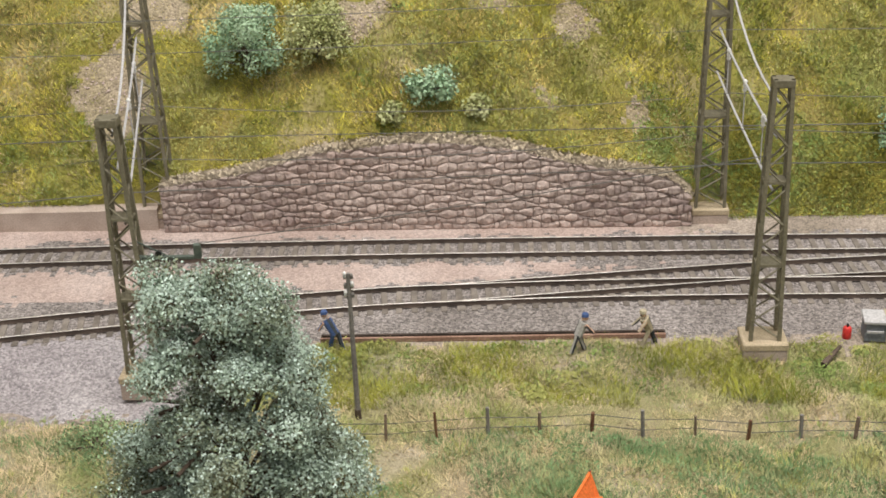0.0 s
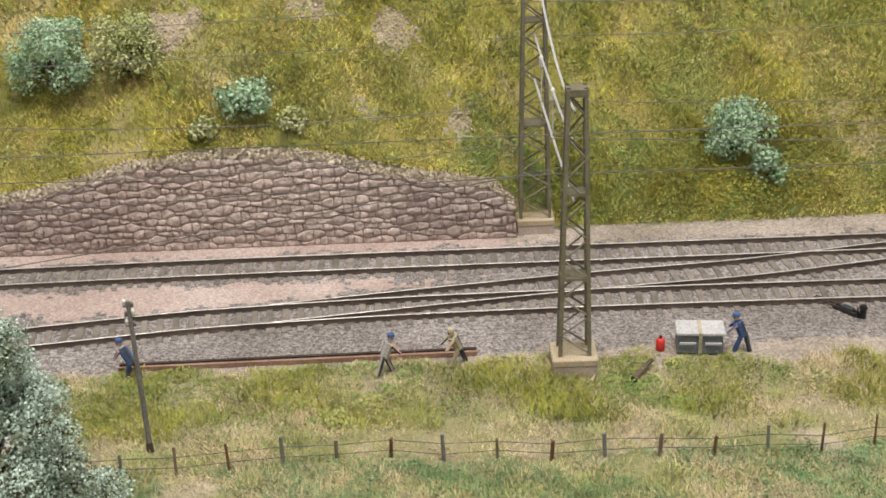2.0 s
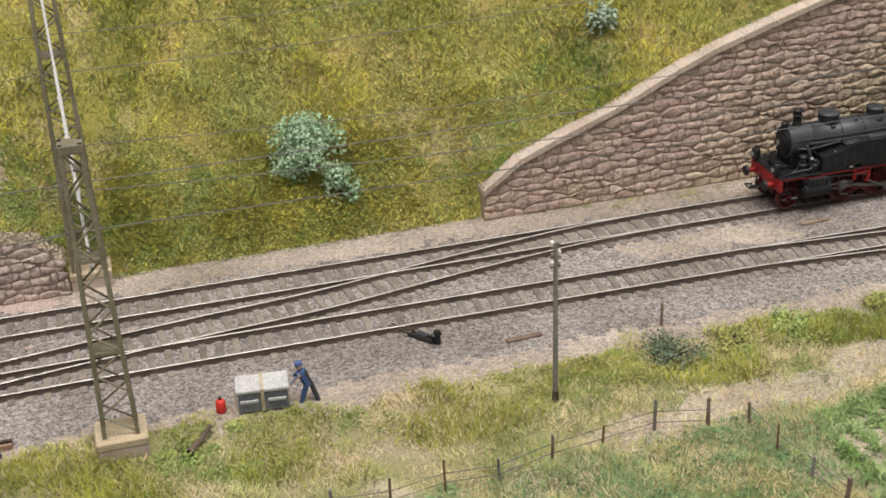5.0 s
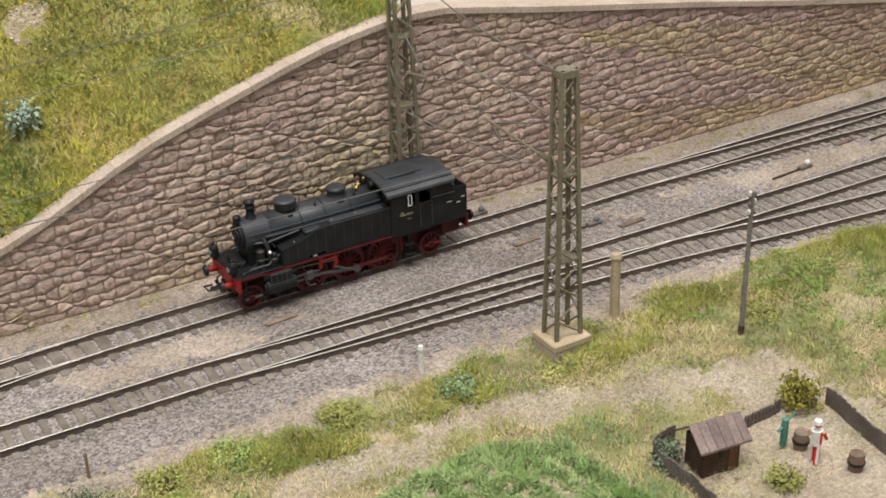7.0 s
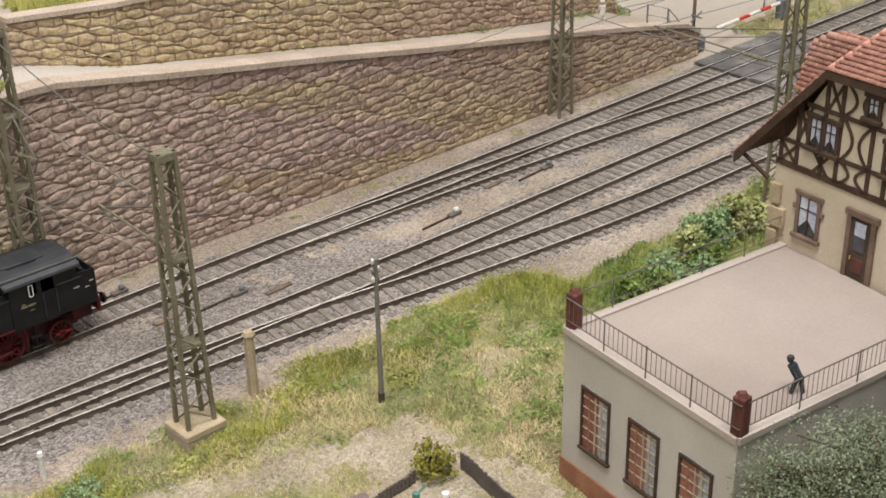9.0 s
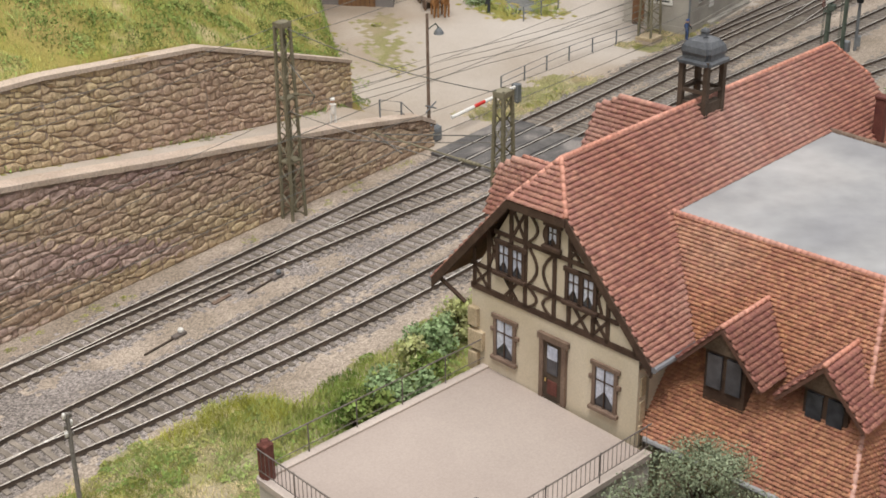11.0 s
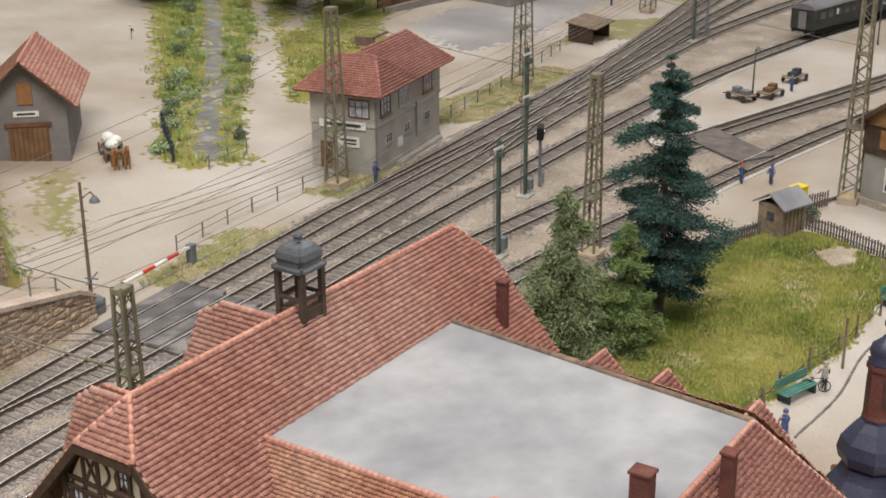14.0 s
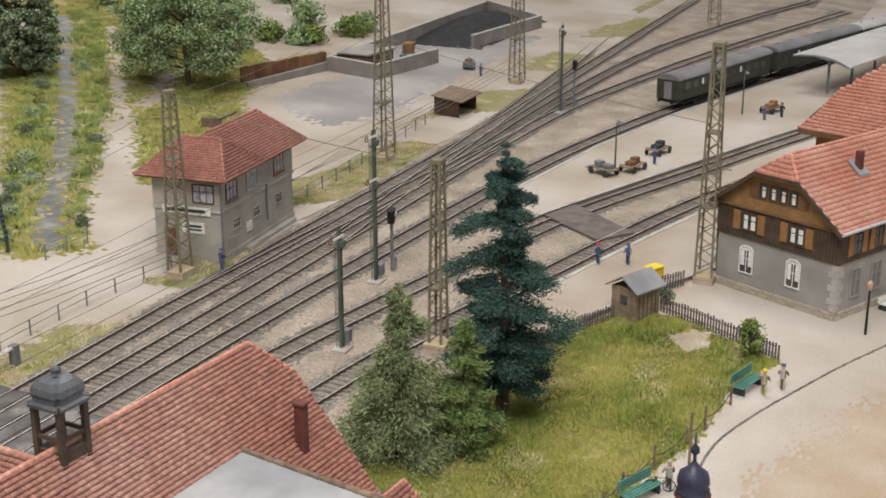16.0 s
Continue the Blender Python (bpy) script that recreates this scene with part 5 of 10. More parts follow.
    r = P("cab_roof", roof, "boiler", "dark grey curved roof")
    P("roof_hatch", box(box(B(), 7.3, -0.5, 4.5, 9.3, 0.55, 4.63, 0.03), 7.5, -0.62, 4.48, 8.9, -0.5, 4.67, 0.02), "boiler", parent=r)
    for s in (-1, 1):
        P("rain_strip", box(B(), 6.8, s * 1.36 - 0.03, 4.33, 10.4, s * 1.36 + 0.03, 4.4), "boiler", parent=r)
    P("front_rim", slab(B(), [(6.74, p, q + 0.03) for p, q in arc] + [(6.74, p * 0.95, q - 0.1) for p, q in arc[::-1]], (0.07, 0, 0)), "black", parent=r)
    # coal bunker with cut-away corners
    b = B()
    for s in (-1, 1):
        slab(b, [(9.15, s * 1.52, 1.98), (11.1, s * 1.52, 1.98), (11.1, s * 1.52, 3.66), (10.3, s * 1.52, 3.72), (10.2, s * 1.52, 3.95), (9.7, s * 1.52, 4.1), (9.15, s * 1.52, 3.4)], (0, -s * 0.07, 0))
    box(b, 11.04, -1.5, 2.05, 11.1, 1.5, 3.66)
    box(b, 9.6, -1.45, 2.05, 11.05, 1.45, 3.3)
    bk = P("bunker", b, "black", "black coal bunker")
    P("bunker_rail", tube(B(), [(9.2, -1.57, 3.52), (10.4, -1.57, 3.52)], 0.03, 5), "boiler", parent=bk)
    P("bunker_rail", tube(B(), [(9.2, 1.57, 3.52), (10.4, 1.57, 3.52)], 0.03, 5), "boiler", parent=bk)
    for s in (-1, 1):
        for a0, h0, w0 in ((10.0, 3.0, 0.28), (10.55, 2.86, 0.2), (10.8, 3.1, 0.18)):
            P("lettering_bar", box(B(), a0, s * 1.525 - 0.01, h0, a0 + w0, s * 1.525 + 0.012, h0 + 0.05), "grey", parent=bk)
    b = B()
    for k in range(46):
        ball(b, random.uniform(9.75, 10.95), random.uniform(-1.3, 1.3), random.uniform(3.3, 3.5), random.uniform(0.09, 0.2), u=5, v=4)
    P("coal_load", b, "coal", "black coal in the bunker")
    b = B()
    for s in (-1, 1):
        rod(b, (11.16, s * 0.5, 2.1), (11.16, s * 0.5, 3.6), 0.03, n=5)
    for k in range(4):
        rod(b, (11.16, -0.5, 2.3 + 0.35 * k), (11.16, 0.5, 2.3 + 0.35 * k), 0.03, n=5)
    P("rear_ladder", b, "black")
    return th


def rim_mesh(r, s):
    """The worn tyre face of a wheel, a thin ring proud of the red disc."""
    b, n = B(), 26
    rings = [[b.verts.new((q * math.cos(2 * math.pi * k / n), s * o, q * math.sin(2 * math.pi * k / n))) for k in range(n)] for q, o in ((r * 0.93, 0.1), (r * 0.93, 0.125), (r * 1.0, 0.125), (r * 1.0, 0.1))]
    for u, v in zip(rings, rings[1:]):
        for k in range(n):
            b.faces.new((u[k], u[(k + 1) % n], v[(k + 1) % n], v[k]))
    bmesh.ops.recalc_face_normals(b, faces=b.faces)
    return b


locomotive(43.7, 64.2)


# ---- masts, signals and poles ----
def lattice(bm, w0, d0, w1, d1, z0, z1, step, t):
    """Zigzag bars on the four faces of a tapered mast."""
    n = max(2, round((z1 - z0) / step))
    at = lambda k: (w0 + (w1 - w0) * k / n, d0 + (d1 - d0) * k / n, z0 + (z1 - z0) * k / n)
    for k in range(n):
        (wa, da, za), (wb, db, zb) = at(k), at(k + 1)
        s = 1 if k % 2 else -1
        for e in (-1, 1):
            rod(bm, (-wa * s, e * da, za), (wb * s, e * db, zb), t, n=4, caps=False)
            rod(bm, (e * wa, -da * s, za), (e * wb, db * s, zb), t, n=4, caps=False)
    return bm


def lattice_mast(x, y, z, top, label, w0=0.62, w1=0.34, rz=0.0, base=True, m="mast", group="catenary masts", d=0.75):
    th = thing("lattice_mast", x, y, z, rz, label, "mast", group)
    h = top - z
    b0 = 0.75 if base else 0.0
    if base:
        bb = part("base_block", box(B(), -0.95, -0.82, -0.4, 0.95, 0.82, b0 * 0.55, 0.04), "basepink", th, "pinkish lower concrete block")
        part("base_slab", box(B(), -0.98, -0.85, b0 * 0.55, 0.98, 0.85, b0, 0.05), "concrete", bb, "ochre upper concrete block")
    for sx in (-1, 1):
        for sy in (-1, 1):
            b = B()
            p, q = Vector((sx * w0, sy * w0 * d, b0 - 0.02)), Vector((sx * w1, sy * w1 * d, h))
            slab(b, [p + Vector(o) for o in ((-0.08, -0.08, 0), (0.08, -0.08, 0), (0.08, 0.08, 0), (-0.08, 0.08, 0))], q - p)
            part("leg", b, m, th)
    part("lattice", lattice(B(), w0, w0 * d, w1, w1 * d, b0 + 0.1, h - 0.3, 0.85, 0.045), m, th)
    part("cap", box(B(), -w1 - 0.1, -w1 * d - 0.1, h - 0.35, w1 + 0.1, w1 * d + 0.1, h, 0.03), m, th)
    for k in (0.3, 0.62):
        w = w0 + (w1 - w0) * k + 0.06
        part("band", box(B(), -w, -w * d, b0 + (h - b0) * k, w, w * d, b0 + (h - b0) * k + 0.12), m, th)
    return th


CM_MAST = "olive steel lattice catenary mast on a concrete base"
lattice_mast(10.5, 53.9, 0, 12.6, CM_MAST)
lattice_mast(-16.4, 51.5, 0, 12.3, CM_MAST)
lattice_mast(10.0, 67.9, 0.1, 17.5, "tall lattice mast at the foot of the embankment", 0.75, 0.4)
lattice_mast(-19.6, 68.2, 0.2, 17.5, "tall lattice mast beside the low stone wall", 0.75, 0.4)
lattice_mast(53.6, 52.85, 0, 12.7, CM_MAST)
lattice_mast(53.9, 66.55, 3.5, 14.3, "lattice mast fixed to the retaining wall", 0.55, 0.34, base=False)
lattice_mast(91.0, 66.75, 0, 12.9, "lattice mast standing against the stone wall", 0.6, 0.36, base=False)
lattice_mast(88.1, 48.2, 0, 12.9, "lattice mast behind the station roof", 0.62, 0.36)
lattice_mast(138.6, 68.2, 0, 16.1, "tall lattice mast beside the signal box", 0.85, 0.42)
lattice_mast(132.5, 41.6, 0, 14.5, "lattice mast behind the garden trees", 0.65, 0.4)
lattice_mast(154.9, 27.0, 0, 20.2, "tall lattice mast beside the house", 0.95, 0.5)
lattice_mast(180.5, 69.3, 0, 20.5, "tall lattice mast beside the yard tracks", 1.1, 0.55)
lattice_mast(226.8, 70.7, 0, 20, "tall lattice mast beside the yard tracks", 1.1, 0.55)
lattice_mast(291.0, 56.7, 0, 20, "tall lattice mast beside the yard tracks", 1.2, 0.6)


def cantilever(x, y, z, dx, dy, label="thin steel cantilever arm with insulators"):
    """An arm with a stay and insulators, from the mast towards the track."""
    th = thing("cantilever_arm", x, y, z, 0, label, "cantilever", "cantilever arms")
    part("tube", rod(B(), (0, 0, 0), (dx, dy, 0.3), 0.055, n=6), "mast", th)
    part("stay", rod(B(), (0, 0, 1.9), (dx * 0.9, dy * 0.9, 0.35), 0.035, n=5), "wire", th)
    for k in (0.12, 0.2):
        b = B()
        for j in range(3):
            rod(b, (dx * (k + 0.03 * j), dy * (k + 0.03 * j), 0.3 * k), (dx * (k + 0.03 * j) + 0.02 * dx, dy * (k + 0.03 * j) + 0.02 * dy, 0.3 * k), 0.11, n=8)
        part("insulator", b, "mast", th)
    part("registration_arm", rod(B(), (dx, dy, 0.3), (dx * 0.75, dy * 0.75, -0.5), 0.035, n=5), "wire", th)


for x, y, z, dx, dy in ((53.6, 53.2, 8.4, 0, 5.2), (53.9, 66.1, 8.6, 0, -1.9), (91, 66.3, 8.4, 0, -2.0), (88.1, 48.7, 8.4, 0, 8.5)):
    cantilever(x, y, z, dx, dy)


def wire(pts, r=0.028, sag=0.0, label="thin overhead contact wire", m="wire"):
    th = tagged(new("overhead_wire"), label, "wire", "overhead wires")
    b = B()
    line = []
    for p, q in zip(pts, pts[1:]):
        p, q = Vector(p), Vector(q)
        n = 8 if sag else 1
        line += [p.lerp(q, i / n) - Vector((0, 0, sag * 4 * (i / n) * (1 - i / n))) for i in range(n)]
    tube(b, line + [Vector(pts[-1])], r, 5)
    part("strand", b, m, th)
    return th


for yy, key in ((64.2, "main"), (59.3, "second")):
    xs = [-70, -18, 10.2, 53.7, 89.5, 138, 180]
    ys = np.interp(xs, *np.array(TRACKS[key]).T)
    wire([(x, y, 6.6) for x, y in zip(xs, ys)])
    wire([(x, y, 8.3) for x, y in zip(xs, ys)], 0.02, 0.6, "thin sagging catenary wire")
wire([(-70, 66.5, 10.8), (10, 67.2, 10.6), (53.9, 66.3, 12.6), (91, 66.5, 11.8), (138.6, 68, 13.5), (180, 69, 15)], 0.02, 0.7, "thin feeder wire between masts")
wire([(-70, 66.9, 12.4), (10, 67.6, 12.2), (53.9, 66.6, 13.6), (91, 66.8, 12.7), (138.6, 68.3, 15), (180, 69.3, 17)], 0.02, 0.7, "thin feeder wire between masts")
for k in range(4):
    wire([(88, 80.5 - 1.2 * k, 3.2), (118, 76 - 1.5 * k, 2.6), (140, 72.5 - 1.2 * k, 2.4), (180, 69.5 + 0.8 * k, 2.6), (230, 70 + k, 3)], 0.028, 0.3, "signal wire beside the road")
for p, q in (((91, 66.7, 12.6), (88.1, 48.2, 12.7)), ((138.6, 68.2, 15.5), (132.5, 41.6, 14.0)), ((180.5, 69.3, 14), (154.9, 27, 13.5)), ((53.9, 66.5, 13.9), (53.6, 52.9, 12.4)), ):
    wire([p, q], 0.03, 0.5, "cross-span wire between two masts")


for xb, yb, zb, xa, ya, za in ((53.9, 66.3, 11.1, 53.5, 53.1, 10.5), (53.9, 66.3, 6.5, 53.5, 53.1, 8.1), (91, 66.4, 5.6, 88.0, 48.6, 10.0), (91, 66.4, 7.2, 88.0, 48.6, 8.2)):
    wire([(xb, yb, zb), (xa, ya, za)], 0.03, 0.15, "grey head-span cable between two masts", "polegrey")
for xb, yb, xa, ya in ((10.0, 67.6, 10.5, 54.2), (-19.6, 67.9, -16.4, 51.8)):
    for zb, za, sag in ((14.6, 11.4, 1.1), (10.6, 9.9, 0.25), (8.3, 7.5, 0.1)):
        wire([(xb, yb, zb), (xa, ya, za)], 0.055, sag, "pale head-span cable between two masts", "silver")
    for t in (0.2, 0.5, 0.8):
        th = thing("span_insulator", xb + (xa - xb) * t, yb + (ya - yb) * t, 10.6 - 0.7 * t - 0.2, 0, "pale insulator on the head-span cable", "insulator", "span insulators")
        part("ribbed_body", lathe(B(), [(0.06, -0.5), (0.12, -0.4), (0.07, -0.3), (0.12, -0.2), (0.07, -0.1), (0.12, 0.0), (0.05, 0.1)], 8), "white", th, smooth=True)
        part("hanger", rod(B(), (0, 0, -2.2), (0, 0, -0.5), 0.03, n=5), "silver", th)


def telegraph_pole(x, y, h, label):
    th = thing("telegraph_pole", x, y, float(ground_z(x, y)), 0, label, "pole", "telegraph poles")
    part("post", rod(B(), (0, 0, -0.4), (0, 0, h), 0.125, 0.085, 8), "polegrey", th)
    part("foot", rod(B(), (0, 0, -0.4), (0, 0, 0.5), 0.15, 0.14, 8), "timber2", th)
    for k in range(3):
        part("crossarm", box(B(), -0.2, -0.035, h - 0.25 - 0.42 * k, 0.2, 0.035, h - 0.2 - 0.42 * k), "polegrey", th)
        s = 1 if k % 2 else -1
        part("insulator", lathe(B(), [(0.04, h - 0.2 - 0.42 * k), (0.085, h - 0.16 - 0.42 * k), (0.06, h - 0.08 - 0.42 * k), (0.085, h - 0.03 - 0.42 * k), (0.05, h + 0.06 - 0.42 * k)], 8, s * 0.14), "white", th, "white insulator", True)
        part("insulator", lathe(B(), [(0.04, h - 0.2 - 0.42 * k), (0.075, h - 0.14 - 0.42 * k), (0.04, h - 0.02 - 0.42 * k)], 8, -s * 0.14), "polegrey", th, smooth=True)


telegraph_pole(-7.0, 49.6, 6.9, "thin grey telegraph pole with white insulators")
telegraph_pole(27.2, 51.5, 7.1, "thin grey telegraph pole with white insulators")
telegraph_pole(60.7, 49.4, 6.9, "thin grey telegraph pole with white insulators")


def signal_post(x, y, h, arms, label):
    th = thing("signal_post", x, y, 0, 0, label, "signal", "railway signals")
    part("base_block", box(B(), -0.75, -0.6, -0.3, 0.75, 0.6, 0.25, 0.05), "grey", th)
    for sx in (-0.14, 0.14):
        part("post", box(B(), sx - 0.06, -0.13, 0.2, sx + 0.06, 0.13, h, 0.02), "mastg", th, "green steel channel")
    part("batten", lattice(B(), 0.14, 0.12, 0.14, 0.12, 0.4, h - 0.2, 0.55, 0.03), "mastg", th)
    part("cabinet", box(B(), 0.25, -0.4, 0.5, 0.95, 0.2, 1.5, 0.05), "plaststeel", th)
    lad = B()
    for sx in (-0.3, -0.05):
        rod(lad, (sx, 0.3, 0.2), (sx, 0.3, h - 1), 0.025, n=4)
    for k in range(int((h - 1.5) / 0.4)):
        rod(lad, (-0.3, 0.3, 0.5 + 0.4 * k), (-0.05, 0.3, 0.5 + 0.4 * k), 0.02, n=4)
    part("ladder", lad, "mastg", th)
    part("finial", rod(B(), (0, 0, h), (0, 0, h + 0.5), 0.05, 0.02, 6), "mastg", th)
    for k in range(arms):
        z = h - 0.5 - 3.6 * k
        am = part("arm", slab(B(), [(-1.5, -0.26, z + 0.02), (0.25, -0.26, z - 0.06), (0.25, -0.26, z + 0.14), (-1.5, -0.26, z + 0.2)], (0, 0.06, 0)), "white", th, "white signal arm")
        ring = B()
        pts = [(-1.72 + 0.24 * math.cos(q * math.pi / 6), -0.23, z + 0.11 + 0.24 * math.sin(q * math.pi / 6)) for q in range(13)]
        part("arm_disc", tube(ring, pts, 0.045, 5), "brick", am, "dark red ring at the arm's end")
        part("lamp", box(B(), -0.28, -0.42, z - 0.75, 0.28, 0.0, z - 0.3, 0.05), "mastg", th)
        part("pulley_bracket", box(box(B(), -0.3, -0.2, z - 0.9, 0.5, 0.3, z - 0.82), 0.2, -0.1, z - 0.9, 0.5, 0.2, z - 0.4, 0.04), "mastg", th)
    return th


signal_post(129.7, 48.1, 9.3, 1, "green semaphore signal post between the tracks")
signal_post(143.9, 52.3, 13.1, 2, "green two-armed semaphore signal between the tracks")
signal_post(211.7, 59.0, 11.4, 1, "green semaphore signal in the station yard")
for x, y, h in ((147.0, 52.3, 5.6), (215.6, 58.5, 6.3)):
    th = thing("light_signal", x, y, 0, 20, "black light signal on a thin post", "signal", "light signals")
    part("post", rod(B(), (0, 0, 0), (0, 0, h - 0.9), 0.14, n=8), "plaststeel", th)
    part("head", box(B(), -0.65, -0.3, h - 1.2, 0.65, 0.3, h, 0.08), "black", th, "black signal head")
    part("relay_box", box(B(), -0.1, -0.4, 0.4, 0.5, 0.1, 1.3, 0.04), "plaststeel", th)
    for k in (-0.3, 0.3):
        part("lens", rod(B(), (k, -0.42, h - 0.5), (k, -0.3, h - 0.5), 0.16, n=10), "darkglass", th)

# ---- station building ----
def tile_field(name, o, u, v, nu, nv, tu, tv, material, parent, keep=None, thick=0.115, kind="stuff"):
    """Rows of overlapping tiles on a sloping plane: u runs along the eave, v up the slope."""
    o, u, v = Vector(o), Vector(u).normalized(), Vector(v).normalized()
    w = u.cross(v).normalized()
    V, F = [], []
    for j in range(nv):
        for i in range(nu):
            s, t = i * tu + (0.5 * tu if j % 2 else 0), j * tv
            if keep and not keep(s + tu / 2, t + tv / 2):
                continue
            h = thick * random.uniform(0.8, 1.25)
            p = o + u * (s + 0.03 * tu + random.uniform(-0.02, 0.02) * tu) + v * (t - (0.16 + random.uniform(-0.03, 0.03)) * tv)
            a, b = u * (0.94 * tu), v * (1.2 * tv)
            lo = v * (0.05 * tv)
            k = len(V)
            # a plain tile with a rounded lower edge, thick at the foot and tucked under the next course
            V += [p + lo, p + a * 0.5, p + a + lo, p + lo + w * h, p + a * 0.5 + w * h * 1.03, p + a + lo + w * h, p + b, p + b + a]
            F += [(k + 3, k + 4, k + 6), (k + 4, k + 7, k + 6), (k + 4, k + 5, k + 7), (k, k + 1, k + 4), (k, k + 4, k + 3), (k + 1, k + 2, k + 5), (k + 1, k + 5, k + 4), (k, k + 3, k + 6), (k + 2, k + 7, k + 5)]
    if V:
        return mesh_part(name, [tuple(p) for p in V], F, material, parent, kind=kind)


def roof_plane(name, pts, material, parent, tu=0.17, tv=0.21, thick=0.16):
    """A tiled roof plane on a polygon whose first edge is the eave."""
    pts = [Vector(p) for p in pts]
    u = (pts[1] - pts[0]).normalized()
    n = (pts[1] - pts[0]).cross(pts[2] - pts[0]).normalized()
    if n.z < 0:
        n = -n
    v = n.cross(u).normalized()
    if v.z < 0:
        v = -v
        u = -u
    b = B()
    slab(b, [p - n * thick for p in pts], n * (thick - 0.02))
    # deck coloured dark so the gaps read as shadow lines between tile courses
    deck = part(name, b, "underlay", parent)
    flat = [((p - pts[0]).dot(u), (p - pts[0]).dot(v)) for p in pts]
    s0, s1 = min(p[0] for p in flat), max(p[0] for p in flat)
    t1 = max(p[1] for p in flat)
    keep = lambda s, t: bool(inside(np.array(s + s0), np.array(t), flat))
    tile_field("tiles", pts[0] + u * s0, u, v, int((s1 - s0) / tu) + 1, int(t1 / tv) + 1, tu, tv, material, deck, keep)
    return deck


def ridge_tiles(p, q, material, parent, r=0.11, step=0.34, name="ridge_tile"):
    p, q = Vector(p), Vector(q)
    n = max(1, round((q - p).length / step))
    for k in range(n):
        a, b = p.lerp(q, k / n), p.lerp(q, (k + 1.15) / n)
        part(name, rod(B(), a, b, r, r * 0.86, 8), material, parent, smooth=True)


def beam(bm, p, q, w=0.2, d=0.06):
    """A timber on a wall in the plane x = const, proud towards -x."""
    p, q = Vector(p), Vector(q)
    t = (q - p).normalized()
    s = Vector((1, 0, 0)).cross(t) * (w / 2)
    slab(bm, [p - s, p + s, q + s, q - s], (-d, 0, 0))


def sash_window(y, z, w, h, parent, x=-0.02, surround="brownstone"):
    """A window in the wall x = 0, seen from -x: two casements with lace curtains over a dark gap."""
    win = part("window", box(B(), x - 0.02, y - w / 2, z, x + 0.03, y + w / 2, z + h), "darkglass", parent, "window with pale lace curtains")
    fr = B()
    for a, b, c, d in ((y - w / 2 - 0.16, z - 0.1, y - w / 2, z + h + 0.1), (y + w / 2, z - 0.1, y + w / 2 + 0.16, z + h + 0.1), (y - w / 2 - 0.26, z + h, y + w / 2 + 0.26, z + h + 0.2)):
        box(fr, x - 0.1, a, b, x + 0.02, c, d, 0.02)
    if surround != "timber":
        for q in (-1, 1):
            box(fr, x - 0.1, y + q * (w / 2 + 0.2) - 0.12, z + h * 0.62, x + 0.02, y + q * (w / 2 + 0.2) + 0.12, z + h * 0.62 + 0.2, 0.02)
    part("window_frame", fr, surround, win, "dark brown surround")
    part("window_sill", box(B(), x - 0.2, y - w / 2 - 0.25, z - 0.2, x + 0.02, y + w / 2 + 0.25, z - 0.02, 0.03), surround, win)
    cu = B()
    for q in (-1, 1):
        ys = sorted((y + q * 0.03, y + q * (w / 2 - 0.04)))
        inner, outer = (ys[0], ys[1]) if q > 0 else (ys[1], ys[0])
        slab(cu, [(x - 0.03, inner, z + h * 0.42), (x - 0.03, outer, z + h * 0.16), (x - 0.03, outer, z + h - 0.04), (x - 0.03, inner, z + h - 0.04)], (-0.012, 0, 0))
    part("curtain", cu, "lace", win, "pale lavender lace curtains")
    b = box(B(), x - 0.07, y - 0.025, z, x - 0.045, y + 0.025, z + h)
    box(b, x - 0.07, y - w / 2, z + h * 0.66, x - 0.045, y + w / 2, z + h * 0.66 + 0.045)
    part("glazing_bar", b, "timber", win)
    return win


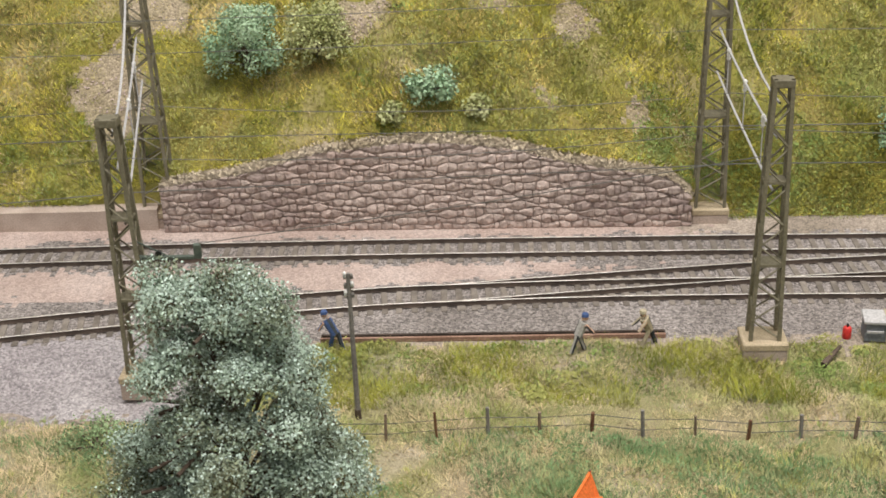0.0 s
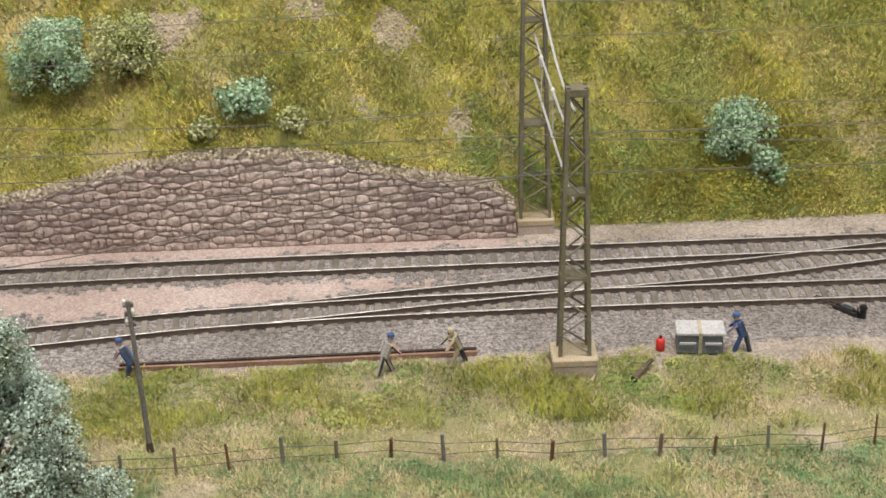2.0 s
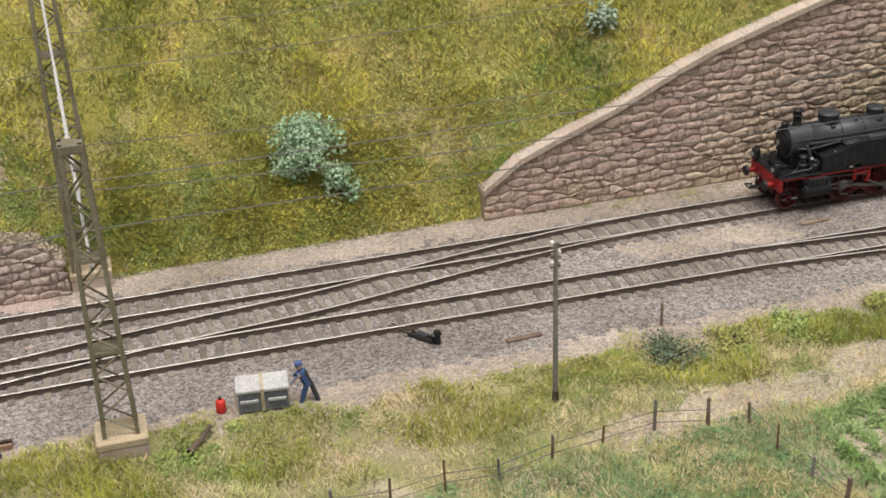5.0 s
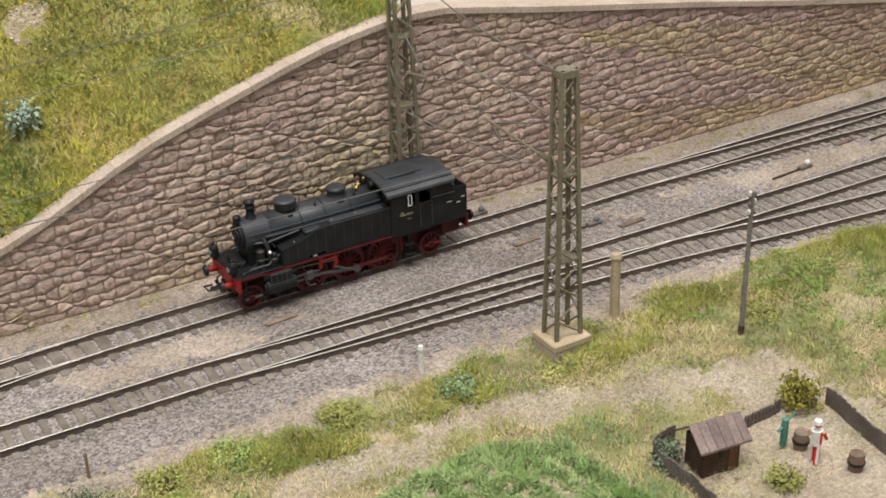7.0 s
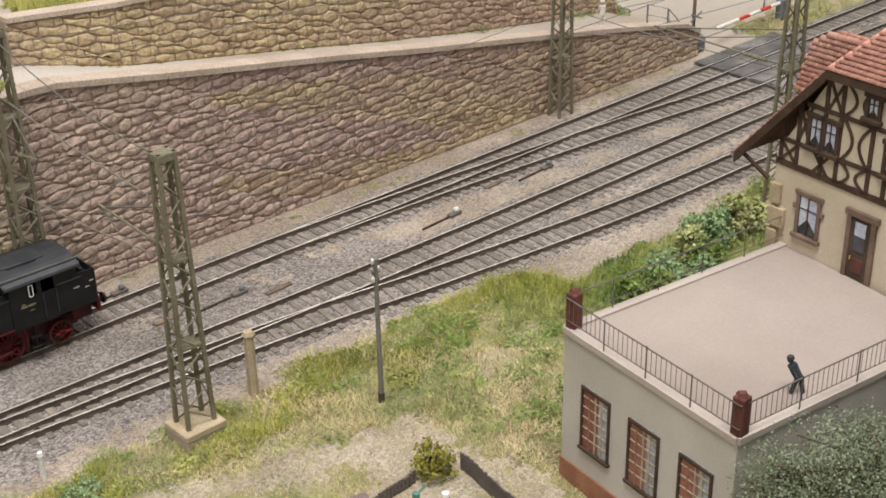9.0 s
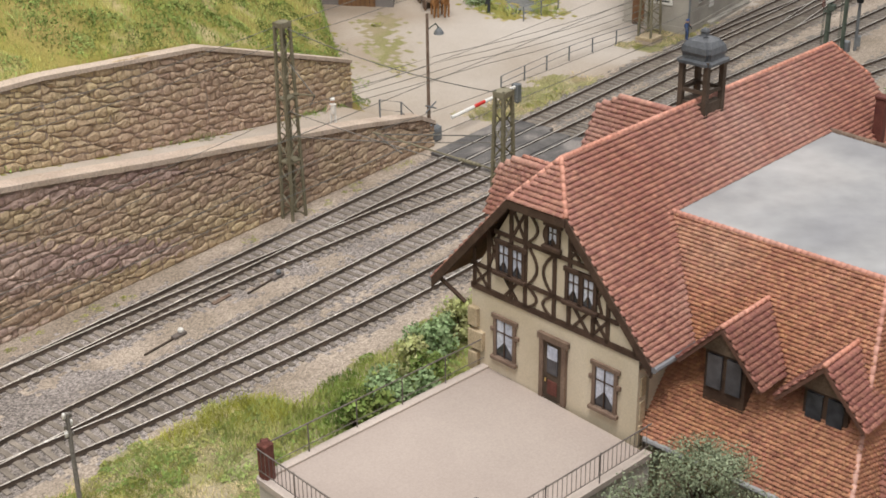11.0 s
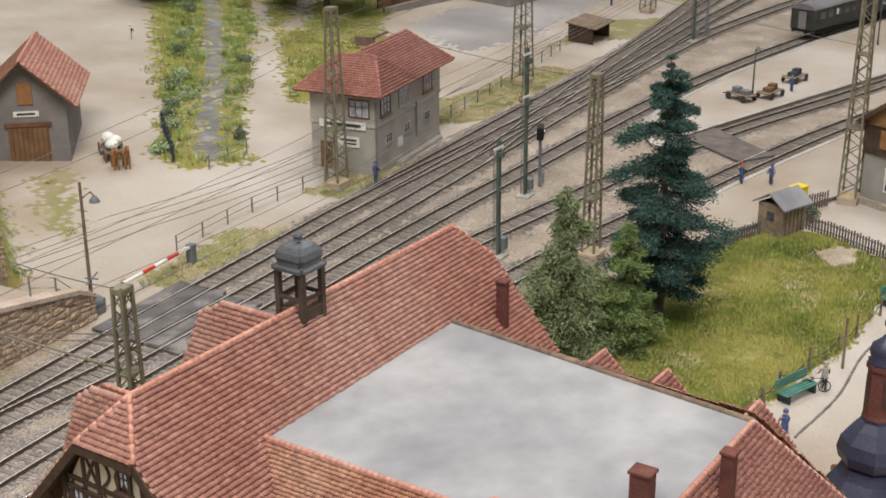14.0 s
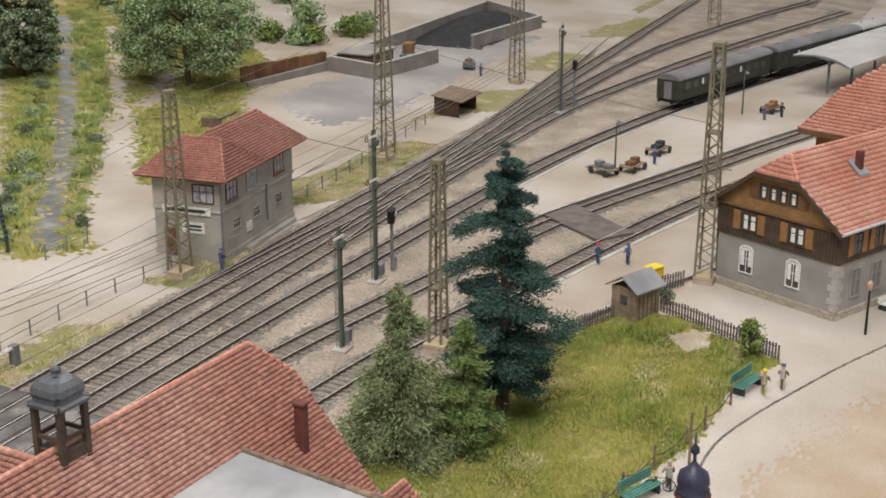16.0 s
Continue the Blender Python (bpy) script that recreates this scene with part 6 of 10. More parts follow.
def station():
    th = thing("station_building", 73.15, 35.75, 0, -5.7, "half-timbered station with red tiled roof and flat zinc roof", "building")
    Rz, W = 16.35, 4.9
    half, ez = 5.5, 10.1
    k = (Rz - ez) / half
    # walls
    b = B()
    slab(b, [(0, -W, 0), (0, W - 1.2, 0), (0, W - 1.2, 10.6), (0, 1.2, 14.7), (0, -1.2, 14.7), (0, -W, 10.6)], (0.5, 0, 0))
    west = part("gable_wall", b, "plaster", th, "cream plaster gable wall", at=place(0, 0, 0, -2.5))
    b = B()
    box(b, 0.5, W - 1.7, 0, 21.6, W - 1.2, 10.4)
    box(b, 0.5, -W, 0, 21.6, -W + 0.5, 10.4)
    slab(b, [(21.1, -W, 0), (21.1, W - 1.2, 0), (21.1, W - 1.2, 10.6), (21.1, 1.2, 14.7), (21.1, -1.2, 14.7), (21.1, -W, 10.6)], (0.5, 0, 0))
    part("side_wall", b, "plaster", th)
    for n in range(9):
        z = 0.3 + n * 1.02
        quo = B()
        box(quo, -0.07, W - 1.2 - (0.75 if n % 2 else 0.45), z, 0.3, W - 1.15, z + 0.85, 0.03)
        part("quoin", quo, "concrete", th, "sandstone quoin")
        quo = B()
        box(quo, -0.07, -W - 0.05, z, 0.3, -W + (0.75 if n % 2 else 0.45), z + 0.85, 0.03)
        part("quoin", quo, "concrete", th, "sandstone quoin")
    # half-timbering above z = 9.9
    tb = B()
    z0, z1, z2 = 10.25, 11.25, 13.0
    beam(tb, (0, -W, z0), (0, W - 1.2, z0), 0.26)
    beam(tb, (0, -3.9, z1), (0, 3.7, z1), 0.18)
    beam(tb, (0, -2.6, z2), (0, 2.4, z2), 0.18)
    beam(tb, (0, -1.4, 14.45), (0, 1.3, 14.45), 0.2)
    for y in (-4.7, -3.4, -2.7, -1.5, -0.75, 0.75, 1.5, 2.7, 3.5):
        top = min(14.4, 15.9 - abs(y) * k)
        beam(tb, (0, y, z0), (0, y, max(top, z0 + 0.5)), 0.18)
    for a, c in ((-3.4, -2.7), (2.7, 3.5), (1.16, 1.84), (-2.44, -1.76)):
        beam(tb, (0, a, z0 + 0.1), (0, c, z1 - 0.1), 0.12)
        beam(tb, (0, c, z0 + 0.1), (0, a, z1 - 0.1), 0.12)
    for a, c, za, zb in ((2.15, 2.7, z1, z2), (-3.1, -2.7, z1, z2 - 0.4), (0.8, 1.4, z2, 14.3), (-2.0, -1.5, z2, 13.8)):
        beam(tb, (0, a, za + 0.1), (0, c, zb - 0.1), 0.11)
        beam(tb, (0, c, za + 0.1), (0, a, zb - 0.1), 0.11)
    for zc, hh in ((10.75, 0.45), (12.1, 0.82), (13.7, 0.62)):
        for sgn in (-1, 1):
            arc = [(0, -0.02 + sgn * (0.62 - 0.46 * math.sin(math.radians(t))), zc - hh + 2 * hh * t / 180) for t in range(0, 181, 20)]
            for p, q in zip(arc, arc[1:]):
                beam(tb, p, q, 0.11)
    part("timber_frame", tb, "timber", west, "dark timber framing")
    for y in (1.5, -2.1):
        for d in (-0.36, 0.36):
            sash_window(y + d, 11.4, 0.5, 1.15, west, -0.03, "timber")
    sash_window(-0.65, 13.35, 0.42, 0.75, west, -0.03, "timber")
    sash_window(1.8, 7.55, 0.9, 1.65, west)
    sash_window(-3.4, 7.45, 0.9, 1.7, west)
    door = part("door", box(B(), -0.1, -1.3, 6.7, 0.02, -0.35, 9.3, 0.02), "timber2", west, "dark brown panelled door")
    part("door_frame", box(box(box(B(), -0.16, -1.5, 6.7, 0.02, -1.3, 9.5), -0.16, -0.35, 6.7, 0.02, -0.15, 9.5), -0.18, -1.6, 9.3, 0.02, -0.05, 9.55), "brownstone", door)
    part("door_glass", box(B(), -0.13, -1.1, 7.9, -0.09, -0.55, 8.9), "darkglass", door)
    part("door_curtain", box(B(), -0.14, -1.08, 8.55, -0.128, -0.57, 9.12), "lace", door)
    part("door_panel", box(B(), -0.13, -1.08, 6.95, -0.09, -0.57, 7.6, 0.02), "brick", door, "red-brown lower panel")
    part("door_handle", box(B(), -0.18, -0.55, 7.5, -0.12, -0.48, 7.65), "brass", door)
    # main roof
    u0, u1 = -0.3, 22.6
    hipu = 1.4
    hz = 14.75
    hw = (Rz - hz) / k
    roof_plane("roof_south", [(u0, -half, ez), (u1, -half, ez), (u1, -hw, hz), (u1 - hipu, 0, Rz), (u0 + hipu, 0, Rz), (u0, -hw, hz)], "tile", th)
    roof_plane("roof_north", [(u1, half, ez), (u0, half, ez), (u0, hw, hz), (u0 + hipu, 0, Rz), (u1 - hipu, 0, Rz), (u1, hw, hz)], "tile", th)
    roof_plane("roof_hip", [(u0 - 0.05, hw, hz), (u0 - 0.05, -hw, hz), (u0 + hipu, 0, Rz)], "tile", th)
    roof_plane("roof_hip", [(u1 + 0.05, -hw, hz), (u1 + 0.05, hw, hz), (u1 - hipu, 0, Rz)], "tile", th)
    ridge_tiles((u0 + hipu, 0, Rz), (u1 - hipu, 0, Rz), "tile3", th)
    for s in (-1, 1):
        ridge_tiles((u0, s * hw, hz), (u0 + hipu, 0, Rz), "tile3", th)
        ridge_tiles((u1, s * hw, hz), (u1 - hipu, 0, Rz), "tile3", th)
        for uu in (u0 - 0.06, u1 - 0.1):
            bb = slab(B(), [(uu, s * half, ez - 0.45), (uu, s * half, ez + 0.02), (uu, s * hw, hz + 0.02), (uu, s * hw, hz - 0.45)], (0.16, 0, 0))
            part("barge_board", bb, "timber", th, "dark barge board")
        part("gutter", rod(B(), (u0, s * (half + 0.1), ez - 0.1), (u1, s * (half + 0.1), ez - 0.1), 0.13, n=8), "zinc", th, "grey gutter")
    part("barge_board", box(B(), u0 - 0.12, -hw, hz - 0.35, u0 + 0.05, hw, hz - 0.02), "timber", th)
    # eaves brackets on the gable
    br = B()
    for s in (-1, 1):
        rod(br, (0, s * 4.2 - 0.3, 9.4), (-0.2, s * 5.4, 10.3), 0.1, n=5)
    part("bracket", br, "timber", th)
    # cross gablets on the north slope
    for uc, zt, vl in ((3.0, 15.0, 4.3), (10.1, 15.6, 4.8)):
        hw2, drop = (1.45, 2.2) if uc < 5 else (2.0, 2.6)
        v1 = 0.4
        roof_plane("gablet_roof", [(uc - hw2, v1, zt - drop), (uc - hw2, vl, zt - drop), (uc - 0.6, vl, zt - 0.4), (uc, vl - 0.9, zt), (uc, v1, zt)], "tile", th)
        roof_plane("gablet_roof", [(uc + hw2, vl, zt - drop), (uc + hw2, v1, zt - drop), (uc, v1, zt), (uc, vl - 0.9, zt), (uc + 0.6, vl, zt - 0.4)], "tile", th)
        ridge_tiles((uc, v1, zt), (uc, vl - 0.9, zt), "tile3", th, 0.1)
        part("gablet_wall", slab(B(), [(uc - 1.4, vl - 0.3, zt - 4.5), (uc + 1.4, vl - 0.3, zt - 4.5), (uc + 1.4, vl - 0.3, zt - 2), (uc + 0.5, vl - 0.3, zt - 0.6), (uc - 0.5, vl - 0.3, zt - 0.6), (uc - 1.4, vl - 0.3, zt - 2)], (0, -0.4, 0)), "plaster", th)
    # flat-roofed wing
    fz = 13.6
    b = slab(B(), [(5.1, -2.35, fz - 0.25), (17.4, -2.35, fz - 0.25), (15.8, -16.8, fz - 0.25), (6.0, -16.8, fz - 0.25), (6.0, -11.6, fz - 0.25), (5.1, -11.4, fz - 0.25)], (0, 0, 0.25))
    part("flat_roof", b, "zinc", th, "weathered grey zinc flat roof")
    b = B()
    box(b, 1.0, -12.6, 0, 19.0, -5.2, 7.9)
    box(b, 2.6, -20.8, 0, 18.6, -12.0, 7.9)
    part("wing_wall", b, "plaster", th)
    roof_plane("wing_roof", [(0.0, -13.4, 6.9), (0.0, -5.0, 6.9), (1.9, -3.6, 9.4), (5.1, -2.35, fz), (5.1, -11.4, fz)], "tilew", th, 0.14, 0.16)
    roof_plane("wing_roof", [(1.3, -22.4, 6.9), (1.3, -11.6, 6.9), (6.0, -11.4, fz), (6.0, -16.8, fz)], "tile2", th)
    roof_plane("wing_roof", [(1.44, -13.84, 6.9), (0.0, -13.4, 6.9), (5.1, -11.4, fz), (6.0, -11.7, fz)], "tilew", th, 0.14, 0.16)
    roof_plane("wing_roof", [(1.3, -22.4, 6.9), (20.3, -22.4, 6.9), (15.8, -16.8, fz), (6.0, -16.8, fz)], "tile2", th)
    roof_plane("wing_roof", [(19.4, -20.8, 8.6), (20.8, -4.0, 8.6), (17.4, -2.35, fz), (15.8, -16.8, fz)], "tilew", th, 0.14, 0.16)
    for p, q in (((5.1, -2.35, fz), (5.1, -11.4, fz)), ((5.1, -11.4, fz), (6.0, -11.6, fz)), ((6.0, -11.6, fz), (6.0, -16.8, fz)), ((6.0, -16.8, fz), (15.8, -16.8, fz))):
        ridge_tiles(p, q, "tile", th, 0.12, 0.26)
    ridge_tiles((15.8, -16.8, fz), (17.4, -2.35, fz), "wood", th, 0.15, 0.6, "edge_board")
    for p, q in (((5.1, -11.4, fz), (0.1, -13.4, 6.95)), ((6.0, -16.8, fz), (1.3, -22.4, 6.95)), ((15.8, -16.8, fz), (20.3, -22.4, 6.95)), ((4.8, -2.4, fz), (1.4, -5.2, 9.6))):
        ridge_tiles(p, q, "tile", th, 0.11, 0.34)
    part("gutter", rod(B(), (-0.1, -13.3, 6.85), (-0.1, -5.2, 6.85), 0.12, n=8), "zinc", th)
    # gabled dormers on the west slope
    for vc, zt, uf, ur in ((-7.6, 12.05, 0.75, 4.0), (-11.3, 11.7, 1.3, 3.9)):
        dm = part("dormer", box(B(), uf + 0.5, vc - 0.85, 8.3, ur, vc + 0.85, zt - 1.25), "timber", th, "gabled dormer with tiled roof")
        for s in (-1, 1):
            roof_plane("dormer_roof", [(ur, vc + s * 1.75, zt - 1.9), (uf, vc + s * 1.75, zt - 1.9), (uf, vc, zt), (ur, vc, zt)], "tile2", dm)
        part("dormer_gable", slab(B(), [(uf + 0.45, vc - 1.05, zt - 1.3), (uf + 0.45, vc + 1.05, zt - 1.3), (uf + 0.45, vc, zt - 0.25)], (0.3, 0, 0)), "wood", dm)
        ridge_tiles((uf, vc, zt + 0.03), (ur, vc, zt + 0.03), "tile3", dm, 0.1, 0.36)
        for d in (-0.4, 0.4):
            part("pane", box(B(), uf + 0.4, vc + d - 0.3, 9.3, uf + 0.5, vc + d + 0.3, zt - 1.4), "darkglass", dm)
    # small gablets on the east side
    for vc, zt, u0, hw2 in ((-9.4, 13.6, 16.9, 1.0), (-12.4, 13.65, 16.5, 1.35), (-16.4, 13.6, 16.0, 1.5)):
        u1 = u0 + 1.45
        for q in (-1, 1):
            roof_plane("gablet_roof", [(u1, vc + q * hw2, zt - hw2), (u0 - 0.1, vc + q * hw2, zt - hw2), (u0, vc, zt), (u1, vc, zt)], "tile2", th)
            ridge_tiles((u1, vc, zt + 0.02), (u1, vc + q * hw2, zt - hw2 + 0.02), "tile", th, 0.08, 0.3)
        ridge_tiles((u0, vc, zt + 0.02), (u1, vc, zt + 0.02), "tile", th, 0.09, 0.36)
        part("gablet_wall", slab(B(), [(u1 - 0.15, vc - hw2 + 0.2, zt - hw2 - 1.2), (u1 - 0.15, vc + hw2 - 0.2, zt - hw2 - 1.2), (u1 - 0.15, vc + hw2 - 0.2, zt - hw2), (u1 - 0.15, vc, zt - 0.25), (u1 - 0.15, vc - hw2 + 0.2, zt - hw2)], (-0.3, 0, 0)), "plaster", th)
    for uu, vv, zb, hh, sx, sy in ((20.3, -3.3, 11.6, 3.0, 0.22, 0.24), (8.2, -15.9, fz - 0.2, 1.5, 0.3, 0.36), (11.4, -17.6, 12.0, 2.6, 0.22, 0.24)):
        ch = part("chimney", box(B(), uu - sx, vv - sy, zb, uu + sx, vv + sy, zb + hh, 0.05), "brick", th, "dark red brick chimney")
        part("chimney_cap", box(B(), uu - sx - 0.05, vv - sy - 0.05, zb + hh - 0.02, uu + sx + 0.05, vv + sy + 0.05, zb + hh + 0.12, 0.03), "brick", ch)
    # bell turret
    tu = part("bell_turret", box(B(), 9.8, -0.55, 15.2, 11.1, 0.75, 16.3), "timber2", th, "open bell turret with slate dome")
    for sx in (9.85, 11.05):
        for sy in (-0.5, 0.7):
            part("turret_post", box(B(), sx - 0.11, sy - 0.11, 15.6, sx + 0.11, sy + 0.11, 18.1), "timber2", tu)
    part("turret_rail", box(box(box(box(B(), 9.8, -0.55, 16.7, 11.1, -0.45, 16.85), 9.8, 0.65, 16.7, 11.1, 0.75, 16.85), 9.8, -0.5, 16.7, 9.9, 0.7, 16.85), 11.0, -0.5, 16.7, 11.1, 0.7, 16.85), "timber2", tu)
    dome = lathe(B(), [(1.2, 17.95), (1.2, 18.08), (0.98, 18.14), (0.98, 18.26), (1.06, 18.42), (0.98, 18.68), (0.74, 18.88), (0.4, 18.98), (0.2, 19.02), (0.16, 19.12), (0.22, 19.2), (0.16, 19.3), (0.03, 19.36)], 4)
    bmesh.ops.rotate(dome, verts=dome.verts, matrix=Matrix.Rotation(math.radians(45), 3, "Z"))
    bmesh.ops.bevel(dome, geom=[e for e in dome.edges if abs(e.verts[0].co.z - e.verts[1].co.z) > 0.01 and max(v.co.z for v in e.verts) < 19.0], offset=0.16, segments=2, affect="EDGES")
    bmesh.ops.translate(dome, verts=dome.verts, vec=(10.45, 0.1, 0))
    part("turret_dome", dome, "slate", tu, "slate dome")
    return th


station()


def terrace():
    th = thing("terrace_annex", 0, 0, 0, 0, "pale rendered annex with a roof terrace and iron railing", "building")
    c = [(62.2, 40.4), (60.8, 31.7), (72.0, 30.0), (73.7, 38.7)]
    z = 6.65
    b = slab(B(), [(x, y, 0.9) for x, y in c], (0, 0, z - 0.95))
    part("outer_wall", b, "plaster2", th, "pale grey rendered walls")
    mid = (sum(p[0] for p in c) / 4, sum(p[1] for p in c) / 4)
    grow = lambda f: [(mid[0] + (x - mid[0]) * f, mid[1] + (y - mid[1]) * f) for x, y in c]
    part("plinth", slab(B(), [(x, y, 0) for x, y in grow(1.012)], (0, 0, 1.0)), "plinth", th, "red brick plinth")
    part("terrace_floor", slab(B(), [(x, y, z - 0.1) for x, y in grow(0.985)], (0, 0, 0.15)), "terrace", th, "dusty pink terrace floor")
    for k, (a, d) in enumerate(zip(c, c[1:] + c[:1])):
        if k == 2:
            continue
        ux, uy = d[0] - a[0], d[1] - a[1]
        L = math.hypot(ux, uy)
        ux, uy = ux / L, uy / L
        n = (-uy, ux) if k else (-uy, ux)
        nx, ny = (uy, -ux)
        if (a[0] - mid[0]) * nx + (a[1] - mid[1]) * ny < 0:
            nx, ny = -nx, -ny
        part("coping", slab(B(), [(a[0] + nx * 0.1, a[1] + ny * 0.1, z - 0.1), (d[0] + nx * 0.1, d[1] + ny * 0.1, z - 0.1), (d[0] - nx * 0.28, d[1] - ny * 0.28, z - 0.1), (a[0] - nx * 0.28, a[1] - ny * 0.28, z - 0.1)], (0, 0, 0.24)), "terracecope", th, "pale pinkish parapet edge")
        rl = part("railing", rod(rod(B(), (a[0], a[1], z + 1.35), (d[0], d[1], z + 1.35), 0.03, n=6), (a[0], a[1], z + 0.45), (d[0], d[1], z + 0.45), 0.02, n=5), "railrust", th, "thin iron railing")
        n = int(L / 0.24) if k < 2 else int(L / 2.3)
        for i in range(1, n):
            p = (a[0] + ux * L * i / n, a[1] + uy * L * i / n)
            part("baluster", rod(B(), (p[0], p[1], z + (0.1 if k > 1 else 0.45)), (p[0], p[1], z + 1.35), 0.013 if k < 2 else 0.028, n=5), "railrust", rl)
        if k < 2:
            for i in range(1, 4):
                p = (a[0] + ux * L * i / 4, a[1] + uy * L * i / 4)
                part("post", rod(B(), (p[0], p[1], z + 0.1), (p[0], p[1], z + 1.42), 0.03, n=6), "railrust", rl)
        if k == 0:
            for i in range(3):
                f = (0.13 + 0.295 * i) * L
                q = lambda s, t, d=0.0: (a[0] + ux * (f + s) + nx * d, a[1] + uy * (f + s) + ny * d, t)
                pane = lambda bm, s0, t0, s1, t1, d0, d1: slab(bm, [q(s0, t0, d0), q(s1, t0, d0), q(s1, t1, d0), q(s0, t1, d0)], (nx * (d1 - d0), ny * (d1 - d0), 0))
                wn = part("window", pane(B(), 0, 2.2, 1.6, 4.85, -0.02, 0.02), "glass", th, "tall window with red-brown bars")
                for s0, s1 in ((0.0, 0.1), (1.5, 1.6)):
                    part("window_jamb", pane(B(), s0, 2.2, s1, 4.85, 0.02, 0.1), "timber", wn)
                part("window_head", pane(B(), 0.1, 4.72, 1.5, 4.85, 0.02, 0.1), "timber", wn)
                for s0 in (0.42, 0.76, 1.1):
                    part("glazing_bar", pane(B(), s0, 2.2, s0 + 0.06, 4.72, 0.02, 0.06), "beige" if s0 > 0.5 else "plinth", wn)
                for t0 in (2.6, 3.05, 3.5, 3.95, 4.4):
                    part("glazing_bar", pane(B(), 0.1, t0, 1.5, t0 + 0.05, 0.02, 0.055), "beige", wn)
                part("blind", pane(B(), 0.1, 2.2, 0.95, 4.72, 0.022, 0.03), "tile2", wn, "reddish blind")
                part("window_sill", pane(B(), -0.05, 2.08, 1.65, 2.2, 0.0, 0.16), "timber", wn)
    for x, y in grow(0.955)[:2]:
        p = B()
        box(p, x - 0.23, y - 0.23, z, x + 0.23, y + 0.23, z + 1.55, 0.04)
        lathe(p, [(0.27, z + 1.53), (0.16, z + 1.68), (0.02, z + 1.72)], 4, x, y)
        part("corner_pillar", p, "brick", th, "dark red brick pillar")


terrace()

# ---- signal box, houses and platforms ----
def pane_window(bm_parent, name, p, u, w, h, out, label="", bars=2, frame_m="brown", glass_m="darkglass"):
    """A window on any upright wall: p lower left corner, u along the wall, out the way it faces."""
    p, u, o, z = Vector(p), Vector(u).normalized(), Vector(out).normalized(), Vector((0, 0, 1))
    q = lambda s, t, d=0.0: p + u * s + z * t + o * d
    win = part(name, slab(B(), [q(0, 0, 0.0), q(w, 0, 0.0), q(w, h, 0.0), q(0, h, 0.0)], o * 0.04), glass_m, bm_parent, label)
    f = B()
    t = 0.09
    for a, b, c, d in ((-t, -t, w + t, 0), (-t, h, w + t, h + t), (-t, 0, 0, h), (w, 0, w + t, h)):
        slab(f, [q(a, b, 0.01), q(c, b, 0.01), q(c, d, 0.01), q(a, d, 0.01)], o * 0.09)
    for k in range(1, bars):
        s = w * k / bars
        slab(f, [q(s - 0.03, 0, 0.03), q(s + 0.03, 0, 0.03), q(s + 0.03, h, 0.03), q(s - 0.03, h, 0.03)], o * 0.05)
    slab(f, [q(0, h * 0.6, 0.03), q(w, h * 0.6, 0.03), q(w, h * 0.6 + 0.06, 0.03), q(0, h * 0.6 + 0.06, 0.03)], o * 0.05)
    part("window_frame", f, frame_m, win)
    return win


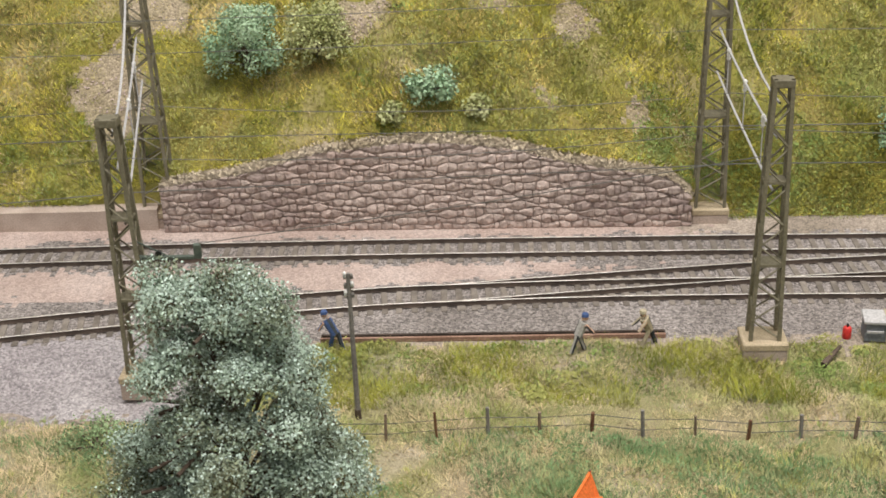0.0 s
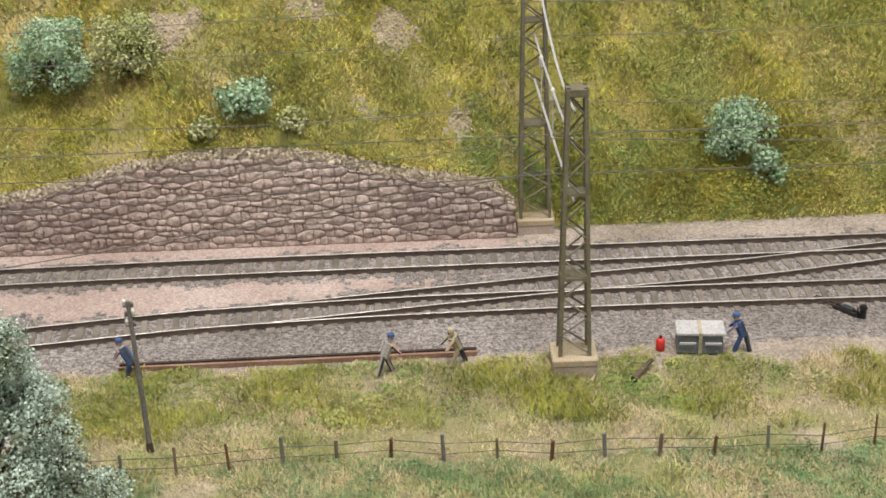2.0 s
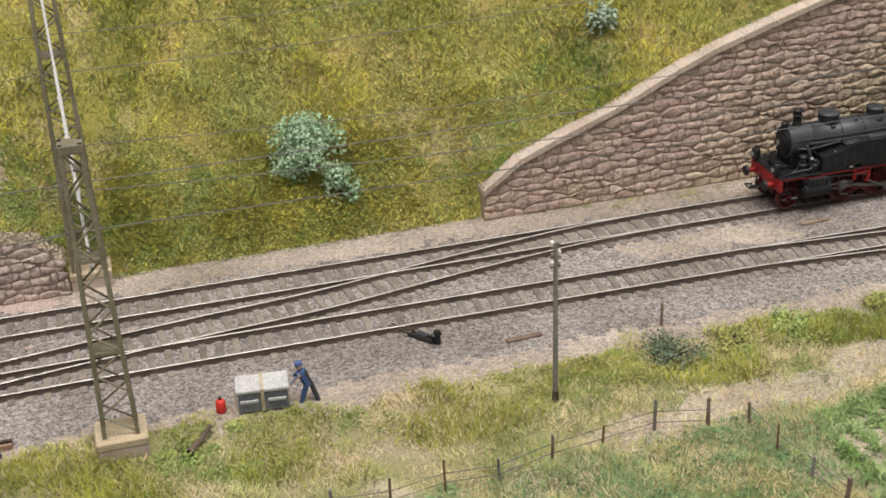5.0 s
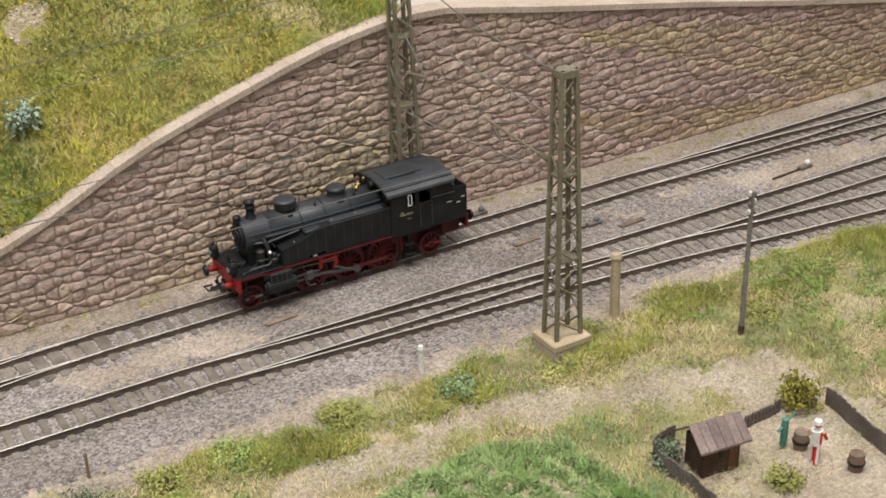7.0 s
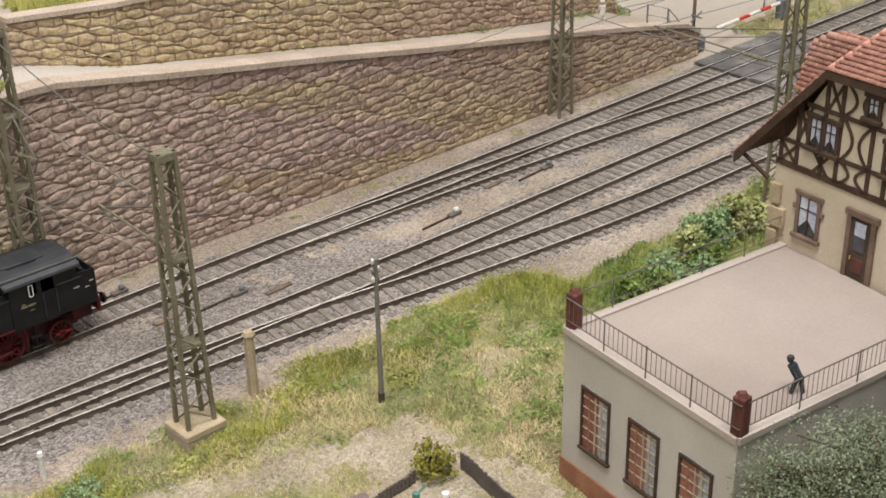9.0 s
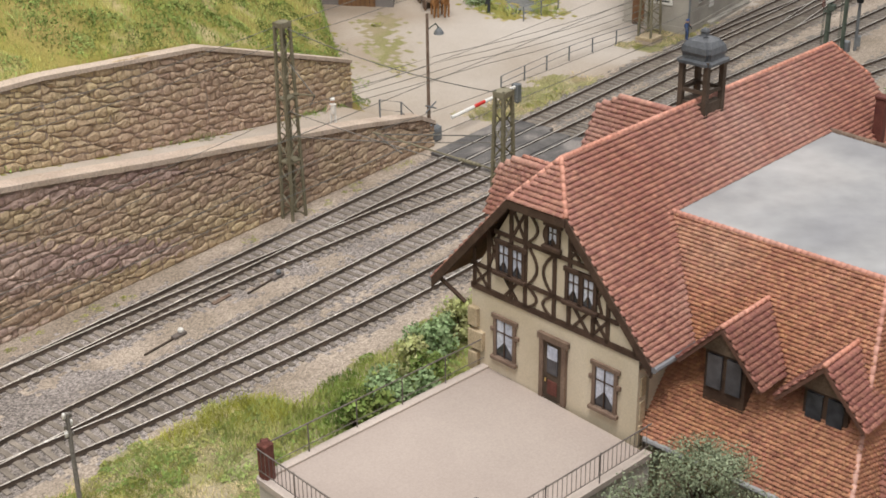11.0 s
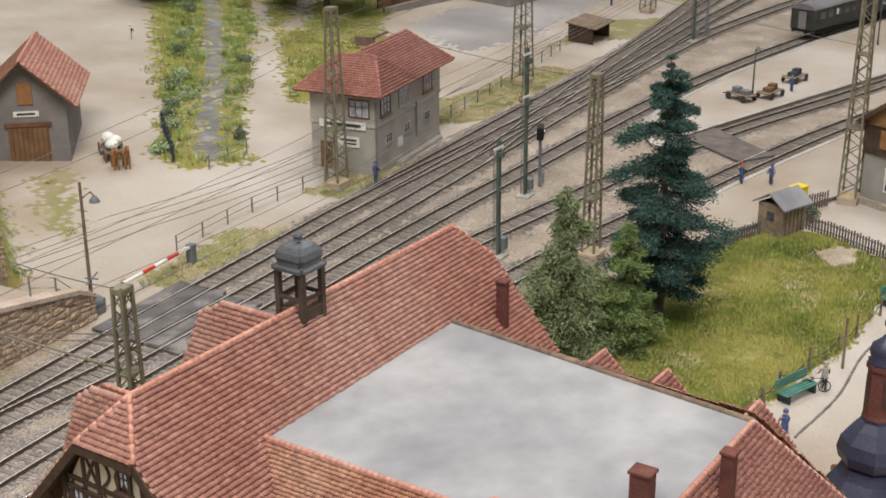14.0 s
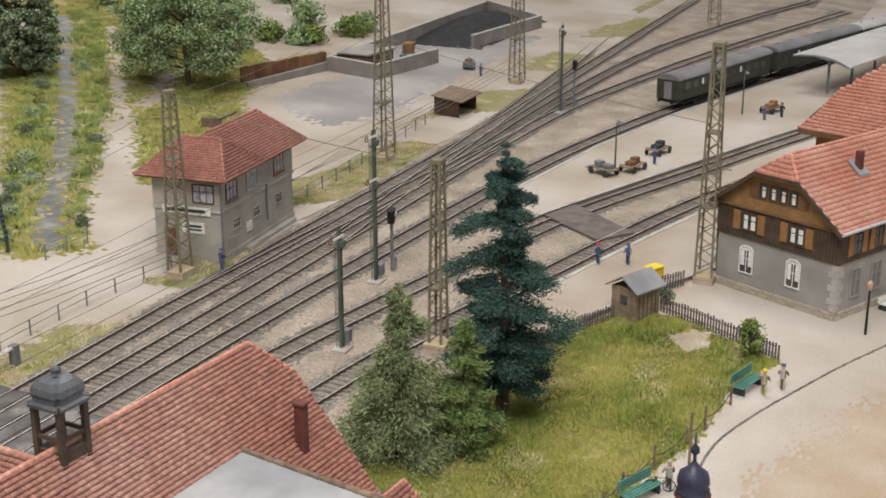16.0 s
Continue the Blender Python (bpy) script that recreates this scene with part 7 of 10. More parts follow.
def signal_box():
    th = thing("signal_box", 142.8, 66.6, 0, 4.5, "grey rendered two-storey signal box with red tiled hip roof", "building")
    X, Y = 14.4, 6.5
    part("outer_wall", box(box(B(), 0, 0, 0, X, Y, 7.6), -0.08, -0.08, 0, X + 0.08, Y + 0.08, 0.7), "boxwall", th)
    part("string_course", box(B(), -0.12, -0.12, 4.6, X + 0.12, Y + 0.12, 4.85), "grey", th)
    part("upper_floor", box(B(), -0.05, -0.05, 4.85, X + 0.05, Y + 0.05, 7.7), "boxwall", th, "grey boarded upper floor")
    o, ez, rz = 1.15, 7.75, 10.6
    a, b, c, d = (-o, -o, ez), (X + o, -o, ez), (X + o, Y + o, ez), (-o, Y + o, ez)
    r0, r1 = (4.4, Y / 2, rz), (X - 0.6, Y / 2, rz)
    for pts in ([a, b, r1, r0], [c, d, r0, r1], [d, a, r0], [b, c, r1]):
        roof_plane("roof", pts, "tile2", th, 0.32, 0.3)
    c1, c2, s1, s2 = (3.2, 1.4, 10.35), (3.2, Y - 1.4, 10.35), (7.0, -o, ez), (7.0, Y + o, ez)
    for pts in ([d, a, c1, c2], [a, s1, c1], [s1, s2, c2, c1], [s2, d, c2]):
        roof_plane("cross_roof", pts, "tile2", th, 0.32, 0.3)
    for p, q in ((r0, r1), (a, c1), (d, c2), (c1, c2), (b, r1), (c, r1)):
        ridge_tiles(p, q, "tile2", th, 0.17, 0.6)
    for k, (x0, m) in enumerate(((1.0, "brick"), (4.9, "grey"), (10.4, "orange"))):
        w = pane_window(th, "window", (x0, -0.06, 5.5), (1, 0, 0), 1.9, 1.5, (0, -1, 0), "wide window with small panes", 3, m, "glass")
        part("window_sill", box(B(), x0 - 0.2, -0.25, 5.28, x0 + 2.1, 0, 5.42, 0.02), m, w)
    w = pane_window(th, "window", (-0.06, 2.5, 5.5), (0, -1, 0), 1.9, 1.5, (-1, 0, 0), "wide window with reddish bars", 3, "brick", "glass")
    for x0 in (2.1, 6.0, 10.6):
        pane_window(th, "window", (x0, -0.02, 2.6), (1, 0, 0), 1.2, 0.8, (0, -1, 0), "small dark ground floor window", 3, "grey", "darkglass")
    part("downpipe", rod(B(), (8.6, -0.15, 1.6), (8.6, -0.15, 5.0), 0.1, n=6), "plaststeel", th)
    part("wall_plinth", box(B(), 4.2, -0.6, 0, 13.8, -0.02, 0.35, 0.03), "boxwall", th)
    part("roof_rail", box(box(B(), 8.2, 4.0, 10.0, 8.4, 6.0, 10.9), 8.2, 4.0, 10.75, 11.4, 4.2, 10.95), "wood", th, "weathered roof ladder")
    part("door", box(B(), -0.08, 4.4, 0, 0.02, 5.6, 2.9), "brown", th, "brown door")
    sg = part("sign", box(B(), -0.16, 0.9, 4.3, -0.1, 5.6, 5.0), "white", th, "white name board")
    part("lettering", box(B(), -0.18, 1.4, 4.5, -0.15, 5.1, 4.8), "dark", sg)
    sg = part("sign", box(B(), -0.1, 1.6, 2.6, -0.04, 3.8, 3.6), "white", th, "white notice board")
    part("lettering", box(box(B(), -0.12, 1.9, 3.15, -0.09, 3.5, 3.35), -0.12, 1.9, 2.85, -0.09, 3.2, 3.0), "dark", sg)
    part("notice", box(B(), 4.6, -0.1, 1.6, 5.6, -0.04, 2.5), "white", th)
    part("corner_pipe", rod(B(), (-0.15, -0.15, 0), (-0.15, -0.15, 7.6), 0.1, n=6), "plaststeel", th)


signal_box()


def corner_house():
    """A house with a half-hipped gable towards the garden."""
    th = thing("corner_house", 149.8, 15.8, 0, -27, "house with grey ground floor, dark boards and orange tiled roof", "house")
    Y, X, g = 11.6, 16.0, 4.6
    part("ground_floor", box(B(), 0, 0, 0, X, Y, g), "greywall", th, "grey rendered ground floor")
    for n in range(7):
        q = B()
        w = 0.8 if n % 2 else 0.5
        box(q, -0.06, -0.06, 0.72 + 0.54 * n, w, w, 1.24 + 0.54 * n, 0.03)
        part("quoin", q, "grey", th, "pale corner stone")
    pl = part("plinth", box(B(), -0.05, -0.05, 0, X + 0.05, Y + 0.05, 0.68), "mortar2", th)
    for k in range(13):
        for r in range(2):
            y0 = 0.9 * k + (0.4 if r else 0)
            part("plinth_stone", box(B(), -0.12, y0 + 0.02, 0.02 + 0.34 * r, 0.05, min(y0 + 0.86, Y), 0.32 + 0.34 * r, 0.03), "plinthstone", pl)
            part("plinth_stone", box(B(), y0 + 0.02, -0.12, 0.02 + 0.34 * r, y0 + 0.86, 0.05, 0.32 + 0.34 * r, 0.03), "plinthstone", pl)
    up = part("upper_floor", box(B(), -0.12, -0.12, g, X + 0.12, Y + 0.12, 7.6), "timber2", th, "dark brown boarded upper floor")
    for k in range(36):
        part("board_joint", box(B(), -0.15, 0.16 + 0.32 * k, g - 0.08, -0.1, 0.2 + 0.32 * k, 7.2), "timber", up)
    ez, rz, o, hy = 7.35, 12.1, 0.55, Y / 2
    k = (rz - ez) / (hy + o)
    hz = 10.55
    hw = (rz - hz) / k
    b = slab(B(), [(-0.2, -0.2, 7.2), (-0.2, Y + 0.2, 7.2), (-0.2, Y + 0.2, 7.5), (-0.2, hy + hw, hz - 0.1), (-0.2, hy - hw, hz - 0.1), (-0.2, -0.2, 7.5)], (0.5, 0, 0))
    ga = part("gable_cladding", b, "ochreboard", th, "ochre wooden gable boards")
    part("gable_sill", box(B(), -0.3, -0.15, 7.12, -0.18, Y + 0.15, 7.3, 0.02), "boards", ga)
    for sgn in (-1, 1):
        part("gable_panel", box(B(), -0.26, hy + sgn * 2.35 - 0.5, 8.2, -0.19, hy + sgn * 2.35 + 0.5, 9.3, 0.02), "boards", ga)
    roof_plane("roof_slope", [(X, -o, ez), (-0.8, -o, ez), (-0.8, hy - hw, hz), (0.9, hy, rz), (X, hy, rz)], "tile3", th, 0.3, 0.46)
    roof_plane("roof_slope", [(-0.8, Y + o, ez), (X, Y + o, ez), (X, hy, rz), (0.9, hy, rz), (-0.8, hy + hw, hz)], "tile3", th, 0.3, 0.46)
    roof_plane("roof_hip", [(-0.85, hy + hw, hz), (-0.85, hy - hw, hz), (0.9, hy, rz)], "tile3", th, 0.3, 0.46)
    ridge_tiles((0.9, hy, rz), (X, hy, rz), "tile3", th, 0.16, 0.6)
    for sgn in (-1, 1):
        ridge_tiles((-0.8, hy + sgn * hw, hz), (0.9, hy, rz), "tile3", th, 0.16, 0.6)
        part("barge_board", slab(B(), [(-0.9, hy + sgn * (hy + o), ez - 0.4), (-0.9, hy + sgn * (hy + o), ez), (-0.9, hy + sgn * hw, hz), (-0.9, hy + sgn * hw, hz - 0.4)], (0.15, 0, 0)), "timber2", th, "dark scalloped barge board")
    part("barge_board", box(B(), -0.9, hy - hw, hz - 0.35, -0.75, hy + hw, hz - 0.03), "timber2", th)
    part("gutter", rod(B(), (-0.8, -o - 0.1, ez - 0.05), (X, -o - 0.1, ez - 0.05), 0.14, n=8), "silver", th, "pale gutter")
    for y in (4.0, 8.6):
        w = pane_window(th, "window", (-0.02, y + 0.6, 1.75), (0, -1, 0), 1.2, 1.9, (-1, 0, 0), "white framed arched window", 2, "white", "darkglass")
        arch = [(-0.08, y + 0.68 * math.cos(math.radians(t)), 3.62 + 0.4 * math.sin(math.radians(t))) for t in range(0, 181, 20)]
        part("arch_head", slab(B(), arch, (0.06, 0, 0)), "lace", w)
        part("arch_frame", tube(B(), [(p[0] - 0.02, p[1], p[2]) for p in arch], 0.05, 5), "white", w)
        part("curtain", box(box(B(), -0.075, y - 0.55, 2.3, -0.05, y - 0.2, 3.6), -0.075, y + 0.2, 2.3, -0.05, y + 0.55, 3.6), "white", w)
    for y in (3.9, 8.5):
        w = pane_window(th, "window", (-0.13, y + 0.75, 5.35), (0, -1, 0), 1.5, 1.35, (-1, 0, 0), "window with ochre shutters", 2, "timber2", "darkglass")
        part("curtain", box(box(B(), -0.19, y - 0.62, 5.45, -0.17, y - 0.2, 6.6), -0.19, y + 0.12, 5.45, -0.17, y + 0.5, 6.6), "white", w, "white curtains")
        for d in (-1.55, 0.85):
            part("shutter", box(B(), -0.24, y + d, 5.25, -0.12, y + d + 0.7, 6.85, 0.03), "orange", w, "ochre shutter")
    for n in range(4):
        y = hy + 1.75 - 0.95 * n
        w = pane_window(th, "window", (-0.22, y, 8.4), (0, -1, 0), 0.62, 1.05, (-1, 0, 0), "narrow attic window", 1, "timber2", "darkglass")
        part("curtain", box(B(), -0.28, y - 0.52, 8.46, -0.26, y - 0.2, 9.3), "white", w)
    for x in (1.6, 4.4, 7.4, 10.2):
        w = pane_window(th, "window", (x, -0.13, 5.2), (1, 0, 0), 1.0, 1.5, (0, -1, 0), "window with ochre shutters", 2, "timber2", "darkglass")
        for d in (-0.75, 1.05):
            part("shutter", box(B(), x + d, -0.24, 5.1, x + d + 0.65, -0.12, 6.85, 0.03), "orange", w)
        pane_window(th, "window", (x + 0.2, -0.02, 1.6), (1, 0, 0), 1.2, 2.2, (0, -1, 0), "blind window", 2, "greywall", "shedwall")
    ch = part("chimney", box(B(), 6.4, 3.1, 9.4, 6.95, 3.65, 11.9, 0.05), "brick", th, "dark brick chimney")
    part("flashing", slab(B(), [(6.0, 2.75, 9.95), (7.35, 2.75, 9.95), (7.35, 4.0, 10.95), (6.0, 4.0, 10.95)], (0, 0, 0.16)), "zinc", ch)
    # taller house behind
    th = thing("rear_house", 168.5, 14.6, 0, -21.5, "taller ochre house with orange tiled roof", "house")
    Y = 0
    part("rear_wing", box(B(), 4.5, Y, 0, X, Y + 9.5, 9.4), "orange", th, "ochre boarded wall")
    roof_plane("rear_roof", [(3.0, Y - 1.0, 9.2), (3.0, Y + 10.5, 9.2), (5.6, Y + 8, 12.9), (8.5, Y + 4.7, 14.6), (5.6, Y + 1.6, 12.9)], "tile3", th, 0.34, 0.36)
    roof_plane("rear_roof", [(X, Y - 1.2, 9.2), (3.0, Y - 1.2, 9.2), (5.6, Y + 1.6, 12.9), (8.5, Y + 4.7, 14.6), (X, Y + 4.7, 14.6)], "tile3", th, 0.34, 0.36)
    roof_plane("rear_roof", [(3.0, Y + 10.7, 9.2), (X, Y + 10.7, 9.2), (X, Y + 4.7, 14.6), (8.5, Y + 4.7, 14.6), (5.6, Y + 8, 12.9)], "tile3", th, 0.34, 0.36)
    part("valance", box(B(), 2.9, Y - 1.3, 8.7, 3.1, Y + 10.5, 9.2), "brown", th)
    bench = thing("garden_bench", 154.6, 12.2, 0, -27, "white slatted bench against the house wall", "bench")
    for n in range(3):
        part("slat", box(B(), -1.1, -0.4 + 0.22 * n, 0.5, 1.1, -0.24 + 0.22 * n, 0.56), "white", bench)
    part("backrest", box(B(), -1.1, 0.25, 0.6, 1.1, 0.32, 1.0), "white", bench)
    for s in (-0.9, 0.9):
        part("leg", box(B(), s - 0.06, -0.4, 0, s + 0.06, 0.3, 0.5), "dark", bench)


corner_house()


def hut():
    th = thing("garden_hut", 145.4, 30.3, 0, -24, "small brown wooden hut with grey roof by the fence", "hut")
    part("outer_wall", box(B(), -1.5, -1.1, 0, 1.5, 1.3, 2.5, 0.03), "wood", th)
    for x in (-1.0, -0.5, 0, 0.5, 1.0):
        part("board_joint", box(B(), x - 0.02, -1.13, 0, x + 0.02, -1.09, 2.5), "timber", th)
    part("window", box(B(), -1.53, -0.3, 1.2, -1.48, 0.4, 1.9), "darkglass", th)
    part("roof", slab(B(), [(-1.8, -1.5, 2.3), (1.8, -1.5, 2.3), (1.8, 0.1, 3.4), (-1.8, 0.1, 3.4)], (0, 0, 0.12)), "zinc", th, "grey sheet roof")
    part("roof", slab(B(), [(-1.8, 1.7, 2.4), (1.8, 1.7, 2.4), (1.8, 0.1, 3.4), (-1.8, 0.1, 3.4)], (0, 0, 0.12)), "zinc", th)
    y = thing("yellow_bin", 152.2, 30.7, 0.42, -24, "bright yellow box on the platform", "box")
    part("body", box(B(), -0.7, -0.5, 0, 0.7, 0.5, 1.2, 0.06), "yellow", y)
    part("lid", box(B(), -0.75, -0.55, 1.2, 0.75, 0.55, 1.35, 0.04), "yellow", y)


hut()


def strip(name, label, edge_a, edge_b, z0, z1, material, kind="structure", category="platform", kerb=None):
    """A raised sheet between two lines of equal count."""
    b = B()
    n = len(edge_a)
    for k in range(n - 1):
        slab(b, [(*edge_a[k], z0), (*edge_a[k + 1], z0), (*edge_b[k + 1], z0), (*edge_b[k], z0)], (0, 0, z1 - z0))
    bmesh.ops.remove_doubles(b, verts=b.verts, dist=0.01)
    ob = tagged(part(name, b, material), label, category, kind=kind)
    if kerb:
        for line in (edge_a, edge_b):
            c = B()
            for p, q in zip(line, line[1:]):
                p, q = Vector((*p, z1)), Vector((*q, z1))
                s = (q - p).cross(Vector((0, 0, 1))).normalized() * 0.22
                slab(c, [p - s, p + s, q + s, q - s], (0, 0, 0.06))
            part("edge_stones", c, kerb, ob)
    return ob


strip("platform_island", "pale sandy island platform between the tracks", [(162.5, 46.6), (166, 46.0), (172, 44.0), (190, 37.6), (208, 31.0), (240, 18.5), (270, 6)], [(163.0, 47.4), (168, 50.6), (176, 51.0), (195, 48.8), (217, 44.2), (243, 36.3), (280, 24)], -0.2, 0.42, "road", kerb="grey")
strip("platform_house", "pale sandy platform beside the house", [(137.5, 35.0), (146, 32.0), (153, 29.2), (166, 22.5), (190, 10)], [(139.5, 40.2), (153, 37.0), (163.5, 34.4), (179.5, 30.0), (214, 17.8)], -0.2, 0.42, "road", kerb="grey")
strip("crossing_road", "dark asphalt level crossing between the rails", [(104.0, 55.5), (104.4, 59.5), (105.0, 66.6)], [(111.5, 55.0), (113.2, 59.5), (114.5, 66.6)], -0.1, 0.2, "xroad", category="road")
for key, a, b in (("main", 104.8, 114.2), ("siding", 104.6, 113.6), ("second", 104.3, 112.8)):
    c = np.array(TRACKS[key])
    y0, y1 = np.interp([a, b], c[:, 0], c[:, 1])
    for o in (-1.6, 0.0, 1.6):
        strip("crossing_plank", "grey plank of the level crossing", [(a, y0 + o - 0.52), (b, y1 + o - 0.52)], [(a, y0 + o + 0.52), (b, y1 + o + 0.52)], 0.1, {"main": 0.25, "siding": 0.265, "second": 0.257}[key], "xroad", category="road")
strip("platform_crossing", "brown board crossing between the platforms", [(161.5, 38.5), (169.0, 48.0)], [(165.0, 36.0), (173.5, 46.0)], 0.1, 0.3, "shingle", category="crossing")


def wagon(x, y, rz, bright):
    th = thing("passenger_wagon", x, y, 0.3, rz, "dark green passenger coach with rounded " + ("bright silver" if bright else "lilac-grey") + " roof", "wagon", "passenger wagons")
    L, W = 26.0, 1.7
    part("body", box(B(), -L / 2, -W, 1.2, L / 2, W, 3.9, 0.04), "wagon", th, "dark green body")
    arc = [((W + 0.1) * math.sin(math.radians(a)), 3.85 + 0.75 * math.cos(math.radians(a))) for a in range(-90, 91, 15)]
    part("roof", slab(B(), [(-L / 2 - 0.2, p, q) for p, q in arc], (L + 0.4, 0, 0)), "silver" if bright else "wroof", th, "bright grey rounded roof" if bright else "lilac-grey rounded roof")
    part("frame", box(B(), -L / 2, -1.3, 0.9, L / 2, 1.3, 1.2), "black", th)
    for e in (-1, 1):
        part("end_door", box(B(), e * L / 2 - 0.08, -0.55, 1.3, e * L / 2 + 0.08, 0.55, 3.6, 0.03), "wroof", th, "grey gangway door")
    for k in range(6):
        part("roof_vent", lathe(B(), [(0.22, 4.5), (0.2, 4.68), (0.08, 4.74)], 10, -L / 2 + 2.5 + 4.2 * k), "wroof", th)
    for s in (-1, 1):
        for k in range(11):
            x0 = -L / 2 + 1.5 + 2.12 * k
            win = part("window", box(B(), x0, s * W - 0.03, 2.45, x0 + 1.35, s * W + 0.03, 3.4), "darkglass", th)
            part("window_frame", box(box(B(), x0 - 0.08, s * W - 0.045, 2.37, x0 + 1.43, s * W + 0.045, 2.45), x0 - 0.08, s * W - 0.045, 3.4, x0 + 1.43, s * W + 0.045, 3.48), "wagon", win)
            if k in (2, 7):
                part("blind", box(B(), x0 + 0.1, s * W - 0.036, 2.6, x0 + 0.6, s * W + 0.036, 3.36), "white", win, "white blind")
        for xx in (-10.2, -7.4, 7.4, 10.2):
            part("wheel", rod(B(), (xx, s * 0.8, 0.55), (xx, s * 1.0, 0.55), 0.55, n=14), "black", th)
        for xx in (-8.8, 8.8):
            part("bogie_frame", box(B(), xx - 2.2, s * 1.25 - 0.06, 0.45, xx + 2.2, s * 1.25 + 0.06, 0.95, 0.03), "black", th)
        part("step", box(B(), -L / 2, s * 1.5 - 0.2, 0.75, L / 2, s * 1.5 + 0.1, 0.82), "black", th)
        for yy in (-0.95, 0.95):
            part("buffer", rod(rod(B(), (s * L / 2, yy, 1.2), (s * (L / 2 + 0.45), yy, 1.2), 0.13), (s * (L / 2 + 0.45), yy, 1.2), (s * (L / 2 + 0.55), yy, 1.2), 0.25, n=12), "black", th)
    return th


q, a = curve([(218, 46.4), (228, 43.8), (245, 38.5), (300, 20)], 0.4)
for n, s0 in enumerate((13.4, 41.0, 68.2)):
    k = int(s0 / 0.4)
    wagon(q[k][0], q[k][1], math.degrees(a[k]), n == 2)


def canopy():
    th = thing("platform_canopy", 240.7, 27.4, 0, -16, "grey platform canopy on steel posts", "canopy")
    arc = [(-4.2, 4.9), (-3.2, 5.35), (-2, 5.75), (-0.5, 6.0), (1, 6.05), (2.6, 5.95), (4.0, 5.75)]
    part("roof", slab(B(), [(-8, y, z) for y, z in arc] + [(-8, y, z - 0.2) for y, z in arc[::-1]], (60, 0, 0)), "silver", th, "weathered grey roof")
    part("gable", slab(B(), [(-8.1, y, z - 0.1) for y, z in arc] + [(-8.1, 3.9, 5.55), (-8.1, 1, 5.8), (-8.1, -1.8, 5.4), (-8.1, -4.1, 4.7)], (0.15, 0, 0)), "plaststeel", th)
    for x in (-5, 3, 11, 19):
        part("post", rod(B(), (x, 0, 0.4), (x, 0, 5.9), 0.2, n=8), "plaststeel", th)
        part("bracket", rod(rod(B(), (x, 0, 4.6), (x, 2.5, 5.8), 0.1, n=6), (x, 0, 4.4), (x, -2.4, 5.5), 0.1, n=6), "plaststeel", th)


canopy()


def goods_shed():
    th = thing("goods_shed", 130.0, 91.0, 1.5, 127, "grey rendered goods shed with brown double doors", "building")
    X, Y = 7.0, 11
    part("outer_wall", slab(B(), [(0, 0, -1), (X, 0, -1), (X, 0, 6.3), (X / 2, 0, 9.3), (0, 0, 6.3)], (0, -Y, 0)), "shedwall", th)
    for s in (0, 1):
        e, m = (-1.1, X / 2) if s == 0 else (X + 1.1, X / 2)
        p = [(e, 1.2, 5.5), (e, -Y - 1, 5.5), (m, -Y - 1, 9.7), (m, 1.2, 9.7)]
        roof_plane("roof", p, "tile", th, 0.42, 0.4)
    d = part("double_door", box(B(), 1.7, -0.02, 0, 5.2, 0.12, 3.6, 0.03), "boards", th, "brown plank double doors")
    b = B()
    for k in range(8):
        box(b, 1.8 + 0.43 * k, 0.12, 0.1, 1.84 + 0.43 * k, 0.15, 3.5)
    part("board_joint", b, "timber", d)
    part("lintel", box(B(), 1.4, -0.02, 3.6, 5.5, 0.2, 3.95), "brown", th)
    part("hatch", box(B(), 2.8, -0.02, 5.6, 4.1, 0.12, 7.6, 0.03), "orange", th, "brown loft hatch")
    sg = part("sign", box(B(), 2.4, -0.02, 4.5, 4.6, 0.08, 5.0), "white", th, "small white sign")
    part("lettering", box(B(), 2.7, 0.07, 4.65, 4.3, 0.1, 4.85), "dark", sg)
    part("step", box(B(), 4.6, 0, -0.1, 5.8, 0.5, 0.15), "redpaint", th)


goods_shed()


def turret_tower():
    th = thing("onion_tower", 91.0, 13.65, 0, 12, "dark slate onion-domed tower with brick lantern", "tower")
    part("shaft", box(B(), -1.45, -1.45, 0, 1.45, 1.45, 9.9, 0.08), "brick", th)
    part("skirt_roof", lathe(B(), [(1.75, 9.7), (1.8, 9.9), (1.35, 10.5), (1.15, 10.9)], 8), "indigo", th, "dark blue slate skirt roof")
    part("lower_dome", lathe(B(), [(1.0, 10.8), (1.3, 11.1), (1.4, 11.5), (1.28, 12.0), (0.9, 12.5), (0.62, 12.8), (0.58, 13.05)], 8), "indigo", th, "dark blue slate dome", False)
    part("lantern", lathe(B(), [(0.62, 12.95), (0.58, 13.1), (0.56, 14.9), (0.64, 15.0), (0.64, 15.2)], 8), "brick", th, "red brick lantern")
    for k in range(4):
        part("louvre", box(B(), -0.16, 0.48, 13.5, 0.16, 0.56, 14.7), "timber", th, at=place(0, 0, 0, 90 * k + 22))
    part("upper_dome", lathe(B(), [(0.6, 15.15), (0.62, 15.3), (0.5, 15.4), (0.6, 15.65), (0.52, 15.95), (0.22, 16.2), (0.07, 16.4), (0.06, 16.65), (0.16, 16.75), (0.16, 16.9), (0.05, 17.05), (0.03, 17.5)], 10), "indigo", th, "dark blue slate onion dome", True)


turret_tower()


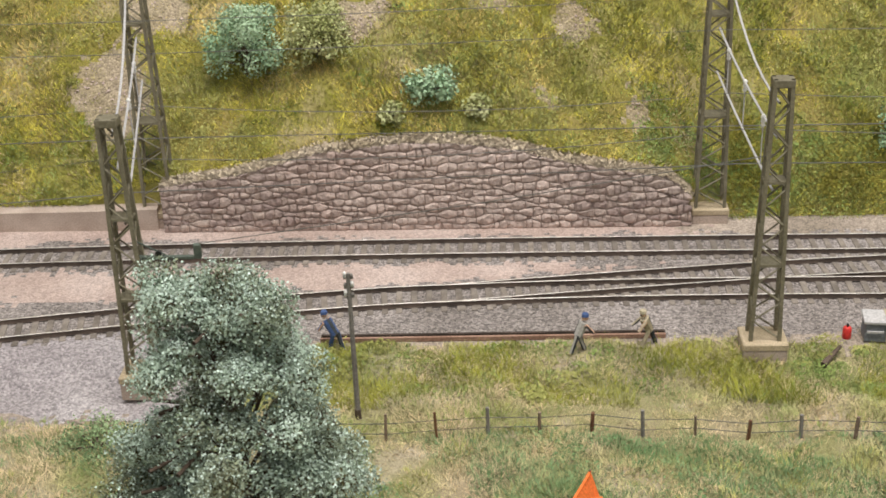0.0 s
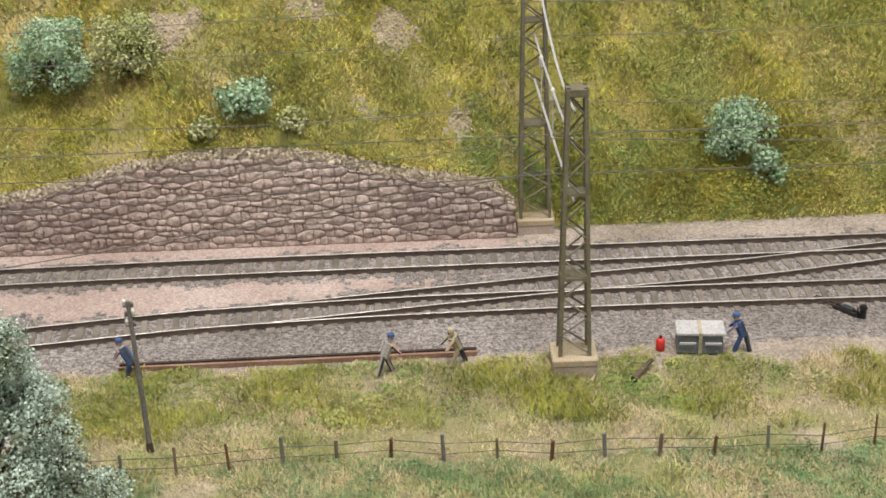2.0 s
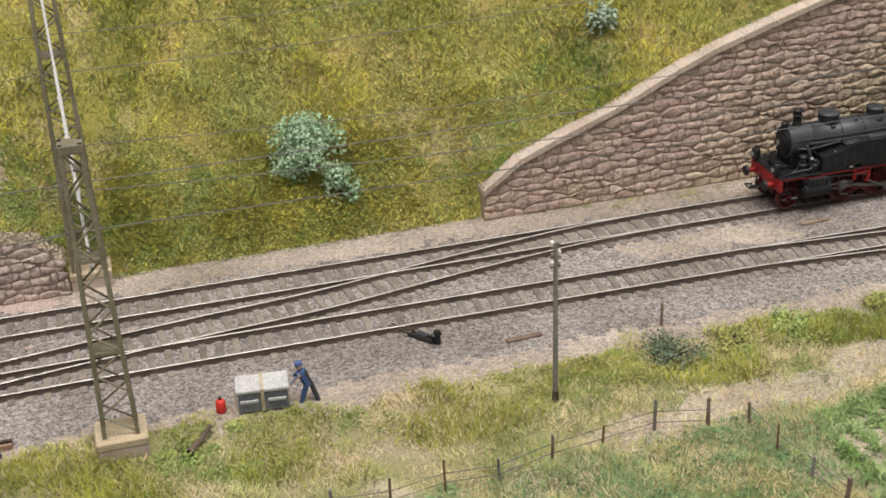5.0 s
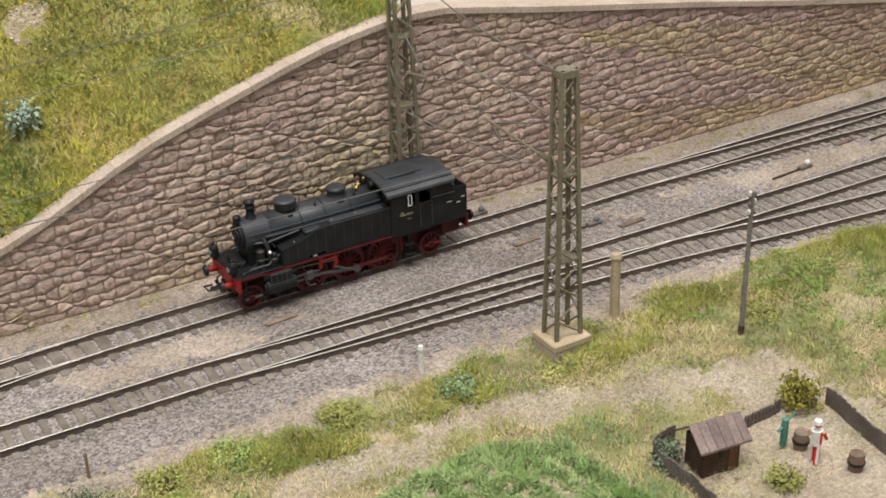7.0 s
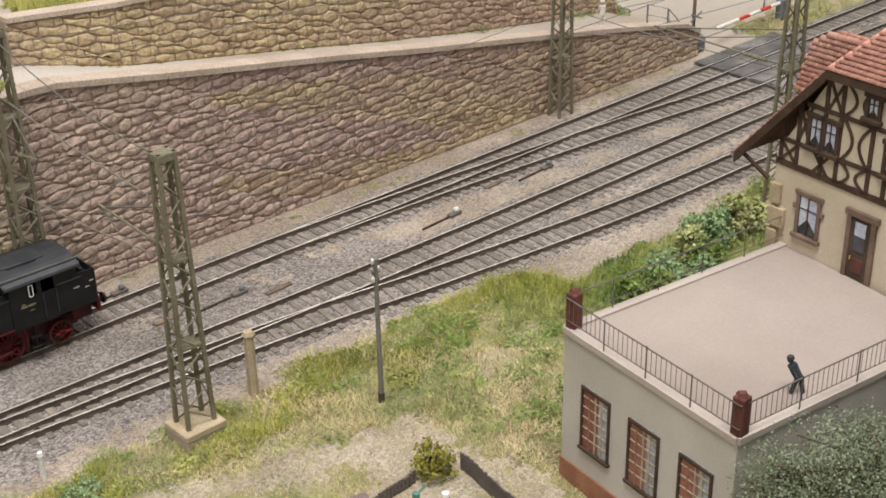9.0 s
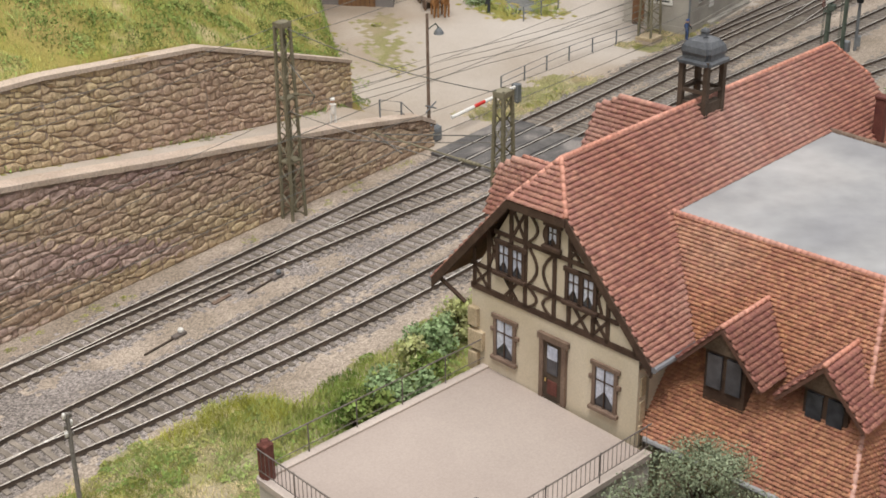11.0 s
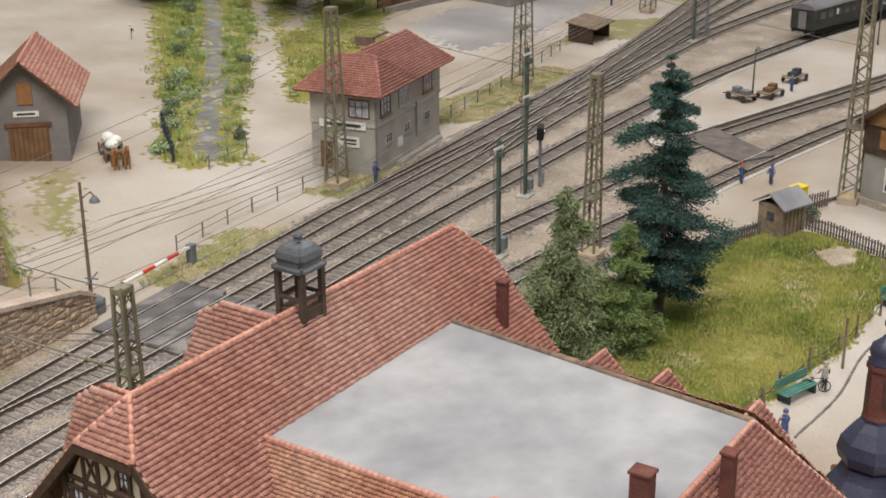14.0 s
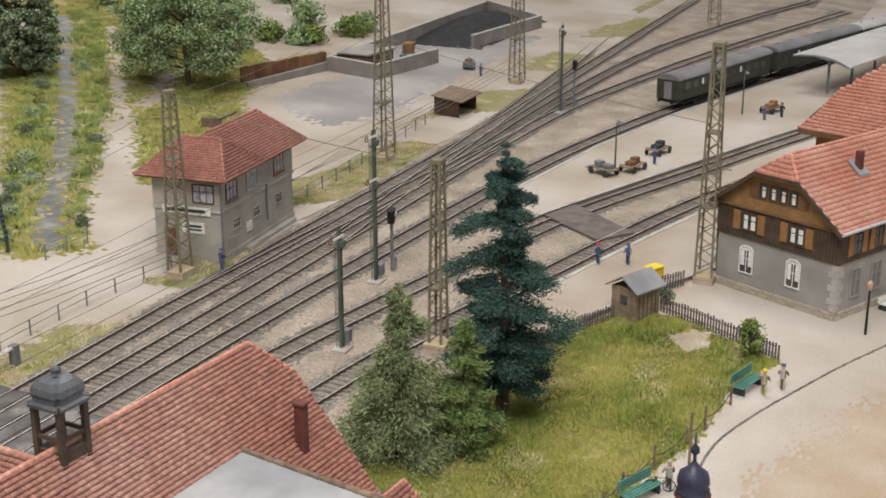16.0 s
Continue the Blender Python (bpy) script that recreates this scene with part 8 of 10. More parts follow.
# ---- plants ----
def leaf_cloud(centres, n, size):
    """Many small leaf blades round clump centres (x, y, z, radius)."""
    c = np.array(centres, float)
    w = c[:, 3] ** 2
    k = np.random.choice(len(c), n, p=w / w.sum())
    d = np.random.normal(size=(n, 3))
    d /= np.linalg.norm(d, axis=1)[:, None]
    r = c[k, 3] * np.random.uniform(0.55, 1.05, n)
    p = c[k, :3] + d * r[:, None]
    a = np.random.normal(size=(n, 3))
    a /= np.linalg.norm(a, axis=1)[:, None]
    b = np.cross(a, d + 0.3 * np.random.normal(size=(n, 3)))
    b /= np.linalg.norm(b, axis=1)[:, None] + 1e-9
    s = (size * np.random.uniform(0.6, 1.4, n))[:, None]
    v = np.stack([p - a * s, p + b * s * 0.6, p + a * s, p - b * s * 0.6], 1).reshape(-1, 3)
    return v, np.arange(4 * n).reshape(-1, 4)


def leafy_tree(x, y, h, r, label, leaf, n, size, clumps=38, low=0.25, name="tree", squash=1.0, category="tree", z=None, cone=0.0):
    z = float(ground_z(x, y)) if z is None else z
    th = thing(name, x, y, z - 0.1, 0, label, category, "trees" if name == "tree" else "shrubs")
    trunk = rod(B(), (0, 0, -0.3), (0.1, 0.05, h * 0.5), r * 0.09 + 0.05, r * 0.05, 8)
    limbs = B()
    cl = []
    for k in range(clumps):
        t = random.uniform(low, 1.0)
        rr = r * math.sqrt(max(0.05, 1 - ((t - 0.45) / 0.62) ** 2)) * squash
        if cone:
            rr = r * (1.12 - cone * t)
        a = random.uniform(0, 6.283)
        q = rr * math.sqrt(random.uniform(0.25 if name == "tree" else 0.0, 1.0)) * 0.8
        c = (q * math.cos(a), q * math.sin(a), h * t, r * random.uniform(0.24, 0.4))
        cl.append(c)
        if k % 3 == 0:
            rod(limbs, (0, 0, h * max(0.12, t * 0.45)), (c[0] * 0.85, c[1] * 0.85, c[2]), r * 0.035 + 0.02, 0.02, 5)
    part("trunk", trunk, "bark", th)
    part("branchwork", limbs, "bark", th, kind="stuff")
    v, f = leaf_cloud(cl, n, size)
    mesh_part("crown", v, f, leaf, th)
    return th


def old_tree(x, y, h, r, label, leaf, fleck, z, n=62000, size=0.075, low=0.1, round_top=False, pad=0.17, seed=41, gaps=0.0):
    """A broad tree built limb by limb: a forked trunk, boughs with twigs, and leaf pads that ride on the boughs and leave gaps between them."""
    th = thing("tree", x, y, z, 0, label, "tree", "trees")
    rnd = random.Random(seed)
    trunk, limbs, pads = B(), B(), []
    tube(trunk, [(0, 0, -0.3), (0.1, 0.1, h * 0.18), (-0.1, 0.15, h * 0.4), (0.15, 0.0, h * 0.68), (0.2, 0.0, h * 0.92)], 0.42, 9)
    for k, v in enumerate(trunk.verts):
        f = 1.0 - 0.8 * max(0.0, v.co.z) / h
        v.co.x *= 0.4 + 0.6 * f
        v.co.y *= 0.4 + 0.6 * f
    tiers = 11
    for t in range(tiers):
        f = t / (tiers - 1)
        z0 = h * (low + (0.9 - low) * f)
        m = 9 if t < 7 else 6
        for k in range(m):
            a = 2 * math.pi * (k + rnd.random() * 0.9) / m + 0.7 * t
            R = r * (max(0.12, 1 - ((f - 0.32) / 0.72) ** 2) ** 0.5 if round_top else 1.0 - 0.62 * f ** 1.5) * rnd.uniform(0.8, 1.02)
            rise = h * (0.05 + 0.09 * f) * rnd.uniform(0.4, 1.5)
            mid = Vector((0.5 * R * math.cos(a), 0.5 * R * math.sin(a), z0 + rise * 0.75))
            tip = Vector((R * math.cos(a + 0.2), R * math.sin(a + 0.2), z0 + rise * 0.8))
            tube(limbs, [(0, 0, z0 - 0.05 * h), mid, tip], 0.07, 5)
            for q in (0.62, 0.86, 1.05):
                c = mid.lerp(tip, (q - 0.5) / 0.5)
                if rnd.random() < gaps:
                    continue
                for j in range(2):
                    o = Vector((rnd.gauss(0, 0.5), rnd.gauss(0, 0.5), rnd.gauss(0.1, 0.28))) * (0.16 * r)
                    tube(limbs, [c - o * 0.3, c + o * 1.3], 0.025, 4)
                    pads.append((*(c + o), r * pad * rnd.uniform(0.76, 1.24)))
    for k in range(9):
        pads.append((0.2 + rnd.gauss(0, 0.35), rnd.gauss(0, 0.35), h * rnd.uniform(0.86, 0.99), r * 0.15))
    part("trunk", trunk, "bark", th, smooth=True)
    part("branchwork", limbs, "bark", th, kind="stuff")
    c = np.array(pads)

    def leaves(n, size, lift, low, high):
        k = np.random.choice(len(c), n, p=c[:, 3] ** 2 / (c[:, 3] ** 2).sum())
        d = np.random.normal(size=(n, 3))
        d[:, 2] += lift
        d /= np.linalg.norm(d, axis=1)[:, None]
        p = c[k, :3] + d * (c[k, 3] * np.random.uniform(low, high, n))[:, None] * [1, 1, 0.7]
        a_ = np.random.normal(size=(n, 3))
        a_ /= np.linalg.norm(a_, axis=1)[:, None]
        b_ = np.cross(a_, d + 0.5 * np.random.normal(size=(n, 3)))
        b_ /= np.linalg.norm(b_, axis=1)[:, None] + 1e-9
        s_ = (size * np.random.uniform(0.5, 1.5, n))[:, None]
        return np.stack([p - a_ * s_, p + b_ * s_ * 0.7, p + a_ * s_, p - b_ * s_ * 0.7], 1).reshape(-1, 3)

    # Dark inner twigs paint the crown's shade; pale tips lighten its upper outside.
    for name, count, span, lift, lo, hi, m, lab in (("crown", n, size, 0.35, 0.5, 1.0, leaf, "grey-green leaves"), ("inner_foliage", n * 2 // 5, size * 0.8, -0.5, 0.1, 0.75, "twig", "dry olive-brown inner twigs, darkened as shade inside the crown"), ("pale_foliage", n // 4, size * 0.8, 0.8, 0.85, 1.12, fleck, "pale leaf tips, also lightening the lit tops")):
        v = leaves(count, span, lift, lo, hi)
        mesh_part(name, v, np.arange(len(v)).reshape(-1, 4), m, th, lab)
    return th


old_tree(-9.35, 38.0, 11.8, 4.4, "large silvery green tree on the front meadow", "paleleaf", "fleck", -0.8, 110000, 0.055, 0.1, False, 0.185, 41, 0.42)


def conifer(x, y, h, r, label, leaf, n, droop, name="fir_tree", tiers=8, shag=0.3, low=0.12, dense=8, taper=0.7, skirt=1.0):
    """Whorls of boughs of uneven length, each carrying flat pads of needles, with gaps that show the trunk."""
    th = thing(name, x, y, -0.1, 0, label, "tree", "garden conifers")
    trunk = rod(B(), (0, 0, -0.3), (0.1, 0.05, h * 0.98), 0.34 * r / 4 + 0.1, 0.03, 8)
    boughs = B()
    cl = []
    for t in range(tiers):
        f = t / (tiers - 0.6)
        m = max(4, int(dense * (1.15 - f)))
        for k in range(m):
            z = h * (low + (0.95 - low) * f) + random.uniform(-0.6, 0.6) * h / tiers
            a = 2 * math.pi * (k + random.random() * 0.8) / m + t * 1.3
            L = max(0.25, r * (1.04 - f) ** taper * min(1.0, skirt + 2 * f) * random.choice((0.5, 0.75, 0.95, 1.12)))
            mid = (0.55 * L * math.cos(a), 0.55 * L * math.sin(a), z - droop * L * 0.45)
            tip = (L * math.cos(a + 0.15), L * math.sin(a + 0.15), z - droop * L * 0.7 + random.uniform(-0.1, 0.25))
            rod(boughs, (0, 0, z), mid, 0.08, 0.05, 4)
            rod(boughs, mid, tip, 0.05, 0.02, 4)
            size = 0.2 + 0.125 * L
            for q in (0.3, 0.55, 0.8, 1.0):
                c = [mid[i] * q / 0.55 if i < 2 else z + (mid[2] - z) * q / 0.55 for i in range(3)] if q <= 0.55 else [mid[i] + (tip[i] - mid[i]) * (q - 0.55) / 0.45 for i in range(3)]
                for side in (-1, 0, 1):
                    o = side * size * (1.2 - 0.6 * q) * 1.1
                    cl.append((c[0] - o * math.sin(a), c[1] + o * math.cos(a), c[2] - abs(side) * 0.1, size * random.uniform(0.7, 1.1)))
    for k in range(4):
        cl.append((0.1, 0.05, h * (0.9 + 0.03 * k), 0.2))
    part("trunk", trunk, "bark", th)
    part("branchwork", boughs, "bark", th, kind="stuff")
    c = np.array(cl)
    k = np.random.randint(0, len(c), n)
    p = c[k, :3] + np.random.normal(size=(n, 3)) * c[k, 3:4] * [0.6, 0.6, shag]
    out = p * [1, 1, 0] / (np.linalg.norm(p[:, :2], axis=1)[:, None] + 0.1)
    d = out + np.random.normal(size=(n, 3)) * 0.5 + [0, 0, -0.3 * droop]
    d /= np.linalg.norm(d, axis=1)[:, None]
    s = np.cross(d, np.random.normal(size=(n, 3)))
    s /= np.linalg.norm(s, axis=1)[:, None]
    L = np.random.uniform(0.14, 0.3, n)[:, None]
    v = np.stack([p - s * 0.045, p + s * 0.045, p + d * L], 1).reshape(-1, 3)
    mesh_part("needles", v, np.arange(3 * n).reshape(-1, 3), leaf, th)
    return th


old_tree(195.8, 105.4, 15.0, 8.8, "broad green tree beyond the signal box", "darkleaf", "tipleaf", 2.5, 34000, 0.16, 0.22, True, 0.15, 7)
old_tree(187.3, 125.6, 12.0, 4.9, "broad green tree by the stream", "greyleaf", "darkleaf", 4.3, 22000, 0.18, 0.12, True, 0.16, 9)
leafy_tree(101, 84.0, 4.0, 3.2, "pale green bushy tree on the hill", "darkleaf", 12000, 0.12, 40, 0.0)
leafy_tree(96, 88.0, 4.2, 3.4, "pale green bushy tree on the hill", "darkleaf", 10000, 0.12, 40, 0.0)
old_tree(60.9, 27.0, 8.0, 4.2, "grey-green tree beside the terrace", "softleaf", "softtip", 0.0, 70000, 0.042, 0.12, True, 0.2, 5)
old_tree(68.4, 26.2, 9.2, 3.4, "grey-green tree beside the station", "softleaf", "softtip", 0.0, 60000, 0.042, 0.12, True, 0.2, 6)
conifer(124.3, 33.4, 18.4, 4.5, "tall blue-green fir in the station garden", "needle", 95000, 0.4, tiers=11, shag=0.34, low=0.2, dense=7, taper=0.55, skirt=0.5)
conifer(116.3, 37.0, 11.2, 3.6, "drooping green conifer in the station garden", "needle2", 44000, 0.9, "conifer", tiers=9, shag=0.75, low=0.2)
conifer(118.9, 33.9, 8.6, 2.8, "small bright green conifer in the station garden", "needle3", 26000, 0.4, "conifer", tiers=8, shag=0.45, low=0.16)


def shrub(x, y, h, r, label, leaf, n, size=0.12):
    return leafy_tree(x, y, h, r, label, leaf, n, size, 34, 0.12, "shrub", category="shrub")


shrub(-14.9, 72.2, 3.4, 2.4, "mint green shrub on the embankment", "mint", 6500, 0.09)
shrub(-10.9, 72.2, 2.6, 2.2, "pale lime shrub on the embankment", "lime", 4800, 0.09)
shrub(-4.7, 69.6, 1.1, 1.8, "mint green shrub on the embankment", "mint", 1300)
shrub(-6.8, 68.6, 1.0, 0.9, "lime shrub above the low wall", "lime", 600)
shrub(-2.2, 68.9, 1.1, 0.9, "pale lime shrub above the low wall", "lime", 600)
shrub(20.9, 70.9, 2.4, 2.3, "mint green shrub on the embankment", "mint", 3600, 0.1)
shrub(22.6, 69.6, 1.7, 1.2, "mint green shrub on the embankment", "mint", 900, 0.11)
shrub(36.8, 71.2, 1.1, 1.1, "blue-grey tuft on the embankment", "paleleaf", 300)
for x, y, r, m in ((32.8, 52.6, 1.5, "greyleaf"), (35.6, 53.1, 1.2, "leaf"), (38.6, 53.4, 1.1, "leaf"), (43.0, 53.2, 1.0, "leaf"), (52.0, 51.2, 0.9, "leaf"), (48.0, 52.4, 1.1, "darkleaf"), (62.5, 50.2, 1.0, "leaf"), (12.5, 52.6, 0.9, "leaf"), (0.5, 50.8, 0.8, "leaf"), (-14, 48.5, 1.6, "darkleaf"), (-17.5, 47.5, 1.7, "darkleaf")):
    shrub(x, y, r * 0.42, r * 1.1, "low green shrub at the edge of the meadow", random.choice(["mossg", "moss"]) if m == "leaf" else m, int(1500 * r), 0.06)
for k in range(13):
    shrub(74.2 + 1.0 * k + random.uniform(-0.3, 0.3), 46.8 + 0.15 * k + random.uniform(-0.7, 0.7) - 0.25 * k * (k < 6), random.uniform(1.4, 2.6), random.uniform(0.9, 1.3), "bushy hedge beside the terrace", random.choice(["leaf", "lime", "darkleaf"]), 700, 0.13)
for k in range(3, 9):
    shrub(64.5 + 1.1 * k, 42.7 - 0.14 * k, random.uniform(1.5, 3.2), 1.0, "climbing hedge at the annex wall", random.choice(["leaf", "darkleaf"]), 700, 0.13)
shrub(148.2, 28.6, 1.4, 0.8, "small shrub beside the hut", "greyleaf", 400)
shrub(140.6, 20.4, 2.6, 1.4, "small shrub at the garden fence", "leaf", 800, 0.14)
for k in range(22):
    t = k / 21
    side = random.choice((-1, -1, 1)) * random.uniform(2.4, 4.6)
    sx = 139.5 + 60 * t
    shrub(sx + side * 0.62, float(np.interp(sx, *np.array(STREAM).T)) - side * 0.78, random.uniform(0.7, 1.3), random.uniform(0.8, 1.5), "pale green shrub on the bank of the stream", random.choice(["greyleaf", "moss", "tipleaf"]), 900, 0.1)
for k in range(20):
    shrub(random.uniform(228, 275), random.uniform(104, 150), random.uniform(2, 5), random.uniform(2, 4), "green garden shrub beyond the yard", random.choice(["leaf", "darkleaf"]), 500, 0.4)


def foam(name, label, n, x0, x1, y0, y1, allowed, r, h, leaves, size, material, keep=None):
    """Low cushions of ground foam scattered over the zones allowed."""
    x, y = np.random.uniform(x0, x1, n), np.random.uniform(y0, y1, n)
    ok = np.isin(zone(x, y), allowed)
    if keep is not None:
        ok &= keep(x, y)
    x, y = np.repeat(x[ok], leaves), np.repeat(y[ok], leaves)
    rr = np.repeat(r * np.random.uniform(0.4, 1.5, ok.sum()), leaves)
    m = len(x)
    t, q = np.random.uniform(0, 2 * np.pi, m), np.sqrt(np.random.rand(m))
    px, py = x + rr * q * np.cos(t) * 1.4, y + rr * q * np.sin(t)
    c = np.stack([px, py, ground_z(px, py) + h * (rr / r) * (1 - q * q) * np.random.uniform(0.2, 1.0, m)], 1)
    a = np.random.normal(size=(m, 3)) * size
    b = np.random.normal(size=(m, 3)) * size
    v = np.stack([c - a, c + a, c + b + [0, 0, size]], 1).reshape(-1, 3)
    return tagged(mesh_part(name, v, np.arange(3 * m).reshape(-1, 3), material), label, "ground foam", kind="stuff")


foam("foot_foam", "lush green foam turf at the foot of the embankment", 260, 6, 36, 68.1, 71.0, [3], 0.6, 0.45, 180, 0.035, "mossg", patch(0.5, 2.0, 0.0))
foam("bank_foam", "olive foam turf along the foot of the embankment", 420, -30, 36, 68.1, 72.5, [3], 0.55, 0.45, 170, 0.035, "moss", patch(0.4, 2.0, 0.0))
foam("bank_foam", "olive foam turf on the embankment", 700, -45, 58, 72, 86, [3], 0.7, 0.45, 170, 0.04, "moss", patch(0.3, 3.0, 0.3))
foam("bank_green_foam", "green foam turf on the embankment", 360, -45, 58, 68.2, 84, [3], 0.6, 0.4, 170, 0.035, "mossg", patch(0.25, 8.0, 0.35))
foam("bank_dry_foam", "brown dry turf on the embankment", 330, -45, 58, 68.1, 86, [3], 0.6, 0.2, 150, 0.035, "earth", patch(0.3, 11.0, 0.35))
# olive growth, its dark colour also painting shadow between the grass clumps
foam("foot_olive_foam", "olive cushions at the foot of the embankment, darkened like shadow between clumps", 330, 11, 30, 68.2, 71.6, [3], 0.6, 0.75, 200, 0.04, "olive", patch(0.5, 4.4, 0.05))
foam("bank_olive_foam", "olive cushions in patches on the embankment, darkened like shadow between clumps", 420, -45, 56, 70, 86, [3], 0.65, 0.5, 180, 0.04, "olive", patch(0.3, 6.6, 0.35))
# brown turf whose colour also stands in for light falling off leftwards
foam("bank_brown_foam", "brown dry turf high on the embankment, also darkening its dimmer left end", 420, -45, 2, 70.5, 86, [3], 0.7, 0.3, 170, 0.04, "browndry", patch(0.4, 5.1, 0.15))
foam("meadow_foam", "olive foam turf in the meadow", 620, -40, 72, 51.2, 54.6, [2], 0.5, 0.4, 170, 0.035, "moss", patch(0.45, 2.0, 0.1))
foam("meadow_green_foam", "bright green foam turf in the meadow", 190, -40, 72, 50.8, 54.2, [2], 0.55, 0.5, 190, 0.035, "mossg", patch(0.4, 6.0, 0.25))
foam("front_foam", "cool green foam turf in the front meadow", 700, -40, 34, 36, 48, [2], 0.6, 0.3, 170, 0.035, "cold", patch(0.5, 4.0, 0.25))
foam("bank_dark_foam", "dark olive foam turf on the embankment", 420, -45, 50, 68.2, 86, [3], 0.75, 0.35, 170, 0.035, "leaf", patch(0.22, 3.6, 0.35))
foam("meadow_dry_foam", "brown dry turf in the meadow", 200, -40, 72, 40, 54.6, [2], 0.5, 0.15, 130, 0.035, "earth", patch(0.4, 9.5, 0.35))
foam("field_foam", "clumped crop leaves on the field", 1500, 34, 51, 36, 49, [5], 0.24, 0.5, 80, 0.036, "crop", lambda x, y: crop_clumps(x, y, 0.1))
foam("wall_foam", "green moss at the foot of the wall", 70, 34, 104, 66.2, 67.3, [0, 1], 0.3, 0.12, 70, 0.03, "moss", patch(0.5, 3.0, 0.2))
foam("lawn_foam", "yellow-green foam turf on the lawn", 330, 96, 147, 17, 46, [3], 0.8, 0.25, 150, 0.04, "moss", patch(0.35, 2.0, 0.2))
foam("lawn_dry_foam", "dry patches on the lawn", 120, 110, 147, 17, 40, [3], 0.7, 0.08, 130, 0.04, "earth", patch(0.3, 6.0, 0.4))
foam("stream_foam", "green foam undergrowth along the stream", 520, 136, 215, 80, 136, [3], 1.3, 1.2, 150, 0.08, "mossg", lambda x, y: (near_line(x, y, STREAM) < 5.2) & (near_line(x, y, STREAM) > 2.0))
foam("stream_foam", "olive foam undergrowth beyond the stream", 380, 136, 260, 80, 150, [3], 1.5, 0.7, 130, 0.09, "moss", lambda x, y: near_line(x, y, STREAM) > 2.6)
foam("hill_foam", "green foam turf on the hill", 300, 52, 118, 70, 100, [3], 0.9, 0.6, 160, 0.05, "mossg", patch(0.25, 5.0, 0.0))
foam("hill_dark_foam", "dark green foam turf on the hill", 420, 76, 118, 70, 100, [3], 0.9, 0.5, 170, 0.05, "leaf", patch(0.3, 2.0, -0.1))
foam("verge_foam", "olive foam turf on the verges", 260, 108, 200, 66, 92, [2], 0.8, 0.3, 120, 0.05, "moss")
foam("station_foam", "green foam turf beside the station", 200, 62, 93, 40, 52, [2], 0.7, 0.6, 170, 0.045, "mossg", patch(0.3, 5.0, -0.1))


def crumbs():
    """Small stones scattered over the bare spots of the bank."""
    n = 9000
    x, y = np.random.uniform(-30, 45, n), np.random.uniform(69, 80, n)
    ok = zone(x, y) == 10
    x, y = x[ok], y[ok]
    n = len(x)
    r = np.random.uniform(0.03, 0.11, n)
    c = np.stack([x, y, ground_z(x, y) + 0.3 * r], 1)
    o = np.array([(1, 0, 0), (0, 1, 0), (-1, 0, 0), (0, -1, 0), (0, 0, 0.9)])
    v = (c[:, None, :] + (o[None] + np.random.normal(0, 0.22, (n, 5, 3))) * r[:, None, None]).reshape(-1, 3)
    f = np.array([(0, 1, 4), (1, 2, 4), (2, 3, 4), (3, 0, 4)])
    tagged(mesh_part("crumbled_stone", v, (f[None] + 5 * np.arange(n)[:, None, None]).reshape(-1, 3), "stone2"), "crumbs of earth and stone on bare spots of the bank", "stones", kind="stuff")


crumbs()


def crest_turf(x0, x1, n):
    """Dry turf hanging over the top of the low wall."""
    x = np.random.uniform(x0, x1, n)
    y = np.random.uniform(66.85, 68.1, n)
    c = np.stack([x, y, np.interp(x, CREST_X, CREST_Z) + np.random.uniform(-0.12, 0.2, n) * np.random.rand(n)], 1)
    a, b = np.random.normal(size=(n, 3)) * 0.05, np.random.normal(size=(n, 3)) * 0.05
    v = np.stack([c - a, c + a, c + b + [0, -0.03, 0.06]], 1).reshape(-1, 3)
    tagged(mesh_part("crest_turf", v, np.arange(3 * n).reshape(-1, 3), "crest"), "dry pale turf along the top of the low wall", "turf", kind="stuff")


crest_turf(-19.2, 9.0, 16000)

# ---- fences, figures and small things ----
def wire_fence(pts, step, h, label):
    th = thing("wire_fence", 0, 0, 0, 0, label, "fence", "fences")
    q = curve(pts, step)[0]
    tops = []
    for k, (x, y) in enumerate(q):
        z = float(ground_z(x, y))
        hh = h * random.uniform(0.8, 1.25)
        r = random.uniform(0.05, 0.1)
        dx, dy = random.uniform(-0.08, 0.08), random.uniform(-0.05, 0.05)
        part("fence_post", rod(B(), (x, y, z - 0.3), (x + dx, y + dy, z + hh), r, r * 0.85, 6), ("wood", "brown", "polegrey")[k % 3], th)
        tops.append((x + dx, y + dy, z))
    for f in (0.35, 0.75):
        part("fence_wire", tube(B(), [(p[0], p[1], p[2] + h * f - random.uniform(0, 0.08)) for p in tops], 0.018, 4), "wire", th)


wire_fence([(-12, 47.8), (-5, 47.9), (3.5, 48.2), (13.6, 47.7), (19, 47.6), (25, 47.9), (29.5, 48.2), (33.6, 47.5)], 2.1, 1.15, "rough wooden posts with thin wire in the meadow")
wire_fence([(33.6, 47.5), (33.75, 45.6), (34.2, 43), (34.6, 40)], 1.9, 1.15, "rough wooden posts with thin wire beside the field")


